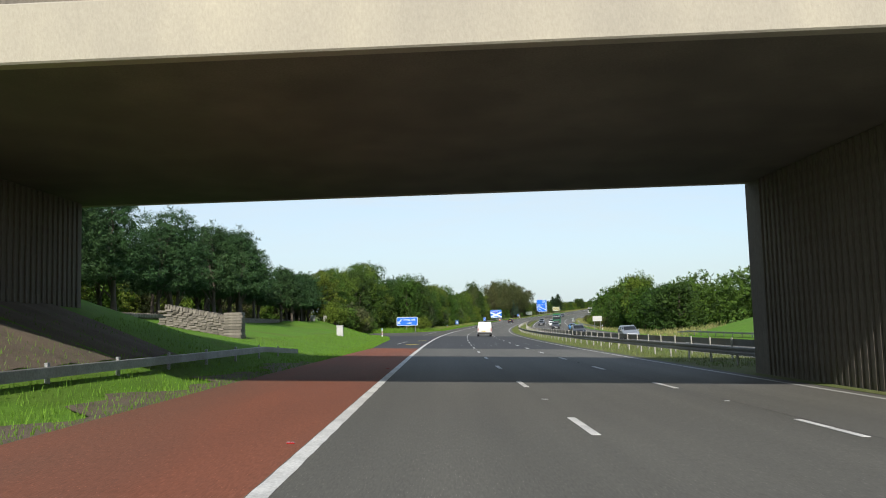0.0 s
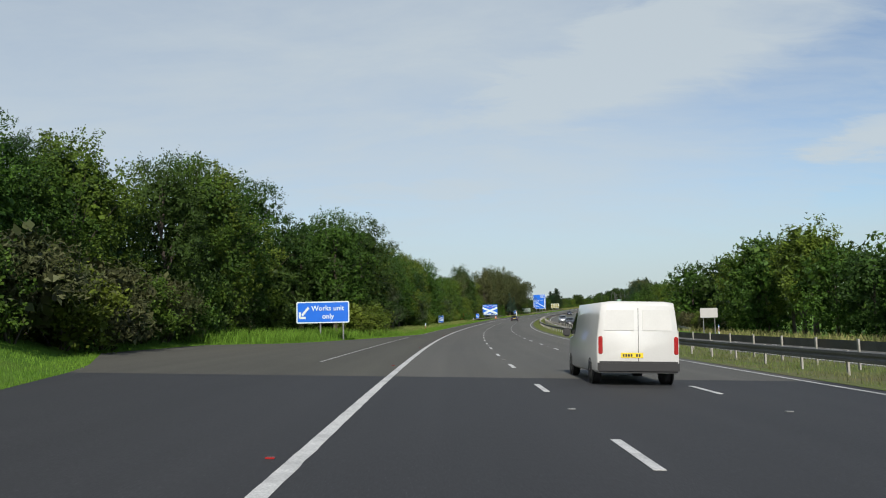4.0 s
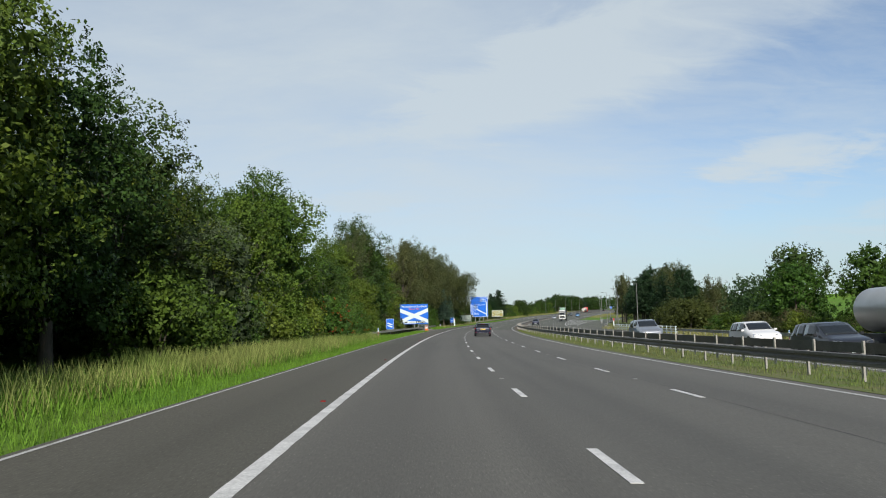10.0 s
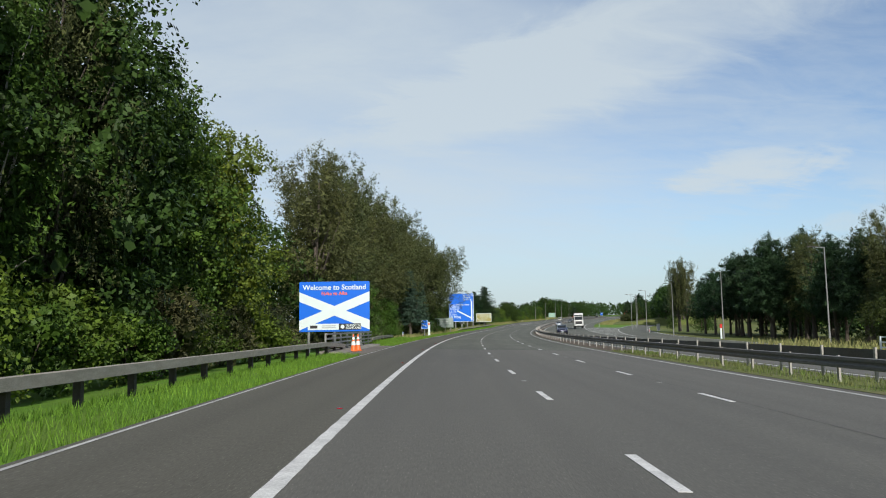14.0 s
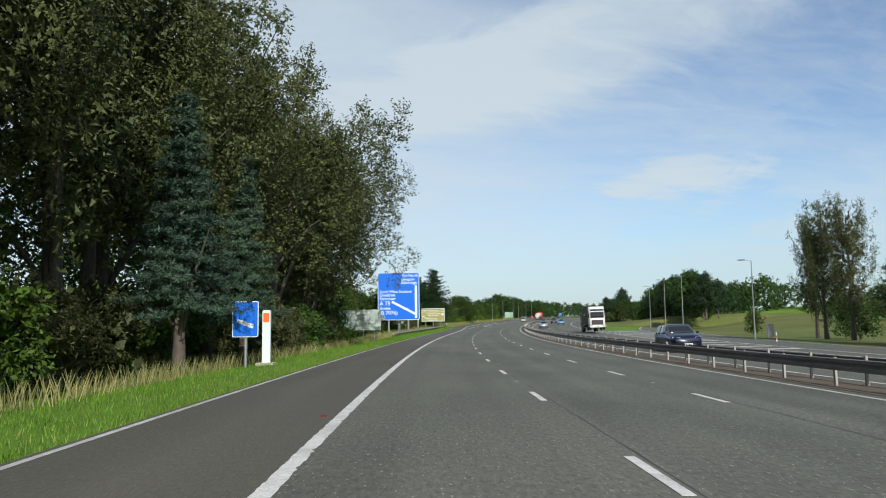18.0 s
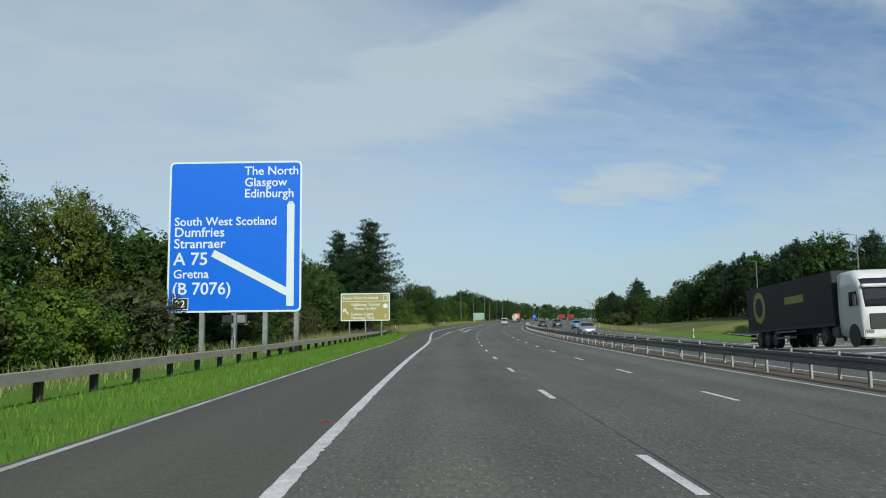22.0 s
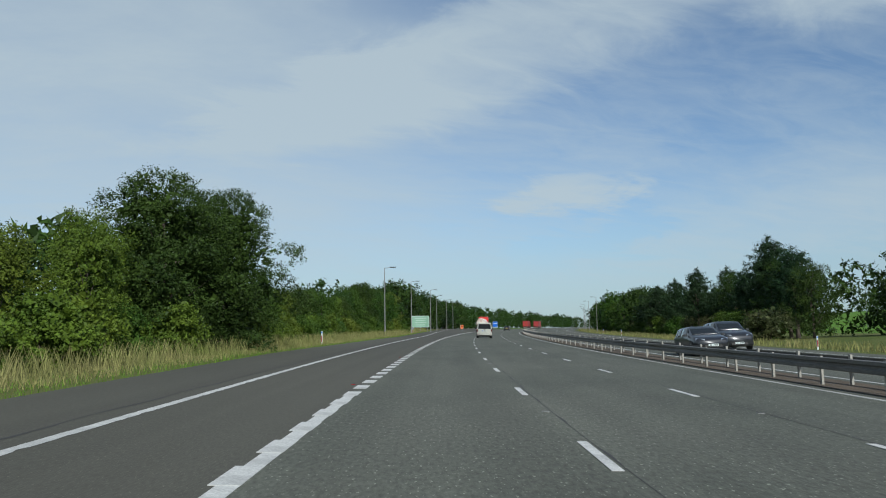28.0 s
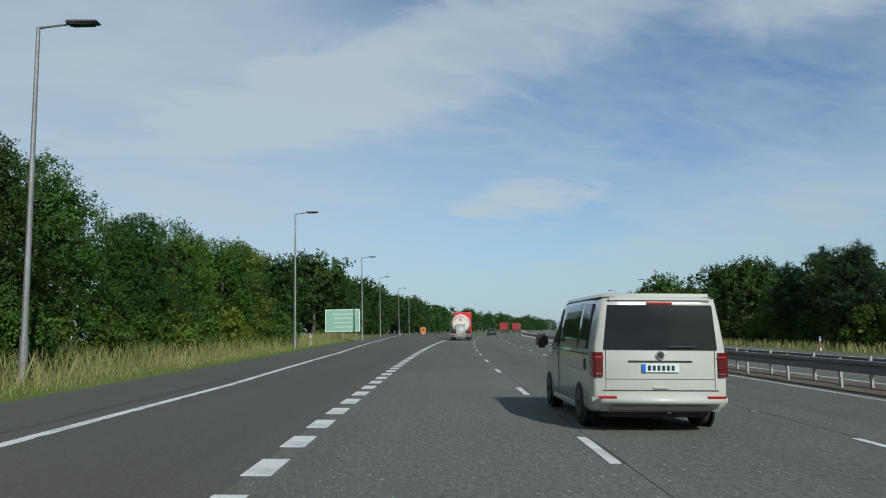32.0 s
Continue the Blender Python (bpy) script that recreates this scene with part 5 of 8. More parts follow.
woodland("wood_far_side", "dark pines massed behind the slip road", 388, 492, 5, 55, 63, const(9.0), "pine", 1300, 0.5, 0.0, 16)
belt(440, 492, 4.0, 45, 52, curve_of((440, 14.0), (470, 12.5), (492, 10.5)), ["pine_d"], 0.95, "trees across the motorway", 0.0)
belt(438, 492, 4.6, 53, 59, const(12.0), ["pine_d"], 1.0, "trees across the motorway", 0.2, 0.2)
for s, d, hh in ((509, 44.5, 15.0), (504, 43.5, 16.5), (499.5, 44.5, 16.0)):
    plant("poplar_a", s, d, hh, 0.2, 0.75, group="trees across the motorway")
for s, d, hh in ((508, 49, 5), (519, 52, 5.5), (541, 47, 3.5)):
    plant("mid_b", s, d, hh, 0.2, 1.0, group="trees across the motorway")
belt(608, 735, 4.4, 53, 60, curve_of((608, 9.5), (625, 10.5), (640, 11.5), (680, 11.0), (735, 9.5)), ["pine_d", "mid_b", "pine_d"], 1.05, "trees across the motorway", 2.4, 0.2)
woodland("wood_far_side", "dark pines massed on the bank above the slip road", 645, 735, 5, 60, 70, const(8.5), "pine", 1300, 0.42, 3.0, 17)
woodland("wood_far_side", "trees on the bank above the slip road", 640, 740, 7, 74, 92, const(9.5), "dark", 1000, 0.6, 3.6, 9)
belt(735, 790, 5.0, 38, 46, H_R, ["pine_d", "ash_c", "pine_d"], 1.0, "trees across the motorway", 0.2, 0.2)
belt(735, 850, 4.2, 38, 42, const(3.2), ["bush_a", "bush_b", "bush_a"], 1.15, "bushes across the motorway", 0.0)
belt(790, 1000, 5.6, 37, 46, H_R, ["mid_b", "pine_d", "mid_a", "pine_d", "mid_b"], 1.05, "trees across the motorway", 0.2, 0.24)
for s, d, hh in ((566, 92, 7), (578, 104, 6), (590, 88, 8), (556, 118, 6), (600, 112, 7)):
    plant("mid_b", s, d, hh, float(ground_right(np.array(float(s)), d - float(far_at(s)))) - 0.4, 1.1, group="trees in the field")
belt(545, 604, 5.0, 78, 81, const(2.6), ["bush_a", "bush_b"], 1.1, "hedge in the field", 3.0)
woodland("wood_far_side", "green wood across the motorway", 715, 1300, 9, 50, 64, const(9.0), "dark", 1000, 0.6, 0.4, 10)
# the far end and the skyline
woodland("distant_woodland", "distant trees at the end of the motorway", 1000, 1480, 8, -34, -26, const(10.5), "dark", 700, 0.8, 0, 12, 4.2)
woodland("distant_woodland", "distant trees on the skyline", 300, 1480, 11, 190, 330, const(11), "dark", 500, 1.1, 9.0, 13, 6.5)
woodland("distant_woodland", "distant trees across the end of the motorway", 1480, 1640, 4, -60, 60, const(10), "dark", 700, 0.9, 0, 14, 6.0)
# ---- signs ----
def glyphs(parent, text, size, x, z, material, align="LEFT", y=-0.018, name="lettering", bold=0.012):
    """Flat raised lettering on a panel that faces -y."""
    cu = bpy.data.curves.new("t", "FONT")
    cu.body, cu.size, cu.align_x, cu.extrude, cu.offset = text, size, align, 0.003, bold * size
    cu.resolution_u = 3
    tmp = bpy.data.objects.new("t", cu)
    scene.collection.objects.link(tmp)
    me = bpy.data.meshes.new_from_object(tmp.evaluated_get(bpy.context.evaluated_depsgraph_get()))
    bpy.data.objects.remove(tmp); bpy.data.curves.remove(cu)
    me.materials.clear(); me.materials.append(material)
    ob = new(name, me)
    ob.parent = parent
    ob.matrix_basis = Matrix.Translation((x, y, z)) @ Matrix.Rotation(radians(90), 4, "X")
    return ob


def round_panel(w, h, r, t, z0, y0=0.0):
    """A panel w by h with rounded corners, its lower edge at z0, its face towards -y."""
    bm = bmesh.new()
    pts = []
    for cx, cz, a0 in ((w / 2 - r, z0 + h - r, 0), (-w / 2 + r, z0 + h - r, 90), (-w / 2 + r, z0 + r, 180), (w / 2 - r, z0 + r, 270)):
        for k_ in range(5):
            a_ = radians(a0 + 22.5 * k_)
            pts.append((cx + r * math.cos(a_), y0, cz + r * math.sin(a_)))
    vs = [bm.verts.new(p) for p in pts]
    fc = bm.faces.new(vs)
    ex = bmesh.ops.extrude_face_region(bm, geom=[fc])
    bmesh.ops.translate(bm, vec=(0, t, 0), verts=[v for v in ex["geom"] if isinstance(v, bmesh.types.BMVert)])
    bmesh.ops.recalc_face_normals(bm, faces=bm.faces[:])
    return bm


def bar(parent, x0, z0, x1, z1, w, material, name, y=-0.014):
    """A flat stripe between two points of a panel."""
    dx, dz = x1 - x0, z1 - z0
    L_ = math.hypot(dx, dz)
    bm = box(L_, 0.006, w)
    bm.transform(Matrix.Translation(((x0 + x1) / 2, y, (z0 + z1) / 2)) @ Matrix.Rotation(-math.atan2(dz, dx), 4, "Y"))
    return part(name, bm, material, parent)


def sign(name, label, s, d, h0, w, h, face, rim=None, posts=(), base=-0.2, r=0.12, turn=0.0, post_r=0.06, category="road sign", post_m=None, square=False):
    t = thing(name, label, category, stand(s, d, 0.0, turn, tilt=False))
    if rim:
        part("border", round_panel(w, h, r, 0.02, h0), rim, t)
        b = 0.022 * max(w, 1.4) if w < 5 else 0.10
        part("panel", round_panel(w - 2 * b, h - 2 * b, max(0.02, r - b * 0.6), 0.02, h0 + b, -0.008), face, t)
    else:
        part("panel", round_panel(w, h, r, 0.02, h0), face, t)
    for x in posts:
        if square:
            bm = box(2 * post_r, 2 * post_r, h0 + h * 0.9 - base, x, 0.04 + post_r, (h0 + h * 0.9 + base) / 2, 0.01)
        else:
            bm = rod((x, 0.03 + post_r, base), (x, 0.03 + post_r, h0 + h * 0.9), post_r)
        part("post", bm, post_m or M_GALV, t)
    return t


# works unit sign
t = sign("direction_sign", "blue Works unit only sign with white arrow in the grass", 151.0, -8.35, 1.25, 3.95, 1.6, M_BLUE, M_WHITE, (-0.2, 1.5), 0.0)
glyphs(t, "Works unit", 0.52, -0.85, 2.18, M_WHITE)
glyphs(t, "only", 0.52, -0.05, 1.58, M_WHITE)
bar(t, -1.05, 2.42, -1.55, 1.83, 0.17, M_WHITE, "arrow_shaft")
for a_ in ((-1.72, 1.65, -1.70, 2.08), (-1.74, 1.66, -1.28, 1.66)):
    bar(t, *a_, 0.17, M_WHITE, "arrow_barb")

# countdown markers
for s, d, n_, hb in ((239.0, -5.55, 3, 0.75), (327.2, -5.6, 2, 0.65), (440.3, -5.45, 1, 1.0)):
    t = sign("countdown_marker", "small blue countdown sign with %s white slanting bar%s on a post" % (("one", "two", "three")[n_ - 1], "s" if n_ > 1 else ""), s, d, hb, 0.95, 1.30, M_BLUE, M_WHITE, (0.0,), -0.3, 0.06)
    for k_ in range(n_):
        z = hb + 0.42 + 0.27 * k_ - (0.02 if n_ > 1 else -0.08)
        bar(t, -0.30, z + 0.10, 0.30, z - 0.12, 0.15, M_WHITE, "bar")

# border welcome sign on the small river bridge
t = sign("welcome_sign", "large blue welcome sign with white diagonal cross, behind the parapet", 380.0, -7.45, 1.0, 5.3, 3.75, M_BLUE, None, (-1.95, 0.0, 1.95), -2.5, 0.05, post_r=0.10)
glyphs(t, "Welcome to Scotland", 0.54, 0, 4.14, M_WHITE, "CENTER", bold=0.02)
glyphs(t, "F\u00e0ilte gu Alba", 0.36, 0, 3.74, M_ORANGE, "CENTER", bold=0.02)
for k_, (z0, z1) in enumerate(((3.62, 1.48), (1.48, 3.62))):
    tv, y_ = 0.36, -0.006 - 0.003 * k_
    bm = bmesh.new()
    fr = [bm.verts.new((x, y_, z)) for x, z in ((-2.648, z0 - tv), (2.648, z1 - tv), (2.648, z1 + tv), (-2.648, z0 + tv))]
    bk = [bm.verts.new((v.co.x, 0.004, v.co.z)) for v in fr]
    bm.faces.new(fr); bm.faces.new(bk[::-1])
    for n_ in range(4):
        bm.faces.new((fr[n_], bk[n_], bk[(n_ + 1) % 4], fr[(n_ + 1) % 4]))
    bmesh.ops.recalc_face_normals(bm, faces=bm.faces[:])
    part("cross_arm", bm, M_WHITE, t)
part("banner", box(4.0, 0.008, 0.46, 0.0, -0.016, 1.36), M_WHITE, t)
part("banner_patch", box(1.65, 0.006, 0.46, 1.16, -0.023, 1.36), M_BLACK, t)
part("emblem", box(0.55, 0.006, 0.22, -1.55, -0.022, 1.36), M_BLACK, t)
for k_ in range(2):
    part("small_print", box(1.05, 0.006, 0.07, -0.42, -0.022, 1.43 - 0.14 * k_), plain("grey_print", (0.35, 0.35, 0.36)), t)
part("badge", rod((0.62, -0.030, 1.36), (0.62, -0.024, 1.36), 0.15), M_WHITE, t)
glyphs(t, "GLASGOW", 0.22, 0.86, 1.38, M_WHITE, y=-0.028)
glyphs(t, "SCOTLAND", 0.22, 0.86, 1.19, M_WHITE, y=-0.028, bold=0.03)

# advance direction sign
t = sign("advance_direction_sign", "very large blue motorway direction sign with forked arrow on posts", 543.0, -9.35, 1.93, 6.9, 7.85, M_BLUE, M_WHITE, (-3.2, -1.65, 0.0, 1.6, 3.2), -1.2, 0.25, post_r=0.12, square=True)
W0 = 1.75
for txt_, x, z, sz in (("The North", 0.45, 9.05, 0.64), ("Glasgow", 0.45, 8.45, 0.64), ("Edinburgh", 0.45, 7.86, 0.64), ("South West Scotland", -3.15, 6.42, 0.62),
                       ("Dumfries", -3.15, 5.84, 0.70), ("Stranraer", -3.15, 5.25, 0.70), ("A 75", -3.15, 4.38, 0.92), ("Gretna", -3.15, 3.70, 0.64), ("(B 7076)", -3.2, 2.86, 0.88)):
    glyphs(t, txt_, sz, x, z, M_WHITE)
part("junction_patch", box(0.85, 0.008, 0.60, -2.75, -0.014, 2.38), M_WHITE, t)
part("junction_patch", box(0.77, 0.008, 0.52, -2.75, -0.020, 2.38), M_BLACK, t)
glyphs(t, "22", 0.52, -2.75, 2.20, M_WHITE, "CENTER", y=-0.028)
bar(t, 2.88, 2.22, 2.88, 7.45, 0.38, M_WHITE, "arrow_stem")
for sgn in (-1, 1):
    bar(t, 2.88 + sgn * 0.14, 7.38, 2.88, 7.62, 0.16, M_WHITE, "arrow_tip", -0.015)
bar(t, 2.80, 2.90, -1.12, 4.98, 0.38, M_WHITE, "arrow_branch", -0.016)
t2 = thing("camera_mast", "short steel mast with two small boxes below the large sign", "road equipment", stand(542.0, -9.0, 0, tilt=False))
part("mast", rod((0, 0, -0.9), (0, 0, 1.35), 0.05), M_GALV, t2)
part("crossbar", box(1.3, 0.06, 0.06, 0, 0, 1.32), M_GALV, t2)
part("camera_box", box(0.48, 0.4, 0.4, -0.35, 0, 1.58, 0.03), M_BLACK, t2)
part("camera_box", box(0.40, 0.4, 0.4, 0.35, 0, 1.58, 0.03), M_GALV, t2)

# tourist sign
t = sign("tourist_sign", "faded brown tourist sign with white lettering behind the barrier", 581.8, -7.4, 1.53, 4.9, 2.75, M_BROWN, M_WHITE, (-1.6, 0.0, 1.6), -0.4, 0.10, post_r=0.075)
glyphs(t, "South West Scotland", 0.41, -2.25, 3.68, M_WHITE)
bar(t, -2.32, 3.48, 2.32, 3.48, 0.045, M_WHITE, "rule")
for txt_, z, x in (("Galloway Tourist", 3.03, -1.4), ("Route to Ayr", 2.64, -1.1), ("Solway Coast", 2.08, -1.45), ("Heritage Trail", 1.70, -1.4)):
    glyphs(t, txt_, 0.41, x, z, M_WHITE)
bar(t, -1.66, 2.20, -2.06, 2.62, 0.11, M_WHITE, "arrow_shaft")
for a_ in ((-2.16, 2.70, -1.86, 2.70), (-2.16, 2.70, -2.16, 2.40)):
    bar(t, *a_, 0.11, M_WHITE, "arrow_barb", -0.017)
part("symbol", box(0.46, 0.006, 0.50, 2.02, -0.014, 3.80), M_WHITE, t)
part("symbol", box(0.39, 0.006, 0.43, 2.02, -0.020, 3.80), M_BROWN, t)
part("symbol", rod((2.0, -0.022, 3.0), (2.0, -0.012, 3.0), 0.26, seg=5), M_WHITE, t)
part("symbol", box(0.26, 0.006, 0.44, 2.0, -0.014, 2.0), plain("pale_brown_print", (0.42, 0.36, 0.15)), t)

# county welcome board
M_BOARD = mat("bleached_grey_green_board", (0.36, 0.44, 0.38), (0.30, 0.36, 0.32), 1.2, 0.5, c3=(0.44, 0.50, 0.46))
t = sign("welcome_sign", "bleached pale green welcome board with an emblem under trees", 487.5, -7.05, 0.92, 4.05, 1.95, M_BOARD, None, (-1.2, 0.35, 1.4), -0.5, 0.03, post_r=0.06)
M_PALE = plain("pale_lettering", (0.66, 0.68, 0.66), 0.5)
for txt_, z, x, sz in (("Welcome to", 2.50, -0.75, 0.34), ("Dumfries", 2.05, -0.70, 0.44), ("& Galloway", 1.62, -0.60, 0.44), ("the natural place", 1.12, -0.95, 0.28)):
    glyphs(t, txt_, sz, x, z, M_PALE)
part("emblem", rod((-1.4, -0.022, 1.85), (-1.4, -0.012, 1.85), 0.36, seg=16), plain("emblem_green", (0.05, 0.22, 0.15)), t)
part("emblem", rod((-1.4, -0.026, 1.85), (-1.4, -0.016, 1.85), 0.22, seg=12), M_PALE, t)

# green sign and small blue sign further on
M_GREENSIGN_T = plain("faded_sign_lettering", (0.42, 0.54, 0.47), 0.5)
t = sign("direction_sign", "pale green direction sign on tall posts beside the slip road", 822.0, -11.6, 1.05, 4.1, 2.6, M_GREENSIGN, M_WHITE, (-1.6, 0, 1.6), -0.3, 0.1)
for k_ in range(4):
    part("text_bar", box(2.6 - 0.5 * (k_ % 2), 0.006, 0.13, 0.1, -0.014, 3.1 - 0.5 * k_), M_GREENSIGN_T, t)
t = sign("direction_sign", "small blue motorway sign on posts far along the carriageway", 976.0, -5.2, 1.0, 2.0, 2.2, M_BLUE, M_WHITE, (-0.6, 0.6), -0.3, 0.1)
part("text_bar", box(1.3, 0.006, 0.3, 0, -0.014, 2.4), M_WHITE, t)
t = sign("works_sign", "small orange and red temporary sign at the roadside", 868.0, -5.9, 0.6, 0.85, 1.05, M_ORANGE, M_WHITE, (0,), -0.3, 0.05)
part("text_bar", box(0.5, 0.006, 0.22, 0, -0.014, 1.2), M_BLACK, t)
# back of a sign facing the other way
t = sign("road_sign", "grey rear face of a road sign on two posts", 195.1, 31.9, 2.07, 2.15, 1.2, plain("grey_sign_back", (0.42, 0.42, 0.40), 0.6), None, (-0.7, 0.7), -0.3, 0.05)

# ---- street lamps ----
def street_lamp(s, d, h, height, face):
    """face: +1 turns the lantern to larger d."""
    t = thing("street_lamp", "tall grey steel lamp post with a flat lantern", "street lamp", stand(s, d, h, tilt=False), "street lamps")
    part("base", rod((0, 0, -0.3), (0, 0, 1.3), 0.11, 0.11, 12), M_GALV, t)
    part("pole", rod((0, 0, 1.3), (0, 0, height), 0.085, 0.05, 12), M_GALV, t)
    part("arm", rod((0, 0, height - 0.02), (face * 0.9, 0, height + 0.08), 0.035, 0.03, 8), M_GALV, t)
    bm = box(0.85, 0.34, 0.10, 0, 0, 0, 0.03)
    for v in bm.verts:
        if v.co.x * face > 0:
            v.co.z *= 0.6
    lan = part("lantern", bm, M_GALV_D, t, m=Matrix.Translation((face * 1.2, 0, height + 0.10)))
    part("lens", box(0.6, 0.26, 0.02, 0, 0, -0.06), M_GLASS_D, lan)
    return t


for k_ in range(12):
    s = 749.2 + 35.0 * k_
    street_lamp(s, (-8.9, -8.9, -8.9, -11.4, -12.8, -15.3)[k_] if k_ < 6 else float(EDGE(np.array(s))) - 1.8, -0.15, 9.6, 1)
for k_ in range(7):
    s = 399.0 + 36.5 * k_
    street_lamp(s, 37.0 if s < 560 else 39.0 + (s - 550) * 0.06, 0.0, 9.4 if s < 560 else 10.4, -1)
for k_ in range(6):
    s = 652.0 + 34.0 * k_
    street_lamp(s, float(SLIP(np.array(s))) + 6.5, 1.6, 10, -1)
for k_ in range(8):
    street_lamp(860 + 38.0 * k_, 31.5, 0.0, 9.5, -1)

# ---- marker posts, cabinets ----
def marker_post(s, d, h=0.0, red=True, tall=1.0):
    t = thing("marker_post", "white plastic verge marker post with a reflector", "marker post", stand(s, d, h, tilt=False), "marker posts")
    part("post", box(0.11, 0.09, tall + 0.2, 0, 0, (tall - 0.2) / 2, 0.012), M_WHITE, t)
    part("reflector", box(0.07, 0.01, 0.5 * tall, 0, -0.052, 0.42 * tall), M_REDLENS if red else M_GALV, t)
    part("plate", box(0.10, 0.012, 0.09, 0, -0.055, 0.90 * tall), M_BLUE, t)


for s, d, h in ((103, -7.2, 0.1), (201.3, -4.5, 0.0), (305.5, -4.6, 0.0), (600.4, -6.3, 0.0), (700.5, -8.2, 0.0), (795, -9.9, 0.0), (195, 33, 0.2), (300, 32, 0.0), (500, 36.5, 0.0), (600, 29.5, 0.0), (700, 29.5, 0.0), (790, 29.5, 0.0), (820, 29.5, 0)):
    marker_post(s, d, h)
marker_post(411.8, -5.35, -0.05, tall=0.78)
t = thing("emergency_phone_post", "tall white emergency post with an orange panel near its top", "marker post", stand(441.1, -4.85, 0.0, tilt=False))
part("post", box(0.30, 0.20, 2.3, 0, 0, 0.85, 0.03), M_WHITE, t)
part("panel", box(0.22, 0.012, 0.34, 0, -0.104, 1.72, 0.004), M_ORANGE, t)
part("plinth", box(0.7, 0.7, 0.12, 0, 0, 0.0, 0.02), M_CONC, t)
t = thing("emergency_phone_post", "white post with a red top at the far verge", "marker post", stand(431, 35.5, 0.2, tilt=False))
part("post", box(0.22, 0.18, 1.5, 0, 0, 0.6, 0.02), M_WHITE, t)
part("cap", box(0.32, 0.24, 0.55, 0, 0, 1.55, 0.03), M_RED_P, t)
M_CAB = mat("grey_cabinet_paint", (0.42, 0.42, 0.40), (0.36, 0.36, 0.35), 2, 0.6)
for s, d, w, hh in ((79.7, -9.0, 0.62, 1.0), (113.2, -18.1, 0.6, 0.8), (113.6, -16.4, 0.5, 0.9), (114, -14.8, 0.5, 0.8), (512, 40, 0.7, 1.5)):
    h = GROUND_L(s, d) if d < 0 else 0.3
    t = thing("roadside_cabinet", "grey metal equipment cabinet standing in the grass", "cabinet", stand(s, d, h, tilt=False), "roadside cabinets")
    part("body", box(w, 0.45, hh + 0.1, 0, 0, hh / 2 - 0.05, 0.015), M_CAB, t)
    part("door", box(w * 0.86, 0.02, hh * 0.84, 0, -0.235, hh / 2, 0.008), M_CAB, t)
    part("roof", box(w + 0.06, 0.52, 0.05, 0, 0, hh + 0.02, 0.01), M_CAB, t)

# traffic cone by the parapet
for s, d in ((365.3, -3.95), (366.5, -3.85)):
    t = thing("traffic_cone", "red-orange traffic cone with white bands beside the parapet", "traffic cone", stand(s, d, 0.02, tilt=False), "traffic cones")
    part("base", box(0.45, 0.45, 0.05, 0, 0, 0.025, 0.01), M_ORANGE, t)
    part("cone", rod((0, 0, 0.05), (0, 0, 0.95), 0.17, 0.03, 16), M_ORANGE, t)
    part("band", rod((0, 0, 0.34), (0, 0, 0.56), 0.134, 0.101, 16), M_WHITE, t)
    part("band", rod((0, 0, 0.66), (0, 0, 0.80), 0.090, 0.064, 16), M_WHITE, t)

# ---- verge barriers and the river parapet ----
near = lambda *p: curve_of(*p)
barrier("verge_barrier", "galvanised steel verge barrier on posts, rising out of the grass", 2, 38, near((0, -6.0), (16, -5.9), (38, -5.3)), 1, 3.2, prof=OPEN_BOX, mrail=M_GALV, ends=0.25)
barrier("verge_barrier", "weathered timber-grey box barrier along the wooded verge", 300, 366, near((300, -5.3), (366, -4.6)), 1, 2.4, prof=OPEN_BOX, mrail=M_TIMBER, mpost=M_TIMBER_D, post=(0.14, 0.14), post_h=0.55, ends=0.2)
barrier("verge_barrier", "weathered box barrier leading away from the parapet", 380.6, 403.5, near((380, -4.75), (390, -4.75), (397, -5.0), (403.5, -5.6)), 1, 2.4, prof=OPEN_BOX, mrail=M_MOSSY, mpost=M_TIMBER_D, post=(0.14, 0.14), post_h=0.55, hfun=curve_of((380, 0.04), (396, 0.0), (403.5, -0.10)), ends=0.1)
barrier("verge_barrier", "weathered grey box barrier on dark posts before the large sign", 509.5, 607, near((509, -6.2), (535, -6.0), (560, -6.05), (590, -6.3), (607, -8.0)), 1, 2.4, prof=OPEN_BOX, mrail=M_TIMBER, mpost=M_TIMBER_D, post=(0.14, 0.14), post_h=0.5, hfun=lambda s: np.full_like(s, -0.12), ends=0.15)
barrier("verge_barrier", "galvanised barrier beyond the opposite carriageway", 215, 345, near((215, 34.0), (240, 32.6), (345, 31.5)), -1, 3.2, mrail=M_GALV, ends=0.2)
barrier("verge_barrier", "galvanised barrier beyond the opposite carriageway at the green mound", 50, 120, near((50, 35), (120, 34.5)), -1, 3.2, prof=OPEN_BOX, mrail=M_GALV, ends=0.2, hfun=lambda s: np.full_like(s, 0.3))


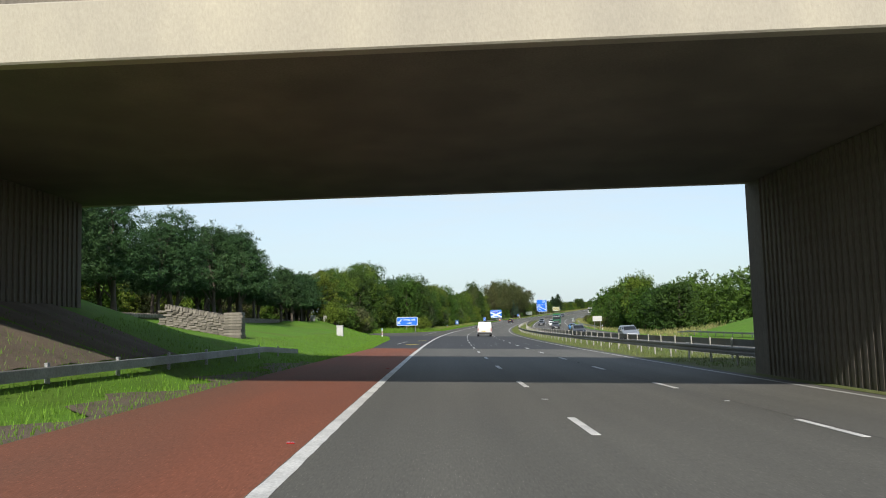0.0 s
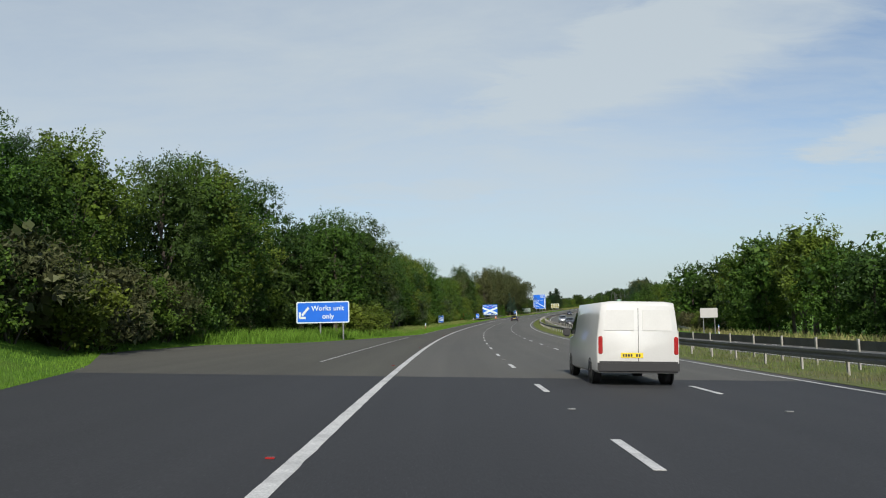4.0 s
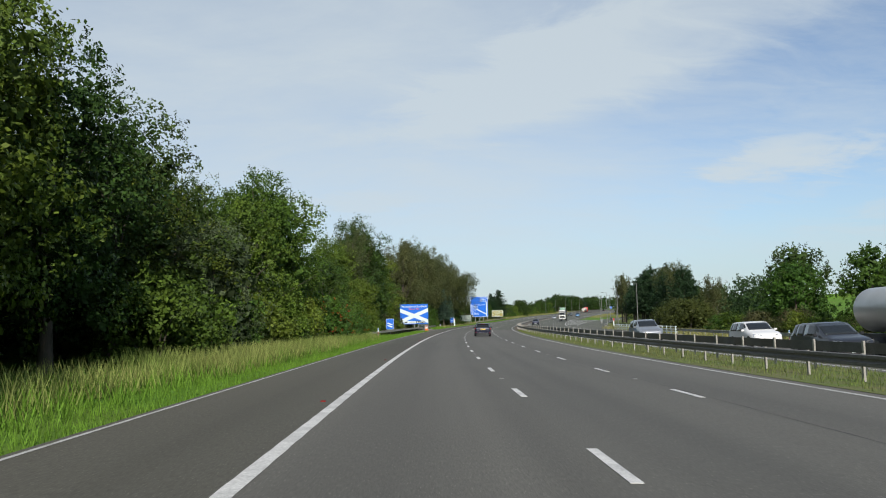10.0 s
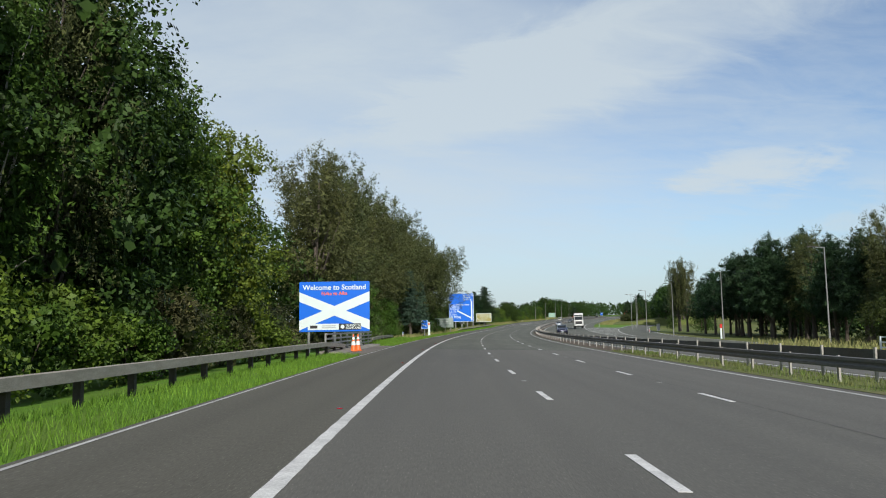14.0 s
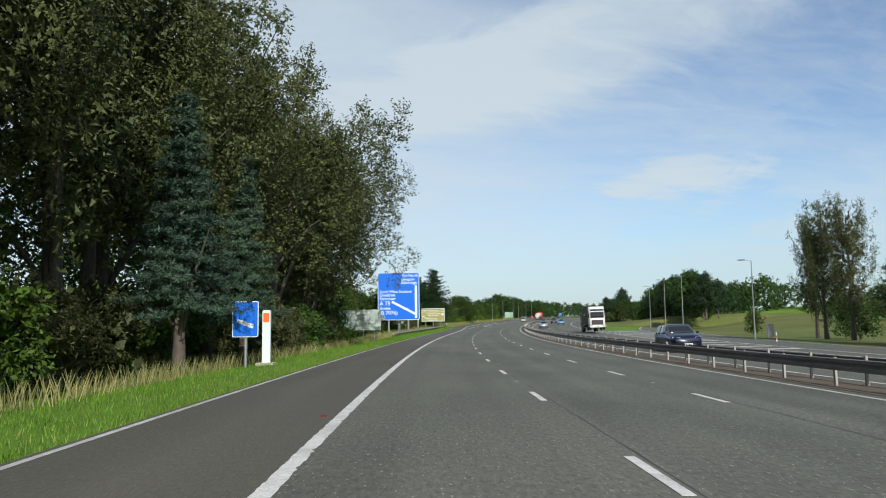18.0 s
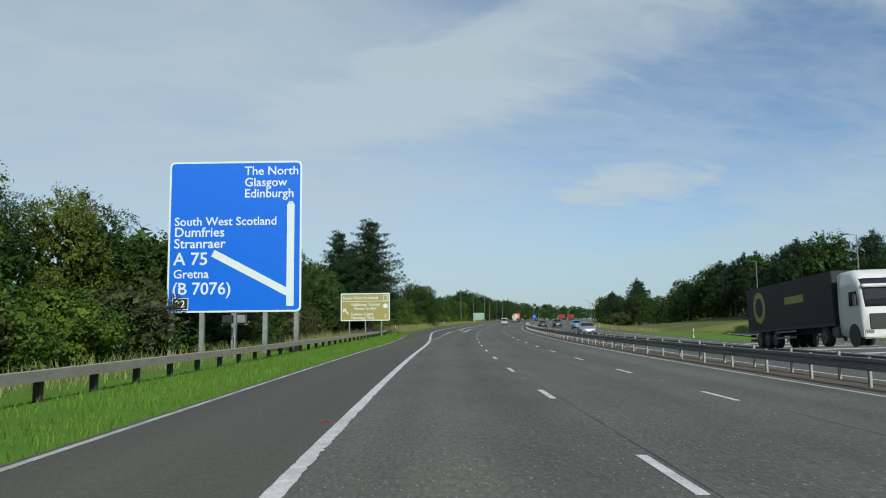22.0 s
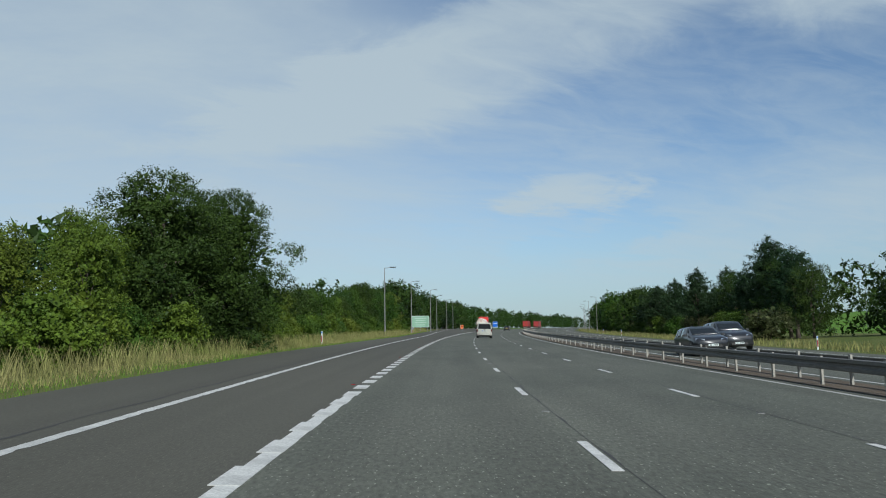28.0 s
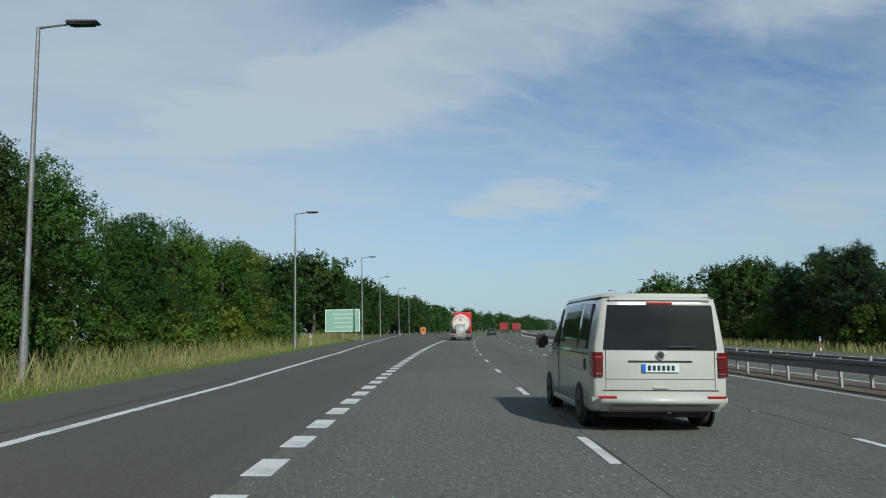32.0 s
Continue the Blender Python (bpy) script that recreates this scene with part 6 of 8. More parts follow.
def parapet(s0, s1, dfun, n_rails, label, height=1.05, m_=M_GALV, gap=2.6):
    t = thing("bridge_parapet", label, "parapet")
    v, f = sweep([(-0.45, -0.7), (0.75, -0.7), (0.75, 0.03), (0.62, 0.12), (-0.45, 0.12)], s0, s1, dfun, lambda s: 0 * s, 2.0)
    raw("kerb_beam", v, f, M_KERB, t)["label"] = "concrete edge beam"
    for k_ in range(n_rails):
        z = 0.12 + (k_ + 1) * (height - 0.12) / n_rails
        v, f = sweep([(-0.035, z - 0.09), (0.035, z - 0.09), (0.035, z), (-0.035, z)], s0, s1, dfun, lambda s: 0 * s, 2.0)
        raw("rail", v, f, m_, t)
    for s in np.arange(s0 + 0.2, s1, gap):
        bm = box(0.09, 0.14, height - 0.1, 0, 0, (height + 0.1) / 2, 0.01)
        ob = part("post", bm, m_, t)
        ob.matrix_basis = stand(s, float(dfun(np.array(s))) - 0.08, 0.0, tilt=False)


parapet(361, 380.5, near((0, -4.75), (999, -4.75)), 4, "grey metal bridge parapet with four rails on a concrete edge beam")
parapet(330, 372, near((330, 29.8), (372, 28.8)), 3, "white metal bridge parapet beyond the opposite carriageway", 1.1, M_WHITE, 2.2)

# ---- drystone wall on the bank ----
def stone_wall(p0, p1, hgt, thick, n_, label):
    t = thing("drystone_wall", label, "wall")
    a_, b_ = np.array(p0, float), np.array(p1, float)
    L_ = np.linalg.norm(b_ - a_); u = (b_ - a_) / L_
    meshes = []
    for k_ in range(5):
        bm = box(1, 1, 1, 0, 0, 0, 0.12)
        for v in bm.verts:
            v.co += Vector(rng.normal(scale=0.03, size=3).tolist())
        meshes.append(mesh_of(bm, M_STONE))
    rot = Matrix.Rotation(math.atan2(u[1], u[0]), 4, "Z")
    part("core", box(L_, thick * 0.8, hgt * 0.94, 0, 0, 0), M_STONE, t, m=Matrix.Translation(Vector(((a_ + b_) / 2 + np.array([0, 0, hgt / 2])).tolist())) @ rot)
    rows = int(hgt / 0.13)
    z = 0.0
    cnt = 0
    for r_ in range(rows):
        x = 0.1 * rng.random()
        hh = hgt / rows
        while x < L_ and cnt < n_:
            w = 0.22 + 0.35 * rng.random()
            c_ = a_ + u * (x + w / 2) + np.array([0, 0, z + hh / 2])
            ob = part("stone", meshes[rng.integers(5)], None, t)
            ob.matrix_basis = Matrix.Translation(Vector(c_.tolist())) @ rot @ Matrix.Diagonal((w * 0.96, thick * (0.95 + 0.12 * rng.random()), hh * 0.92, 1))
            x += w
            cnt += 1
        z += hh
    x = 0
    while x < L_:
        w = 0.12 + 0.1 * rng.random()
        c_ = a_ + u * (x + w / 2) + np.array([0, 0, hgt + 0.1])
        ob = part("coping_stone", meshes[rng.integers(5)], None, t)
        ob.matrix_basis = Matrix.Translation(Vector(c_.tolist())) @ rot @ Matrix.Rotation(rng.normal() * 0.2, 4, "Y") @ Matrix.Diagonal((w, thick * 0.9, 0.28, 1))
        x += w


w0, w1 = at(44, -9.6, 0.5), at(44, -13.4, 1.15)
stone_wall(w0, w1, 1.2, 0.55, 260, "low drystone wall of brown-grey stones ending in a square pier on the bank")
t = thing("wall_pier", "square drystone pier ending the wall on the bank", "wall pier")
for k_ in range(11):
    bm = box(0.95 + 0.06 * rng.random(), 0.95, 0.15, 0, 0, 0, 0.03)
    part("stone_course", bm, M_STONE, t, m=Matrix.Translation(Vector(at(44.0, -9.75, 0.45 + 0.08 + 0.155 * k_).tolist())) @ Matrix.Rotation(0.05 * rng.normal(), 4, "Z"))
stone_wall(at(44, -16.0, 1.6), at(110, -20.5, 1.6), 0.28, 0.5, 0, "long low drystone wall along the top of the grassy bank")
# ---- vehicles ----
def loft(stations, cut=None):
    """A car shell through stations (y, half widths at sill, waist and roof, heights of sill, waist and roof)."""
    bm = bmesh.new()
    rings = []
    for (y, ws, wb, wr, zs, zb, zt) in stations:
        zm = zs + (zb - zs) * 0.55
        wm = max(ws, wb) * 1.0
        half = [(ws * 0.93, zs), (ws, zs + 0.06), (wm, zm), (wb, zb), (wb - (wb - wr) * 0.55, zb + (zt - zb) * 0.6), (wr, zt - 0.02 * (zt > zb + 0.2)), (wr * 0.72, zt + 0.012)]
        ring = [(-x, z) for x, z in half] + [(x, z) for x, z in half[::-1]]
        rings.append([bm.verts.new((x, y, z)) for x, z in ring])
    n = len(rings[0])
    for r0, r1 in zip(rings, rings[1:]):
        for k_ in range(n - 1):
            bm.faces.new((r0[k_], r0[k_ + 1], r1[k_ + 1], r1[k_]))
        bm.faces.new((r0[n - 1], r0[0], r1[0], r1[n - 1]))
    bm.faces.new(rings[0][::-1]); bm.faces.new(rings[-1])
    bmesh.ops.recalc_face_normals(bm, faces=bm.faces[:])
    return bm


def ring_of(station):
    y, ws, wb, wr, zs, zb, zt = station
    zm, wm = zs + (zb - zs) * 0.55, max(ws, wb)
    half = [(ws * 0.93, zs), (ws, zs + 0.06), (wm, zm), (wb, zb), (wb - (wb - wr) * 0.55, zb + (zt - zb) * 0.6), (wr, zt - 0.02 * (zt > zb + 0.2)), (wr * 0.72, zt + 0.012)]
    return [(-x, y, z) for x, z in half] + [(x, y, z) for x, z in half[::-1]]


def pane(stations, u0, u1, v0, v1, out=0.012, nu=5, nv=5, cut=0.0):
    """A pane that follows the shell between stations u0..u1 and ring places v0..v1, standing proud of it; cut slants its upper front corner."""
    rings = [[Vector(p) for p in ring_of(s_)] for s_ in stations]

    def at_uv(u, v):
        i_, j_ = min(int(u), len(rings) - 2), min(int(v), 12)
        a_, b_ = rings[i_][j_].lerp(rings[i_][j_ + 1], v - j_), rings[i_ + 1][j_].lerp(rings[i_ + 1][j_ + 1], v - j_)
        return a_.lerp(b_, u - i_)
    us = sorted(set([u0 + (u1 - u0) * k_ / nu for k_ in range(nu + 1)] + [float(k_) for k_ in range(int(u0) + 1, int(math.ceil(u1)))]))
    vs = sorted(set([v0 + (v1 - v0) * k_ / nv for k_ in range(nv + 1)] + [float(k_) for k_ in range(int(v0) + 1, int(math.ceil(v1)))]))
    e = 0.02
    top, low = [], []
    bm = bmesh.new()
    for u in us:
        r_, r2 = [], []
        for v in vs:
            p = at_uv(u, v)
            du, dv = at_uv(min(u + e, len(rings) - 1.001), v) - at_uv(max(u - e, 0), v), at_uv(u, min(v + e, 12.99)) - at_uv(u, max(v - e, 0))
            n_ = dv.cross(du)
            n_ = n_.normalized() if n_.length > 1e-9 else Vector((0, 0, 1))
            if n_.dot(p - Vector((0, p.y, 0.7))) < 0 and abs(n_.y) < 0.9:
                n_ = -n_
            r_.append(bm.verts.new(p + n_ * out)); r2.append(bm.verts.new(p - n_ * 0.02))
        top.append(r_); low.append(r2)
    for i_ in range(len(us) - 1):
        for j_ in range(len(vs) - 1):
            bm.faces.new((top[i_][j_], top[i_ + 1][j_], top[i_ + 1][j_ + 1], top[i_][j_ + 1]))
    rim = [(i_, 0) for i_ in range(len(us))] + [(len(us) - 1, j_) for j_ in range(1, len(vs))] + [(i_, len(vs) - 1) for i_ in range(len(us) - 2, -1, -1)] + [(0, j_) for j_ in range(len(vs) - 2, 0, -1)]
    for (a_, b_), (c_, d_) in zip(rim, rim[1:] + rim[:1]):
        bm.faces.new((top[a_][b_], low[a_][b_], low[c_][d_], top[c_][d_]))
    bmesh.ops.recalc_face_normals(bm, faces=bm.faces[:])
    return bm


def sheet(corners, out, t=0.012, n=3):
    """A thin curved pane on four corners (in order), pushed out by a vector."""
    a_, b_, c_, d_ = (Vector(v) for v in corners)
    o = Vector(out)
    bm = bmesh.new()
    g = [[bm.verts.new((a_.lerp(b_, i_ / n)).lerp(d_.lerp(c_, i_ / n), j_ / n) + o * t) for i_ in range(n + 1)] for j_ in range(n + 1)]
    g2 = [[bm.verts.new(v.co - o * (t + 0.02)) for v in row] for row in g]
    for j_ in range(n):
        for i_ in range(n):
            bm.faces.new((g[j_][i_], g[j_][i_ + 1], g[j_ + 1][i_ + 1], g[j_ + 1][i_]))
            bm.faces.new((g2[j_][i_], g2[j_ + 1][i_], g2[j_ + 1][i_ + 1], g2[j_][i_ + 1]))
    edge = [g[0][i_] for i_ in range(n + 1)] + [g[j_][n] for j_ in range(1, n + 1)] + [g[n][i_] for i_ in range(n - 1, -1, -1)] + [g[j_][0] for j_ in range(n - 1, 0, -1)]
    edge2 = [g2[0][i_] for i_ in range(n + 1)] + [g2[j_][n] for j_ in range(1, n + 1)] + [g2[n][i_] for i_ in range(n - 1, -1, -1)] + [g2[j_][0] for j_ in range(n - 1, 0, -1)]
    m_ = len(edge)
    for k_ in range(m_):
        bm.faces.new((edge[k_], edge2[k_], edge2[(k_ + 1) % m_], edge[(k_ + 1) % m_]))
    bmesh.ops.recalc_face_normals(bm, faces=bm.faces[:])
    return bm


def wheel(parent, x, y, r, w=0.21, alloy=None, side=1):
    bm = rod((-w / 2, 0, 0), (w / 2, 0, 0), r, seg=22)
    bmesh.ops.bevel(bm, geom=[e for e in bm.edges if e.calc_face_angle(0) > 1.0], offset=0.03, segments=2, affect="EDGES")
    wh = part("wheel", bm, M_RUBBER, parent, "", True, Matrix.Translation((x, y, r)))
    rim = rod((0, 0, 0), (0.012, 0, 0), r * 0.64, seg=18)
    rm = part("rim", rim, alloy or M_GALV_D, wh, "", False, Matrix.Translation((side * (w / 2 + 0.002), 0, 0)))
    part("hub", rod((-0.01, 0, 0), (0.03, 0, 0), r * 0.14, seg=10), M_BLACK, wh, "", False, Matrix.Translation((side * (w / 2 + 0.012), 0, 0)))
    return wh


def arch(parent, x, y, r, side):
    part("wheel_arch", rod((0, 0, 0), (0.03, 0, 0), r * 1.14, seg=22), M_BLACK, parent, "", False, Matrix.Translation((x - 0.012 * side, y, r * 1.02)))


def bars_plate(parent, x, y, z, material, back=True, w=0.52):
    """A number plate with plain bars where the characters stand."""
    sg = -1 if back else 1
    p = part("number_plate", box(w, 0.012, 0.115, x, y, z, 0.004), material, parent)
    for k_ in range(7):
        if k_ != 4:
            part("plate_bar", box(0.040, 0.004, 0.065, x - 0.20 + 0.062 * k_, y + sg * 0.009, z), M_BLACK, p)


M_SMOKED = plain("smoked_lamp_lens", (0.10, 0.10, 0.11), 0.15, coat=0.5)


def car(name, label, m, paint, L_=4.3, W=1.8, H=1.47, tail=0.10, rear_top=0.72, cab=0.30, plate=None, estate=False, roofrail=False, r=0.32, group="passing cars"):
    """A car with its tail at y = 0 and nose at y = L_. tail: how far forward the roof's rear edge lies."""
    t = thing(name, label, "car", m, group)
    w = W / 2
    hood = 0.66 * H
    st = [(0.00, w * 0.80, w * 0.84, w * 0.74, 0.36, 0.50 * H, 0.60 * H),
          (0.05, w * 0.95, w * 0.95, w * 0.82, 0.27, 0.60 * H, 0.665 * H),
          (tail * L_ * 0.55, w, w * 0.985, w * (0.76 if estate else 0.80), 0.22, 0.63 * H, 0.80 * H if estate else 0.78 * H),
          (tail * L_, w, w, w * (0.69 if estate else 0.76), 0.20, 0.63 * H, 0.965 * H),
          (tail * L_ + 0.35, w, w, w * 0.75, 0.19, 0.63 * H, 0.99 * H),
          (0.45 * L_, w, w, w * 0.76, 0.18, 0.62 * H, H),
          (0.56 * L_, w, w, w * 0.75, 0.18, 0.62 * H, 0.975 * H),
          (0.735 * L_, w, w * 0.99, w * 0.82, 0.19, 0.61 * H, 0.66 * H),
          (0.86 * L_, w * 0.99, w * 0.96, w * 0.80, 0.20, 0.57 * H, 0.60 * H),
          (0.96 * L_, w * 0.93, w * 0.90, w * 0.74, 0.24, 0.48 * H, 0.52 * H),
          (L_, w * 0.78, w * 0.78, w * 0.68, 0.30, 0.40 * H, 0.43 * H)]
    part("body", loft(st), paint, t, "", True)
    part("rear_window", pane(st, *((1.08, 2.93, 5.15, 7.85) if estate else (1.25, 2.9, 5.35, 7.65))), M_GLASS_D, t, "", True)
    part("windscreen", pane(st, 6.12, 6.93, 5.15, 7.85), M_GLASS_D, t, "", True)
    for sd_ in (-1, 1):
        for u0, u1 in ((3.15, 4.0), (4.05, 4.62), (4.68, 6.45)):
            part("side_window", pane(st, u0, u1, *((3.12, 4.80) if sd_ < 0 else (8.20, 9.88))), M_GLASS_D, t, "", True)
        for y in (0.185 * L_, 0.80 * L_):
            arch(t, sd_ * w, y, r, sd_)
            wheel(t, sd_ * (w - 0.09), y, r, side=sd_, alloy=M_GALV)
        if estate:
            part("tail_lamp", box(0.17, 0.30, 0.16, sd_ * w * 0.92, 0.13, 0.595 * H, 0.05), M_REDLENS, t)
            rl = part("reversing_lamp", box(0.36, 0.07, 0.10, sd_ * w * 0.62, 0.02, 0.605 * H, 0.035), M_SMOKED, t, "smoked clear lamp")
            part("lamp_strip", box(0.16, 0.012, 0.018, sd_ * w * 0.70, -0.02, 0.60 * H, 0.004), M_CHROME, rl)
            part("reflector", box(0.05, 0.05, 0.13, sd_ * w * 0.86, -0.02, 0.42, 0.01), M_REDLENS, t)
            part("boot_badge", box(0.18, 0.012, 0.03, sd_ * w * 0.60, -0.022, 0.485 * H), M_CHROME, t)
        else:
            part("tail_lamp", box(0.34, 0.14, 0.14, sd_ * w * 0.78, 0.075, 0.60 * H, 0.04), M_REDLENS, t)
        part("headlight", sheet([(sd_ * w * 0.92, 0.945 * L_, 0.44 * H), (sd_ * w * 0.45, 0.99 * L_, 0.42 * H), (sd_ * w * 0.45, 0.985 * L_, 0.49 * H), (sd_ * w * 0.92, 0.93 * L_, 0.53 * H)], (sd_ * 0.2, 1, 0.2), 0.03), M_CHROME, t)
        part("mirror", box(0.20, 0.12, 0.13, sd_ * (w + 0.10), 0.665 * L_, 0.68 * H, 0.03), paint, t)
        if roofrail:
            part("roof_rail", rod((sd_ * w * 0.70, tail * L_ + 0.2, H + 0.02), (sd_ * w * 0.70, 0.55 * L_, H + 0.01), 0.018), M_BLACK, t)
    if estate:
        part("spoiler", box(W * 0.70, 0.30, 0.045, 0, tail * L_ - 0.10, 0.965 * H, 0.015), paint, t)
        part("brake_lamp", box(0.42, 0.02, 0.03, 0, tail * L_ - 0.255, 0.955 * H), M_REDLENS, t)
        part("bumper_trim", box(W * 0.74, 0.03, 0.03, 0, -0.055, 0.385, 0.01), M_CHROME, t)
        part("plate_recess", box(0.62, 0.02, 0.17, 0, -0.004, 0.545 * H, 0.006), M_BLACK, t)
        part("aerial", box(0.05, 0.16, 0.07, 0, tail * L_ + 0.35, H + 0.02, 0.02), M_BLACK, t)
    part("rear_bumper", box(W * 0.90, 0.22, 0.26, 0, 0.06, 0.46, 0.09), paint, t)
    part("diffuser", box(W * 0.80, 0.18, 0.14, 0, 0.06, 0.29, 0.04), M_BLACK, t)
    part("rear_emblem", rod((0, -0.01, 0.60 * H), (0, 0.03, 0.60 * H), 0.05, seg=12), M_CHROME, t)
    part("grille", box(W * 0.52, 0.05, 0.16, 0, L_ - 0.005, 0.36, 0.02), M_BLACK, t)
    bars_plate(t, 0, -0.02, 0.545 * H, plate or M_PLATE)
    bars_plate(t, 0, L_ + 0.025, 0.40, M_WHITE, False)
    return t


def paint(name, c, metal=0.25):
    return mat(name, c, tuple(v * 0.92 for v in c), 0.8, 0.3, 0, 30, metal, coat=0.6, grainy=0.03)


P_NAVY = paint("dark_blue_car_paint", (0.008, 0.010, 0.030))
P_BLUE = paint("bright_blue_car_paint", (0.05, 0.24, 0.52))
P_BLUE2 = paint("mid_blue_car_paint", (0.08, 0.22, 0.40))
P_DARK = paint("charcoal_car_paint", (0.03, 0.032, 0.036))
P_SILVER = paint("silver_car_paint", (0.34, 0.36, 0.38), 0.6)
P_WHITE = paint("white_car_paint", (0.70, 0.70, 0.68), 0.0)
P_CAMPER = paint("light_grey_van_paint", (0.47, 0.48, 0.43), 0.0)
P_MAROON = paint("dark_red_car_paint", (0.06, 0.02, 0.03))

car("estate_car", "dark blue estate car with roof rails driving in the middle lane", stand(318.0, 5.60, 0.0), P_NAVY, 4.65, 1.79, 1.44, 0.135, estate=True, roofrail=True, plate=M_PLATE)
onc = lambda s, d, L_: stand(s + L_, d, 0.0, 180)
car("hatchback_car", "bright blue hatchback on the opposite carriageway", onc(192.9, 26.0, 4.2), P_BLUE, 4.2, 1.8, 1.47)
car("suv", "charcoal sport utility car on the opposite carriageway", onc(207, 22.6, 4.5), P_DARK, 4.5, 1.85, 1.68, 0.08, r=0.36)
car("hatchback_car", "white hatchback on the opposite carriageway", onc(248, 22.6, 4.2), P_WHITE, 4.2, 1.8, 1.48)
car("suv", "silver off-road car on the opposite carriageway", onc(294, 18.7, 4.6), P_SILVER, 4.6, 1.9, 1.82, 0.06, r=0.38)
car("suv", "white sport utility car on the opposite carriageway", onc(279.3, 22.4, 4.7), P_WHITE, 4.7, 1.9, 1.68, 0.08, r=0.36)
car("hatchback_car", "charcoal people carrier on the opposite carriageway", onc(262.0, 19.2, 4.5), P_DARK, 4.5, 1.83, 1.62)
car("suv", "dark blue sport utility car near the hatched markings", onc(459.5, 16.2, 4.5), P_NAVY, 4.5, 1.85, 1.66, 0.08, r=0.36)
car("hatchback_car", "silver-grey hatchback on the opposite carriageway", onc(593, 16.2, 4.3), P_SILVER, 4.3, 1.8, 1.5)
car("people_carrier", "mid blue people carrier on the opposite carriageway", onc(659.8, 21.6, 4.3), P_BLUE2, 4.3, 1.82, 1.64, 0.07)
car("suv", "black sport utility car on the opposite carriageway", onc(686, 19.0, 4.6), P_DARK, 4.6, 1.9, 1.8, 0.07, r=0.38)
car("hatchback_car", "dark grey hatchback on the opposite carriageway", onc(680.0, 15.6, 4.3), P_DARK, 4.3, 1.8, 1.46)
car("suv", "silver sport utility car on the opposite carriageway", onc(97.0, 23.4, 4.6), P_SILVER, 4.6, 1.88, 1.66, 0.08, r=0.36)
car("suv", "dark sport utility car on the opposite carriageway", onc(118, 20.0, 4.6), P_DARK, 4.6, 1.88, 1.7, 0.08, r=0.36)
car("hatchback_car", "black hatchback in the middle lane far ahead", stand(893.0, 5.6, 0), P_DARK, 4.3, 1.8, 1.46)


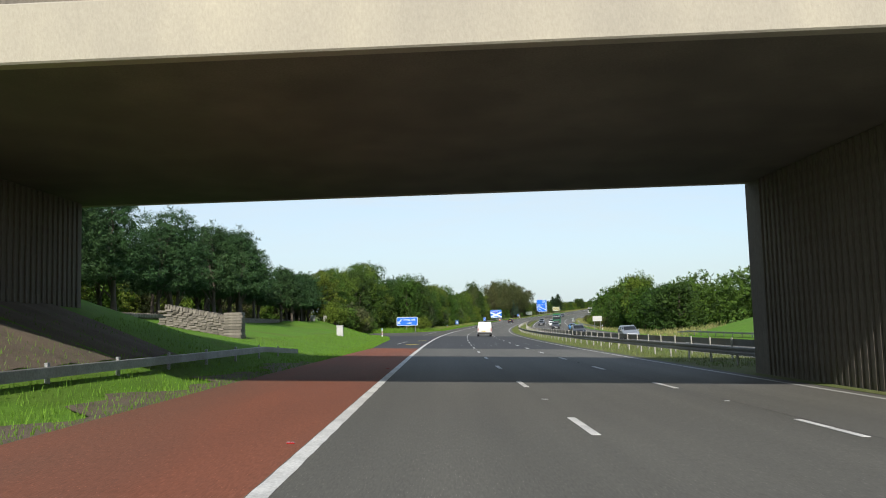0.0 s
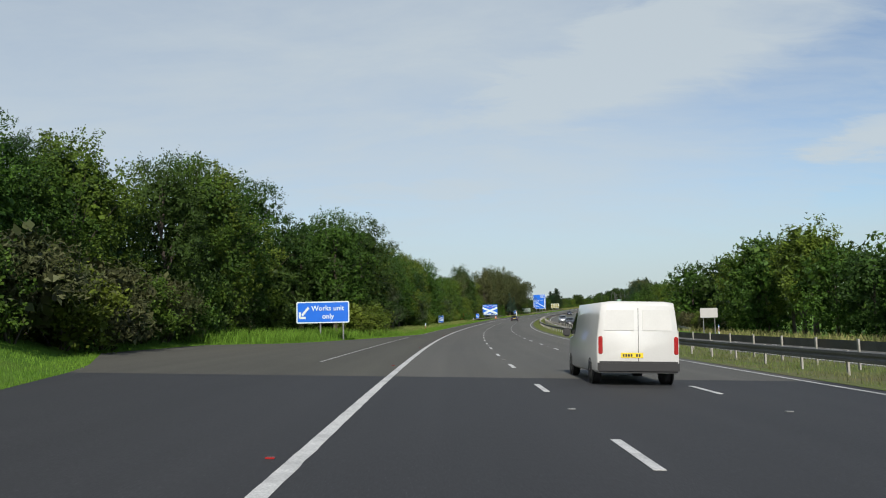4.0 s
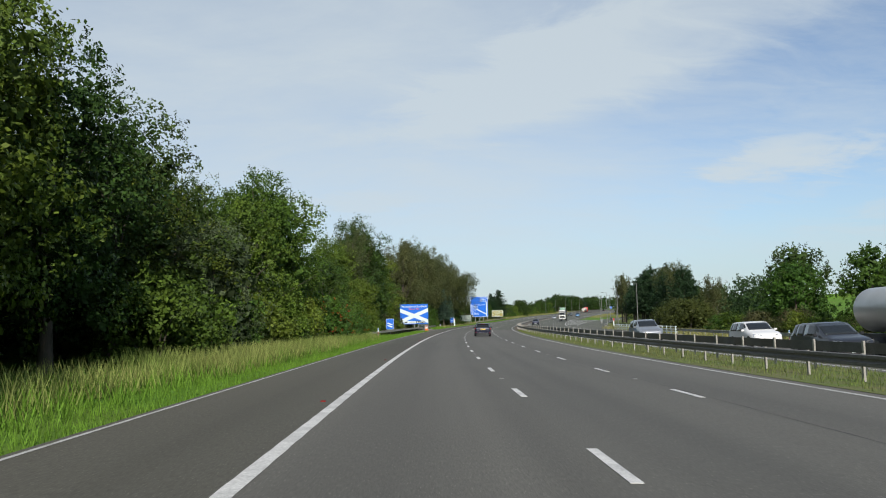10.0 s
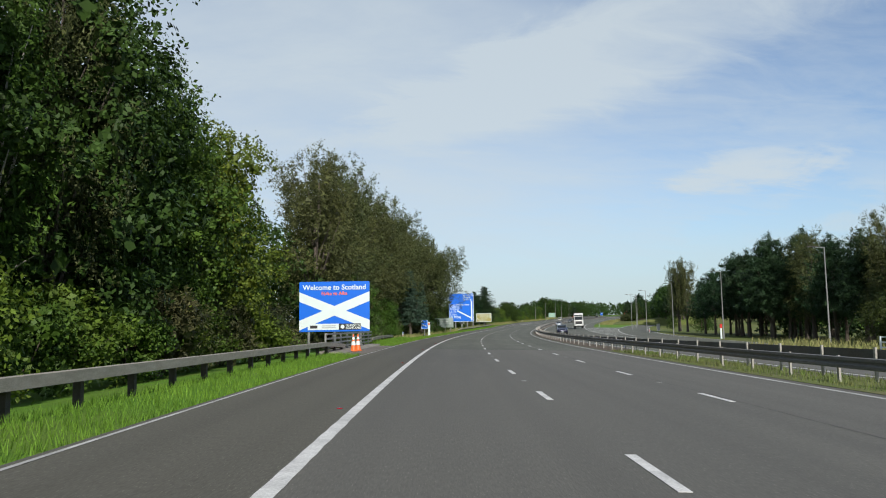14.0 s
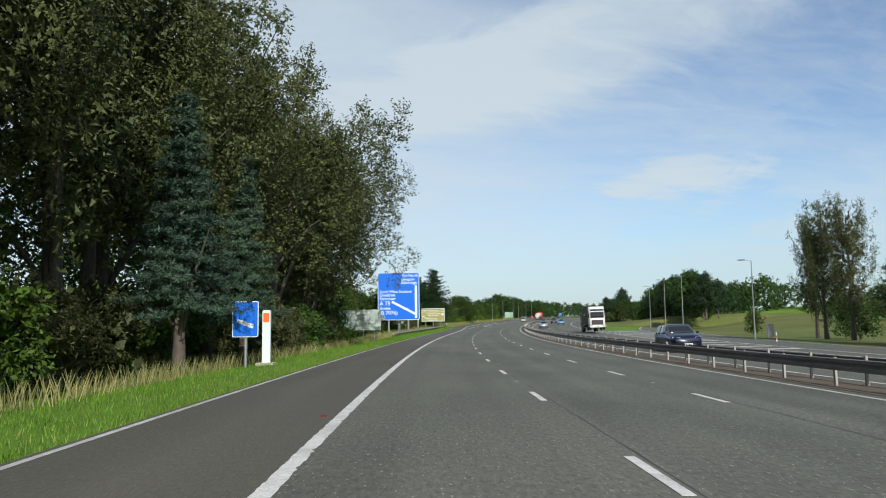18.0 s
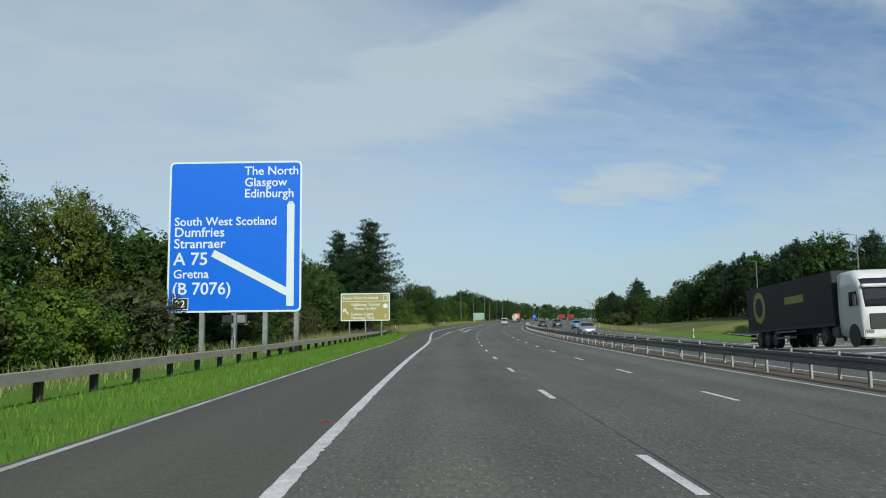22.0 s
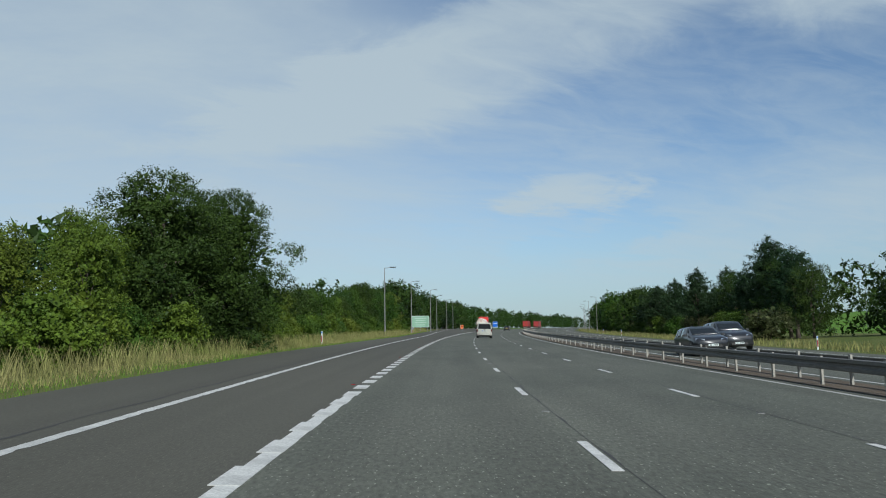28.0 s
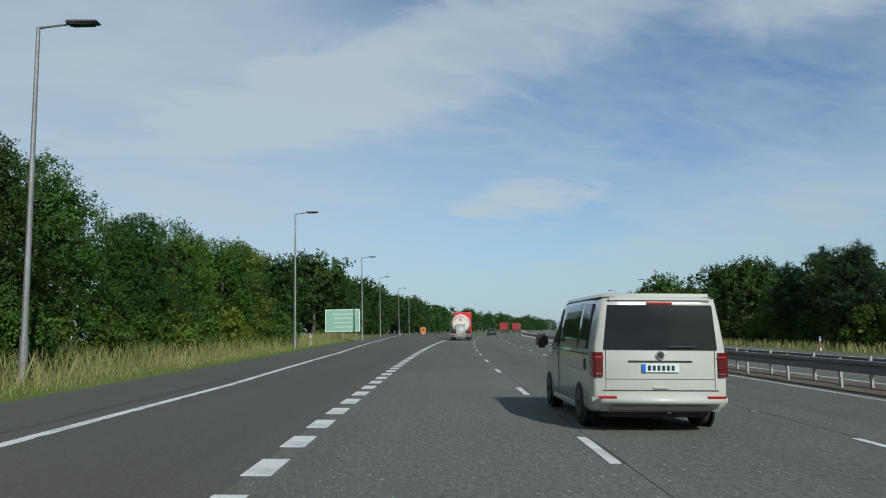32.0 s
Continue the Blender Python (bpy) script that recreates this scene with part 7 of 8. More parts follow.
def camper(m):
    """A light grey camper van with pop-top roof."""
    t = thing("camper_van", "pale grey camper van with raised roof and tinted windows", "van", m)
    L_, w, H = 4.9, 0.95, 1.87
    st = [(0.00, w * 0.93, w * 0.955, w * 0.80, 0.42, 1.10, 1.80), (0.06, w * 0.985, w * 0.99, w * 0.83, 0.33, 1.10, 1.885), (0.30, w, w, w * 0.85, 0.27, 1.10, H),
          (1.2, w, w, w * 0.86, 0.24, 1.10, H + 0.02), (2.6, w, w, w * 0.86, 0.24, 1.10, H + 0.01), (3.25, w, w, w * 0.84, 0.24, 1.09, H - 0.04), (3.55, w, w, w * 0.82, 0.24, 1.08, 1.74),
          (4.15, w, w * 0.98, w * 0.82, 0.24, 1.05, 1.16), (4.6, w * 0.97, w * 0.93, w * 0.78, 0.26, 0.92, 1.0), (4.86, w * 0.9, w * 0.86, w * 0.72, 0.30, 0.72, 0.80), (4.9, w * 0.8, w * 0.78, w * 0.6, 0.36, 0.55, 0.6)]
    part("body", loft(st), P_CAMPER, t, "", True)
    part("pop_top", box(1.58, 3.0, 0.10, 0, 1.60, H + 0.025, 0.048), P_CAMPER, t, "", True)
    part("roof_seal", box(1.60, 2.66, 0.05, 0, 1.66, H - 0.015, 0.02), M_BLACK, t)
    part("spoiler", box(1.46, 0.30, 0.05, 0, 0.13, H - 0.025, 0.024), P_CAMPER, t)
    part("brake_lamp", box(0.36, 0.03, 0.03, 0, -0.008, 1.80), M_REDLENS, t)
    part("rear_window", sheet([(-0.80, -0.004, 1.15), (0.80, -0.004, 1.15), (0.735, 0.0, 1.775), (-0.735, 0.0, 1.775)], (0, -1, 0.1), 0.010), M_GLASS_D, t)
    part("wiper", rod((0.10, -0.035, 1.19), (0.48, -0.035, 1.195), 0.012), M_BLACK, t)
    part("tailgate_grip", box(0.9, 0.03, 0.014, 0, -0.014, 0.995, 0.004), M_BLACK, t)
    part("tailgate_line", box(1.52, 0.006, 0.006, 0, -0.002, 0.745), M_BLACK, t)
    part("badge", rod((0, -0.022, 1.075), (0, -0.010, 1.075), 0.062, seg=20), M_CHROME, t)
    part("badge", rod((0, -0.026, 1.075), (0, -0.016, 1.075), 0.045, seg=20), M_BLACK, t)
    p = part("number_plate", box(0.52, 0.014, 0.12, 0.0, -0.022, 0.90, 0.004), M_WHITE, t)
    part("plate_strip", box(0.045, 0.004, 0.11, -0.235, -0.031, 0.90), M_BLUE, p)
    for k_ in range(6):
        part("plate_bar", box(0.042, 0.004, 0.07, -0.16 + 0.066 * k_, -0.031, 0.90), M_BLACK, p)
    part("tailgate_handle", box(0.22, 0.03, 0.045, 0.0, -0.012, 0.63, 0.012), P_CAMPER, t)
    for sd_ in (-1, 1):
        tl = part("tail_lamp", box(0.185, 0.26, 0.42, sd_ * 0.862, 0.105, 0.945, 0.04), M_REDLENS_D, t)
        part("lamp_strip", box(0.11, 0.012, 0.014, sd_ * 0.86, -0.022, 0.82, 0.004), M_CHROME, tl)
        part("lamp_strip", box(0.13, 0.012, 0.022, sd_ * 0.86, -0.022, 1.05, 0.004), M_RED_P, tl)
        part("reflector", box(0.26, 0.03, 0.035, sd_ * 0.76, -0.070, 0.50, 0.006), M_REDLENS, t)
        part("tailgate_edge", box(0.006, 0.008, 0.62, sd_ * 0.765, -0.002, 0.92), M_BLACK, t)
        for u0, u1 in ((2.08, 2.95), (2.98, 4.3), (4.45, 6.45)):
            part("side_window", pane(st, u0, u1, *((3.10, 4.82) if sd_ < 0 else (8.18, 9.90))), M_GLASS_D, t, "", True)
        part("side_line", box(0.006, 3.2, 0.014, sd_ * 0.957, 1.9, 1.085), M_BLACK, t)
        part("door_line", box(0.006, 0.012, 0.75, sd_ * 0.957, 2.87, 0.72), M_BLACK, t)
        part("door_handle", box(0.03, 0.18, 0.035, sd_ * 0.965, 3.02, 1.02, 0.01), P_CAMPER, t)
        part("sill", box(0.05, 2.3, 0.10, sd_ * 0.93, 2.35, 0.28, 0.02), P_CAMPER, t)
        part("mirror", box(0.22, 0.16, 0.26, sd_ * 1.10, 3.92, 1.22, 0.05), M_BLACK, t)
        for y in (0.98, 3.98):
            arch(t, sd_ * 0.955, y, 0.34, sd_)
            wheel(t, sd_ * 0.85, y, 0.335, 0.23, M_GALV_D, sd_)
    part("socket", box(0.008, 0.12, 0.16, -0.957, 0.55, 0.93), M_BLACK, t)
    part("rear_bumper", box(1.90, 0.30, 0.30, 0, 0.075, 0.45, 0.11), P_CAMPER, t, "", True)
    part("bumper_gap", box(1.62, 0.02, 0.008, 0, -0.006, 0.592), M_BLACK, t)
    part("bumper_skirt", box(1.45, 0.06, 0.07, 0, -0.03, 0.335, 0.02), M_BLACK, t)
    part("under_tray", box(1.5, 3.8, 0.14, 0, 2.3, 0.25), M_BLACK, t)
    part("tow_eye", rod((0.10, -0.04, 0.30), (0.10, 0.06, 0.30), 0.03), M_BLACK, t)
    return t


camper(stand(739.9, 4.84, 0.0, 1.0))


def panel_van(m):
    t = thing("panel_van", "white panel van with black bumpers in the middle lane", "van", m)
    L_, w, H = 5.0, 0.97, 1.97
    st = [(0.0, w * 0.95, w * 0.97, w * 0.86, 0.40, 1.1, 1.88), (0.08, w, w, w * 0.88, 0.3, 1.1, H), (3.3, w, w, w * 0.87, 0.25, 1.1, H), (3.65, w, w, w * 0.84, 0.25, 1.08, 1.8),
          (4.3, w, w * 0.98, w * 0.82, 0.25, 1.05, 1.15), (4.85, w * 0.92, w * 0.88, w * 0.74, 0.3, 0.8, 0.9), (5.0, w * 0.8, w * 0.76, w * 0.6, 0.35, 0.55, 0.62)]
    part("body", loft(st), M_WHITE_P, t, "", True)
    part("rear_bumper", box(1.9, 0.16, 0.26, 0, 0.0, 0.45, 0.04), M_BLACK, t)
    part("door_line", box(0.012, 0.006, 1.25, 0, -0.002, 1.2), M_BLACK, t)
    for sd_ in (-1, 1):
        part("tail_lamp", box(0.10, 0.05, 0.42, sd_ * 0.885, 0.0, 0.95, 0.02), M_REDLENS, t)
        part("door_pane", sheet([(sd_ * 0.10, -0.004, 1.3), (sd_ * 0.80, -0.004, 1.3), (sd_ * 0.74, -0.002, 1.78), (sd_ * 0.10, -0.002, 1.78)], (0, -1, 0), 0.01), M_WHITE_P, t)
        part("side_window", sheet([(sd_ * 0.97, 3.35, 1.16), (sd_ * 0.97, 4.1, 1.16), (sd_ * 0.86, 3.6, 1.75), (sd_ * 0.86, 3.35, 1.75)], (sd_, 0, 0.2), 0.012), M_GLASS_D, t)
        part("mirror", box(0.2, 0.15, 0.24, sd_ * 1.1, 4.0, 1.2, 0.04), M_BLACK, t)
        for y in (0.95, 4.05):
            arch(t, sd_ * w, y, 0.33, sd_)
            wheel(t, sd_ * 0.86, y, 0.33, 0.22, M_GALV_D, sd_)
    bars_plate(t, -0.15, -0.012, 0.72, M_PLATE)
    return t


panel_van(stand(110.5, 6.0, 0.0))


def cab(t, y, colour, W=2.45, H=3.6, dark=None):
    """A lorry's cab whose back is at y, facing +y."""
    w = W / 2
    st = [(y, w * 0.98, w, w * 0.94, 0.55, 1.9, H * 0.97), (y + 0.4, w, w, w * 0.95, 0.45, 1.9, H), (y + 1.5, w, w, w * 0.95, 0.40, 1.9, H), (y + 1.95, w, w, w * 0.92, 0.40, 1.85, H * 0.90), (y + 2.15, w * 0.98, w * 0.97, w * 0.90, 0.40, 1.75, H * 0.80), (y + 2.3, w * 0.94, w * 0.93, w * 0.86, 0.45, 1.6, 1.75)]
    c_ = part("cab", loft(st), colour, t, "", True)
    part("windscreen", pane(st, 3.25, 4.92, 5.12, 7.88), M_GLASS_D, c_, "", True)
    part("sun_visor", box(W * 0.9, 0.28, 0.16, 0, y + 2.22, 2.88, 0.04), dark or colour, c_)
    part("grille", box(W * 0.72, 0.06, 0.75, 0, y + 2.31, 1.15, 0.03), M_BLACK, c_)
    part("bumper", box(W * 0.97, 0.22, 0.42, 0, y + 2.24, 0.55, 0.06), colour, c_)
    for sd_ in (-1, 1):
        part("side_window", sheet([(sd_ * w, y + 1.15, 1.95), (sd_ * w, y + 2.02, 1.95), (sd_ * w * 0.97, y + 1.9, 2.65), (sd_ * w * 0.97, y + 1.15, 2.65)], (sd_, 0, 0.1), 0.02), M_GLASS_D, c_)
        part("headlight", box(0.42, 0.08, 0.20, sd_ * w * 0.76, y + 2.33, 0.66, 0.03), M_CHROME, c_)
        part("mirror", box(0.14, 0.14, 0.62, sd_ * (w + 0.17), y + 2.05, 2.2, 0.04), M_BLACK, c_)
        arch(t, sd_ * w * 0.99, y + 1.45, 0.5, sd_)
        wheel(t, sd_ * (w - 0.17), y + 1.45, 0.5, 0.30, M_GALV, sd_)
    bars_plate(t, 0, y + 2.36, 0.5, M_WHITE, False)


def axle_set(t, ys, W=2.45, r=0.5):
    for y in ys:
        for sd_ in (-1, 1):
            wheel(t, sd_ * (W / 2 - 0.19), y, r, 0.36, M_GALV_D, sd_)


def tank_body(t, y0, y1, rad, zc, material):
    bm = bmesh.new()
    ys = [y0 - 0.10, y0 - 0.06, y0, y0 + 0.08, y1 - 0.08, y1, y1 + 0.1]
    rr = [0.45, 0.82, 0.97, 1.0, 1.0, 0.95, 0.5]
    rings = [[bm.verts.new((rad * k_ * math.cos(2 * math.pi * i_ / 36), y, zc + rad * k_ * math.sin(2 * math.pi * i_ / 36))) for i_ in range(36)] for y, k_ in zip(ys, rr)]
    for r0, r1 in zip(rings, rings[1:]):
        for i_ in range(36):
            bm.faces.new((r0[i_], r0[(i_ + 1) % 36], r1[(i_ + 1) % 36], r1[i_]))
    bm.faces.new(rings[0]); bm.faces.new(rings[-1][::-1])
    bmesh.ops.recalc_face_normals(bm, faces=bm.faces[:])
    return part("tank", bm, material, t, "", True)


def tanker(m):
    """Red-cabbed tanker lorry seen from behind, tail at y = 0."""
    t = thing("tanker_lorry", "white cylindrical tanker lorry with red cab and rear cabinet", "lorry", m)
    M_TW = mat("creamy_white_tank_paint", (0.66, 0.63, 0.56), (0.58, 0.55, 0.48), 1.2, 0.35, c3=(0.50, 0.47, 0.42))
    tank_body(t, 0.55, 10.6, 1.15, 2.12, M_TW)
    M_DOT = plain("dark_red_trim", (0.22, 0.04, 0.03))
    for k_ in range(48):
        a_ = 2 * math.pi * k_ / 48
        part("rim_bolt", box(0.07, 0.03, 0.04, 0, 0, 0), M_DOT, t, m=Matrix.Translation((1.07 * math.cos(a_), 0.50, 2.12 + 1.07 * math.sin(a_))) @ Matrix.Rotation(-a_ + 1.5708, 4, "Y"))
    part("emblem", rod((0, 0.43, 2.62), (0, 0.455, 2.62), 0.24, seg=20), plain("grey_red_emblem", (0.45, 0.30, 0.26)), t)
    for k_ in range(11):
        a_ = radians(150 - 12 * k_)
        part("letter_bar", box(0.10, 0.02, 0.14, 0, 0, 0), M_DOT, t, m=Matrix.Translation((0.86 * math.cos(a_), 0.455, 2.12 + 0.86 * math.sin(a_))) @ Matrix.Rotation(1.5708 - a_, 4, "Y"))
    part("rear_cabinet", box(1.15, 0.5, 1.15, 0.02, 0.30, 1.42, 0.03), M_TANK, t, "bare metal equipment cabinet")
    part("hazard_plate", box(0.42, 0.01, 0.42, 0, 0, 0), M_WHITE, t, m=Matrix.Translation((0.12, 0.04, 1.42)) @ Matrix.Rotation(radians(45), 4, "Y"))
    part("cabinet_frame", box(1.25, 0.06, 0.06, 0.02, 0.06, 2.0, 0.01), M_CHROME, t)
    part("bumper", box(2.50, 0.14, 0.16, 0, 0.05, 0.78, 0.02), M_CHROME, t)
    part("lamp_bar", box(2.46, 0.12, 0.26, 0, 0.06, 0.58, 0.02), M_GALV, t)
    for sd_ in (-1, 1):
        part("tail_lamp", box(0.46, 0.06, 0.15, sd_ * 0.95, -0.02, 0.60, 0.02), M_REDLENS, t)
        part("mudguard", box(0.66, 1.4, 0.42, sd_ * 0.92, 1.0, 1.05, 0.12), M_BLACK, t)
        part("mud_flap", box(0.60, 0.02, 0.45, sd_ * 0.92, 0.28, 0.40), M_BLACK, t)
        part("ladder_rail", rod((-1.12 + 0.12 * sd_, 0.5, 0.95), (-1.12 + 0.12 * sd_, 0.5, 3.28), 0.022), M_CHROME, t)
        part("walkway_rail", rod((-0.55 * 1 + 0.5 * sd_, 0.5, 3.38), (-0.55 + 0.5 * sd_, 9.5, 3.38), 0.03), M_CHROME, t)
    bars_plate(t, 0.0, -0.025, 0.60, M_PLATE)
    part("chassis", box(0.9, 10.0, 0.3, 0, 5.3, 0.92), M_BLACK, t)
    axle_set(t, (1.3, 2.6, 3.9, 9.4))
    cab(t, 11.2, M_RED_P, 2.5, 3.75)
    return t


tanker(stand(829.5, 1.9, 0.0))


def box_lorry(m, name, label, body, W=2.5, H=3.9, L_=12.5, colour=None, marks=None):
    t = thing(name, label, "lorry", m)
    b_ = part("trailer_body", box(W, L_, H - 1.15, 0, L_ / 2, 1.15 + (H - 1.15) / 2, 0.03), body, t)
    part("trailer_floor", box(W * 1.005, L_, 0.12, 0, L_ / 2, 1.12), M_BLACK, t)
    part("rear_frame", box(W * 0.98, 0.05, 0.12, 0, -0.02, H - 0.1), M_BLACK, t)
    part("rear_door_line", box(0.03, 0.02, H - 1.4, 0, -0.012, 1.15 + (H - 1.15) / 2), M_BLACK, b_)
    part("under_run", box(W * 0.95, 0.10, 0.18, 0, 0.05, 0.55, 0.02), M_GALV, t)
    part("chassis", box(0.9, L_ + 1.0, 0.3, 0, L_ / 2 + 0.5, 0.92), M_BLACK, t)
    for sd_ in (-1, 1):
        part("tail_lamp", box(0.4, 0.06, 0.16, sd_ * 0.95, -0.02, 0.85, 0.02), M_REDLENS, t)
        part("side_guard", box(0.04, 3.0, 0.10, sd_ * (W / 2 - 0.05), 6.0, 0.95, 0.01), M_GALV, t)
        part("side_guard", box(0.04, 3.0, 0.10, sd_ * (W / 2 - 0.05), 6.0, 0.60, 0.01), M_GALV, t)
        part("guard_post", box(0.05, 0.08, 0.62, sd_ * (W / 2 - 0.09), 4.9, 0.82, 0.01), M_BLACK, t)
        part("guard_post", box(0.05, 0.08, 0.62, sd_ * (W / 2 - 0.09), 7.3, 0.82, 0.01), M_BLACK, t)
        part("landing_leg", box(0.14, 0.14, 0.85, sd_ * 0.85, 9.0, 0.70, 0.02), M_BLACK, t)
        part("fuel_tank", box(0.55, 0.95, 0.62, sd_ * (W / 2 - 0.32), L_ - 0.15, 0.74, 0.10), M_GALV_D, t)
        part("mudguard", box(0.42, 1.16, 0.10, sd_ * (W / 2 - 0.22), L_ - 1.4, 1.06, 0.04), M_BLACK, t)
        if marks:
            g = part("emblem", rod((sd_ * (W / 2 + 0.004), 2.2, 2.6), (sd_ * (W / 2 + 0.012), 2.2, 2.6), 1.0, seg=28), marks, b_)
            part("emblem_centre", rod((sd_ * (W / 2 + 0.010), 2.2, 2.6), (sd_ * (W / 2 + 0.018), 2.2, 2.6), 0.62, seg=28), body, b_)
            part("name_block", box(0.008, 2.6, 0.42, sd_ * (W / 2 + 0.006), 7.6, 2.75), marks, b_)
    bars_plate(t, 0, -0.03, 0.62, M_PLATE)
    axle_set(t, (1.8, 3.1, 4.4, L_ - 1.4))
    cab(t, L_ + 0.5, colour or M_WHITE_P, 2.5, 3.7)
    return t


M_CURTAIN = mat("black_trailer_curtain", (0.030, 0.029, 0.027), (0.022, 0.022, 0.021), 0.8, 0.6, 0.1, 20, spec=0.25)
M_OLIVE = plain("dull_yellow_green_print", (0.30, 0.30, 0.06), 0.6)
box_lorry(onc(540.5, 22.8, 15.9), "curtain_side_lorry", "black curtain-sided lorry with a white cab on the opposite carriageway", M_CURTAIN, marks=M_OLIVE)
M_RED_D = mat("dull_red_trailer", (0.34, 0.03, 0.025), (0.26, 0.025, 0.02), 1, 0.5)
box_lorry(stand(1040.0, 1.9, 0.0), "box_lorry", "red box lorry far ahead in the inside lane", M_RED_D, colour=M_RED_D)
box_lorry(stand(1058.0, 5.6, 0.0), "box_lorry", "dark red box lorry far ahead in the middle lane", mat("dark_red_trailer", (0.33, 0.03, 0.03), (0.26, 0.03, 0.03), 1, 0.5), colour=M_RED_P)


def green_tanker(m):
    t = thing("tanker_lorry", "green-cabbed lorry with a polished steel tank on the opposite carriageway", "lorry", m)
    tank_body(t, 0.5, 9.5, 1.12, 2.30, M_TANK)
    part("chassis", box(0.9, 10.8, 0.3, 0, 5.4, 0.95), M_BLACK, t)
    part("side_skirt", box(2.3, 4.5, 0.5, 0, 6.0, 0.85, 0.03), M_BLACK, t)
    axle_set(t, (1.4, 2.7, 4.0, 8.6))
    cab(t, 10.2, plain("green_cab_paint", (0.016, 0.115, 0.06), 0.3, coat=0.5), 2.5, 3.7, M_CHROME)
    part("white_skirt", box(2.46, 0.26, 0.25, 0, 12.45, 0.42, 0.05), M_WHITE_P, t)
    for k_ in range(2):
        part("axle_guard", box(0.05, 1.6, 0.5, 1.18, 6.2 + 1.8 * k_, 1.0, 0.02), M_WHITE_P, t)
    return t


green_tanker(onc(257.6, 24.2, 12.7))
# ---- grass, arrow markings, small road details ----
def blades(name, label, n, s_range, d_of, hmin, hmax, width, material, seed, lean=0.35):
    """Joined grass blades scattered over a stretch of verge."""
    rs = np.random.default_rng(seed)
    s = s_range[0] + (s_range[1] - s_range[0]) * rs.random(n)
    d, base = d_of(s, rs)
    p = at(s, d, base)
    hh = (hmin + (hmax - hmin) * rs.random(n))[:, None]
    a_ = rs.random(n) * 6.283
    t_ = np.stack([np.cos(a_), np.sin(a_), 0 * a_], -1) * width
    b_ = rs.random(n) * 6.283
    tip = p + np.stack([np.cos(b_) * lean, np.sin(b_) * lean, np.ones(n)], -1) * hh
    mid = p + (tip - p) * 0.55 + np.array([0, 0, 1.0]) * hh * 0.06
    v = np.stack([p - t_, p + t_, mid + t_ * 0.8, mid - t_ * 0.8], 1)
    v2 = np.stack([mid - t_ * 0.8, mid + t_ * 0.8, tip + t_ * 0.15, tip - t_ * 0.15], 1)
    if hmax < 0.25:
        v = np.stack([p - t_, p + t_, tip + t_ * 0.2, tip - t_ * 0.2], 1)
        vv = v.reshape(-1, 3)
    else:
        vv = np.concatenate([v, v2], 1).reshape(-1, 3)
    f = np.arange(len(vv)).reshape(-1, 4)
    ob = new(name, make_mesh(vv, f, material))
    return tagged(ob, label, "grass", kind="stuff")


def verge_l(o0, o1, power=1.0):
    def fn(s, rs):
        o = o0 + (o1 - o0) * rs.random(len(s)) ** power
        return EDGE(s) - o, ground_left(s, o) - 0.02
    return fn


blades("short_grass", "short bright green grass on the bank beside the shoulder", 52000, (2, 150), verge_l(0.02, 6.0, 1.7), 0.05, 0.15, 0.010, M_BLADE, 1)
blades("short_grass", "short bright green grass at the edge of the shoulder", 68000, (150, 361), verge_l(0.02, 2.6, 1.2), 0.06, 0.20, 0.010, M_BLADE, 2)
blades("short_grass", "short bright green grass beyond the river bridge", 16000, (379.2, 420), verge_l(0.02, 2.8, 1.1), 0.05, 0.18, 0.010, M_BLADE, 17)
blades("short_grass", "short yellowed grass along the paved edge", 7000, (379.2, 470), verge_l(0.03, 1.2, 1.4), 0.04, 0.12, 0.009, M_STRAW_G, 18)
blades("tall_grass", "rough green grass growing round the barrier posts", 5200, (380.5, 405), verge_l(1.0, 2.6), 0.16, 0.46, 0.011, M_BLADE, 19)
blades("short_grass", "short bright green grass at the edge of the shoulder", 60000, (415, 640), verge_l(0.02, 3.4, 1.2), 0.05, 0.16, 0.010, M_BLADE, 3)
blades("short_grass", "short green grass at the edge of the shoulder", 14000, (640, 860), verge_l(0.02, 2.0, 1.6), 0.05, 0.16, 0.011, M_BLADE, 4)
blades("short_grass", "short bleached grass beside the slip road", 30000, (608, 860), verge_l(0.5, 3.2), 0.10, 0.34, 0.010, M_STRAW, 16)
blades("tall_grass", "tall dry seeding grass before the bushes", 24000, (165, 300), verge_l(1.4, 4.2), 0.30, 0.72, 0.010, M_STRAW_G, 5)
blades("tall_grass", "tall green grass before the bushes", 18000, (165, 312), verge_l(0.7, 4.0), 0.18, 0.5, 0.012, M_BLADE, 6)
blades("tall_grass", "tall pale seeding grass beside the bushes", 14000, (250, 299), verge_l(0.9, 3.8), 0.35, 0.85, 0.012, M_STRAW_G, 15)
blades("tall_grass", "tall dry grass at the foot of the poplars", 4600, (404, 506), verge_l(2.8, 4.6), 0.26, 0.7, 0.012, M_STRAW, 7)
blades("tall_grass", "tall dry grass behind the barrier", 2800, (506, 606), verge_l(4.2, 7.0), 0.3, 0.8, 0.012, M_STRAW, 8)
blades("tall_grass", "tall dry seeding grass along the slip road", 26000, (600, 860), verge_l(1.5, 6.5), 0.4, 0.95, 0.013, M_STRAW, 9)
blades("tall_grass", "tall grass near the works sign", 6000, (138, 172), verge_l(0.8, 5.0), 0.3, 0.8, 0.018, M_BLADE, 10)


def med(s, rs):
    u = rs.random(len(s))
    return 11.7 + u * (OPP(s) - 0.8 - 11.7), 0.01 + 0 * s


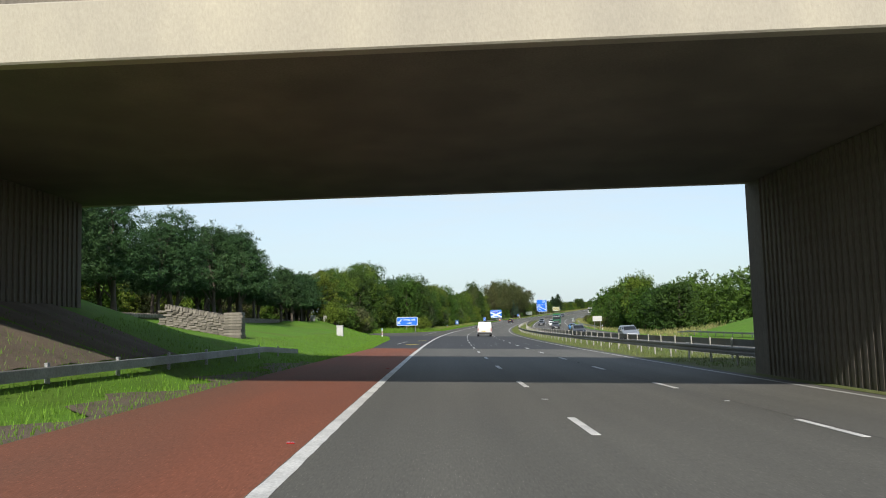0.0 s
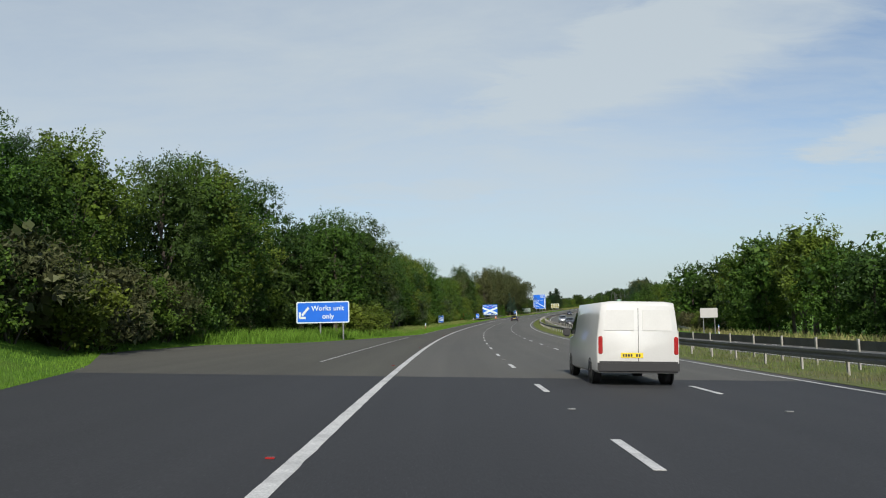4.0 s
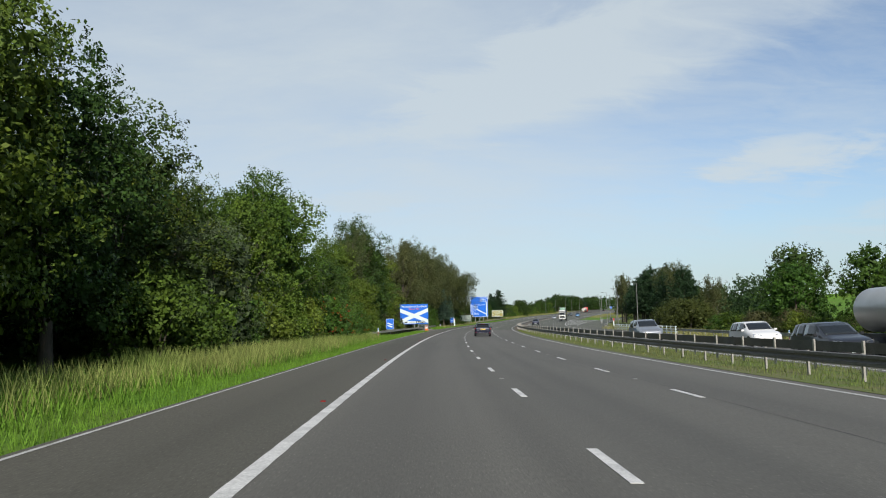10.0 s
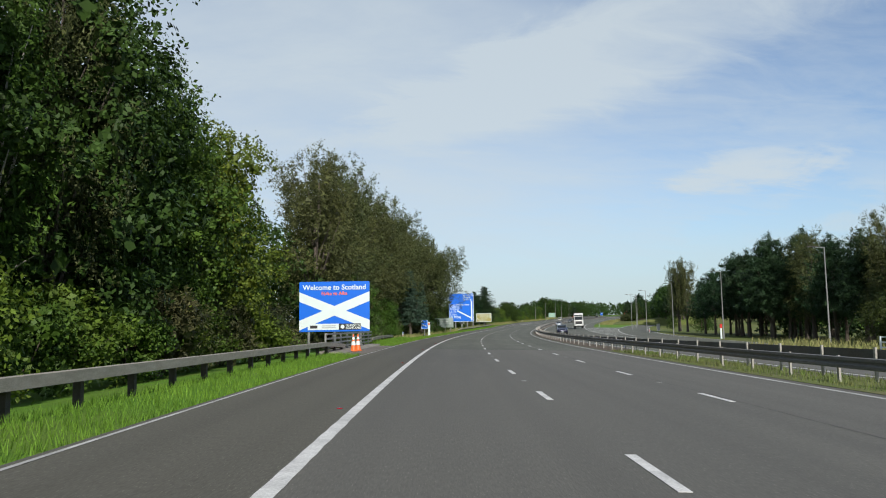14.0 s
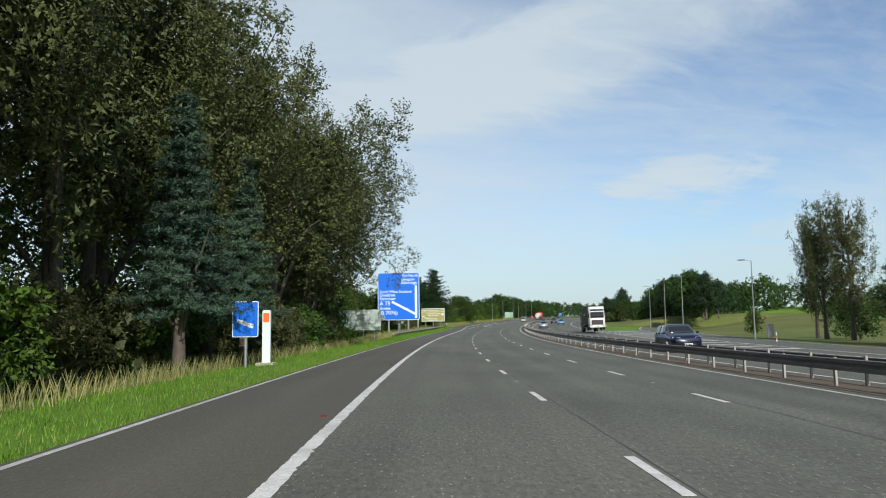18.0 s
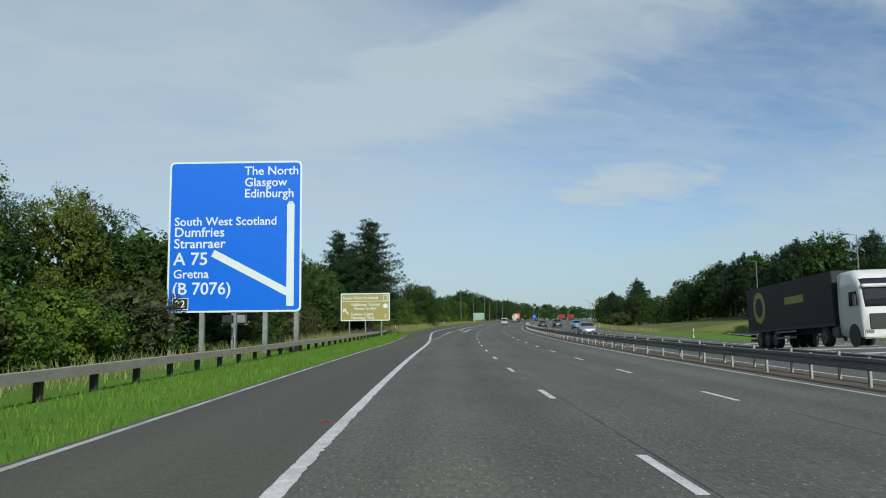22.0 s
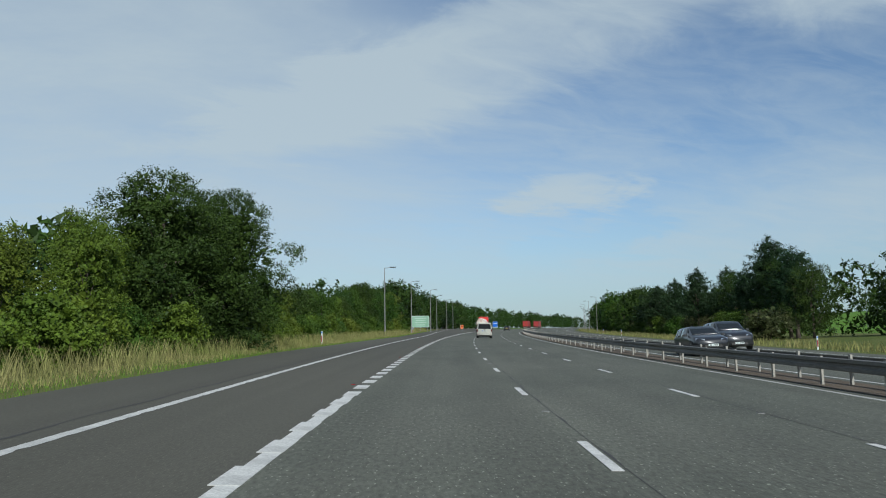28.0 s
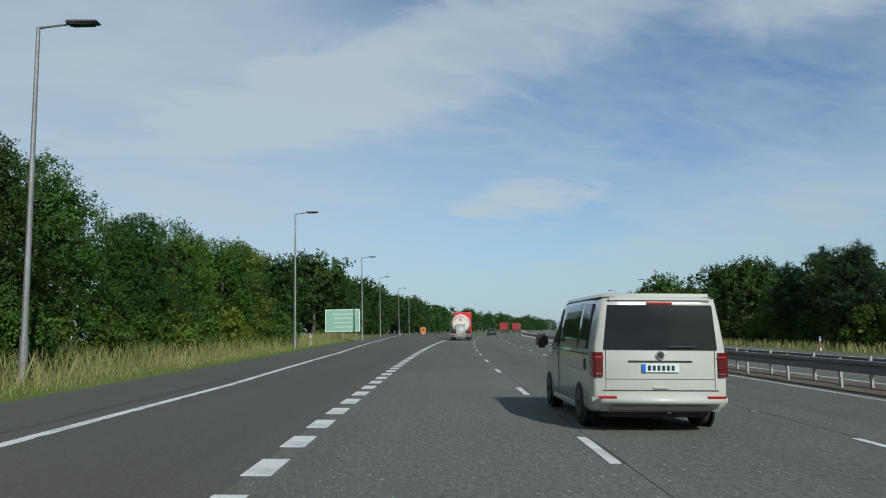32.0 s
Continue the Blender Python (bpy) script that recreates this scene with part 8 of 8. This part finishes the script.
blades("median_grass", "rough grass and weeds between the barriers", 46000, (30, 372), med, 0.04, 0.19, 0.011, mat("rough_median_grass", (0.120, 0.185, 0.040), (0.16, 0.155, 0.065), 0.35, 0.8, island=0.4, trans=0.25, spec=0.15), 11)


def far_side(o0, o1):
    def fn(s, rs):
        o = o0 + (o1 - o0) * rs.random(len(s))
        return OPP_OUT(s) + o, ground_right(s, o) - 0.02
    return fn


blades("tall_grass", "dry grass beyond the opposite carriageway", 9000, (112, 400), far_side(1.5, 8), 0.3, 0.9, 0.03, M_STRAW, 12)
blades("tall_grass", "dry grass beyond the opposite carriageway", 7000, (640, 980), far_side(1.5, 7), 0.3, 0.8, 0.03, M_STRAW, 13)

# lane arrow: a long stem with a branch to the exit lane
def flat_poly(name, pts, material, parent, h=0.006):
    v = np.array([at(s, d, h) for s, d in pts])
    return raw(name, v, [tuple(range(len(pts)))[::-1]], material, parent)


flat_poly("arrow", [(613.7, 1.57), (618.4, 1.53), (620.0, 1.58), (637.7, 1.60), (637.6, 1.18), (641.3, 1.70), (637.3, 2.20), (637.4, 1.80), (613.7, 1.79)], M_PAINT, lines)
flat_poly("arrow", [(618.5, 1.50), (622.8, 1.06), (631.2, 0.36), (631.4, -0.25), (636.5, -0.15), (633.0, 0.72), (632.2, 0.55), (623.2, 1.30), (620.1, 1.56)], M_PAINT_THIN, lines, 0.007)
line(640.6, 655, -0.02, 0.22)
# chevrons between carriageway and slip road
for k_ in range(16):
    s = 470 + 6.5 * k_
    d0, d1 = float(OPP(np.array(s))) + 11.3, float(SLIP(np.array(s))) - 4.0
    if d1 - d0 > 0.6:
        w_ = d1 - d0
        flat_poly("chevron", [(s, d0), (s + 1.3, d0), (s + 1.3 + w_ * 0.8, d1), (s + w_ * 0.8, d1)], M_PAINT, lines)
line(455, 640, lambda s: SLIP(s) - 4.0, 0.2)
line(330, 740, lambda s: SLIP(s) + 3.6, 0.16)
# yellow marks, bridge joint, seams
flat_poly("yellow_mark", [(64.5, -1.55), (65.55, -1.60), (65.7, -1.1), (66.05, -0.55), (65.6, -0.62), (64.85, -0.72), (64.35, -1.05)], M_YELLOW, lines)
flat_poly("yellow_mark", [(79.9, -1.5), (80.6, -1.35), (81.1, -0.55), (79.7, -0.5)], M_YELLOW, lines)
# white scrape marks left on the fresh asphalt
M_SCRAPE = mat("scraped_white_marks", (0.26, 0.27, 0.27), (0.06, 0.06, 0.062), 5, 0.9, c3=(0.04, 0.04, 0.04))
for s_a, d_a, s_b, d_b, w_ in ((69.3, 3.92, 62.2, 3.85, 0.05), (69.0, 5.74, 63.9, 5.70, 0.05), (64.8, 5.18, 61.5, 5.17, 0.05), (61.9, 0.48, 66.0, 0.56, 0.03),
                               (65.8, 2.87, 62.1, 2.88, 0.03), (69.3, 5.22, 67.0, 5.18, 0.04), (68.8, 1.9, 68.85, 2.5, 0.09), (66.6, 1.6, 66.65, 2.2, 0.08),
                               (65.4, -2.2, 65.2, 0.0, 0.06), (62.4, -1.58, 63.5, -1.66, 0.05), (62.3, 3.5, 62.35, 3.72, 0.25), (62.3, 4.82, 62.4, 5.05, 0.3),
                               (72.5, 5.9, 68.0, 6.0, 0.05), (71.5, 4.9, 68.5, 4.95, 0.05), (74.5, 8.6, 67.0, 8.5, 0.05), (66.0, 8.9, 61.5, 8.85, 0.05)):
    if abs(s_b - s_a) > abs(d_b - d_a):
        q_ = [(s_a, d_a - w_ / 2), (s_a, d_a + w_ / 2), ((s_a + s_b) / 2, (d_a + d_b) / 2 + 0.8 * w_), (s_b, d_b + w_ / 2), (s_b, d_b - w_ / 2), ((s_a + s_b) / 2, (d_a + d_b) / 2 - 0.3 * w_)]
    else:
        q_ = [(s_a - w_ / 2, d_a), (s_a + w_ / 2, d_a), (s_b + w_ / 2, d_b), (s_b - w_ / 2, d_b)]
    flat_poly("scrape_mark", q_, M_SCRAPE, lines, 0.008)
seam = thing("road_joint", "dark rubber expansion joint across the carriageway at the small bridge", "road joint", kind="structure")
M_SEAM = mat("black_joint_filler", (0.035, 0.035, 0.034), (0.05, 0.05, 0.048), 3, 0.9)
for s in (371.6, 373.0):
    strip("joint", s, s + 0.18, lambda q_: EDGE(q_) + 0.1, 11.4, 0.004, M_SEAM, seam)
for d, s0, s1 in ((7.42, -50, 372), (7.42, 373, 900), (3.78, 373, 900)):
    strip("seam", s0, s1, lambda q_, d=d: d + 0.03 * np.sin(q_ * 0.21), lambda q_, d=d: d + 0.014 + 0.03 * np.sin(q_ * 0.21 + 0.1) + 0.035 * np.maximum(0, np.sin(q_ * 0.9) * np.sin(q_ * 2.7 + d)), 0.003, M_SEAM, seam, 0.7)
# an irregular dark crack along the wheel track
strip("crack", 548, 600, lambda q_: 1.66 - 0.04 * (q_ - 566) + 0.05 * np.sin(2.3 * q_), lambda q_: 1.672 - 0.04 * (q_ - 566) + 0.05 * np.sin(2.3 * q_) + 0.07 * np.abs(np.sin(0.9 * q_) * np.sin(3.7 * q_)), 0.004, M_SEAM, seam, 0.5)
strip("crack", 640, 760, lambda q_: SOLID(q_) - 0.62 + 0.03 * np.sin(1.3 * q_), lambda q_: SOLID(q_) - 0.60 + 0.03 * np.sin(1.3 * q_) + 0.07 * np.abs(np.sin(0.7 * q_) * np.sin(2.9 * q_)), 0.004, M_SEAM, seam, 0.5)
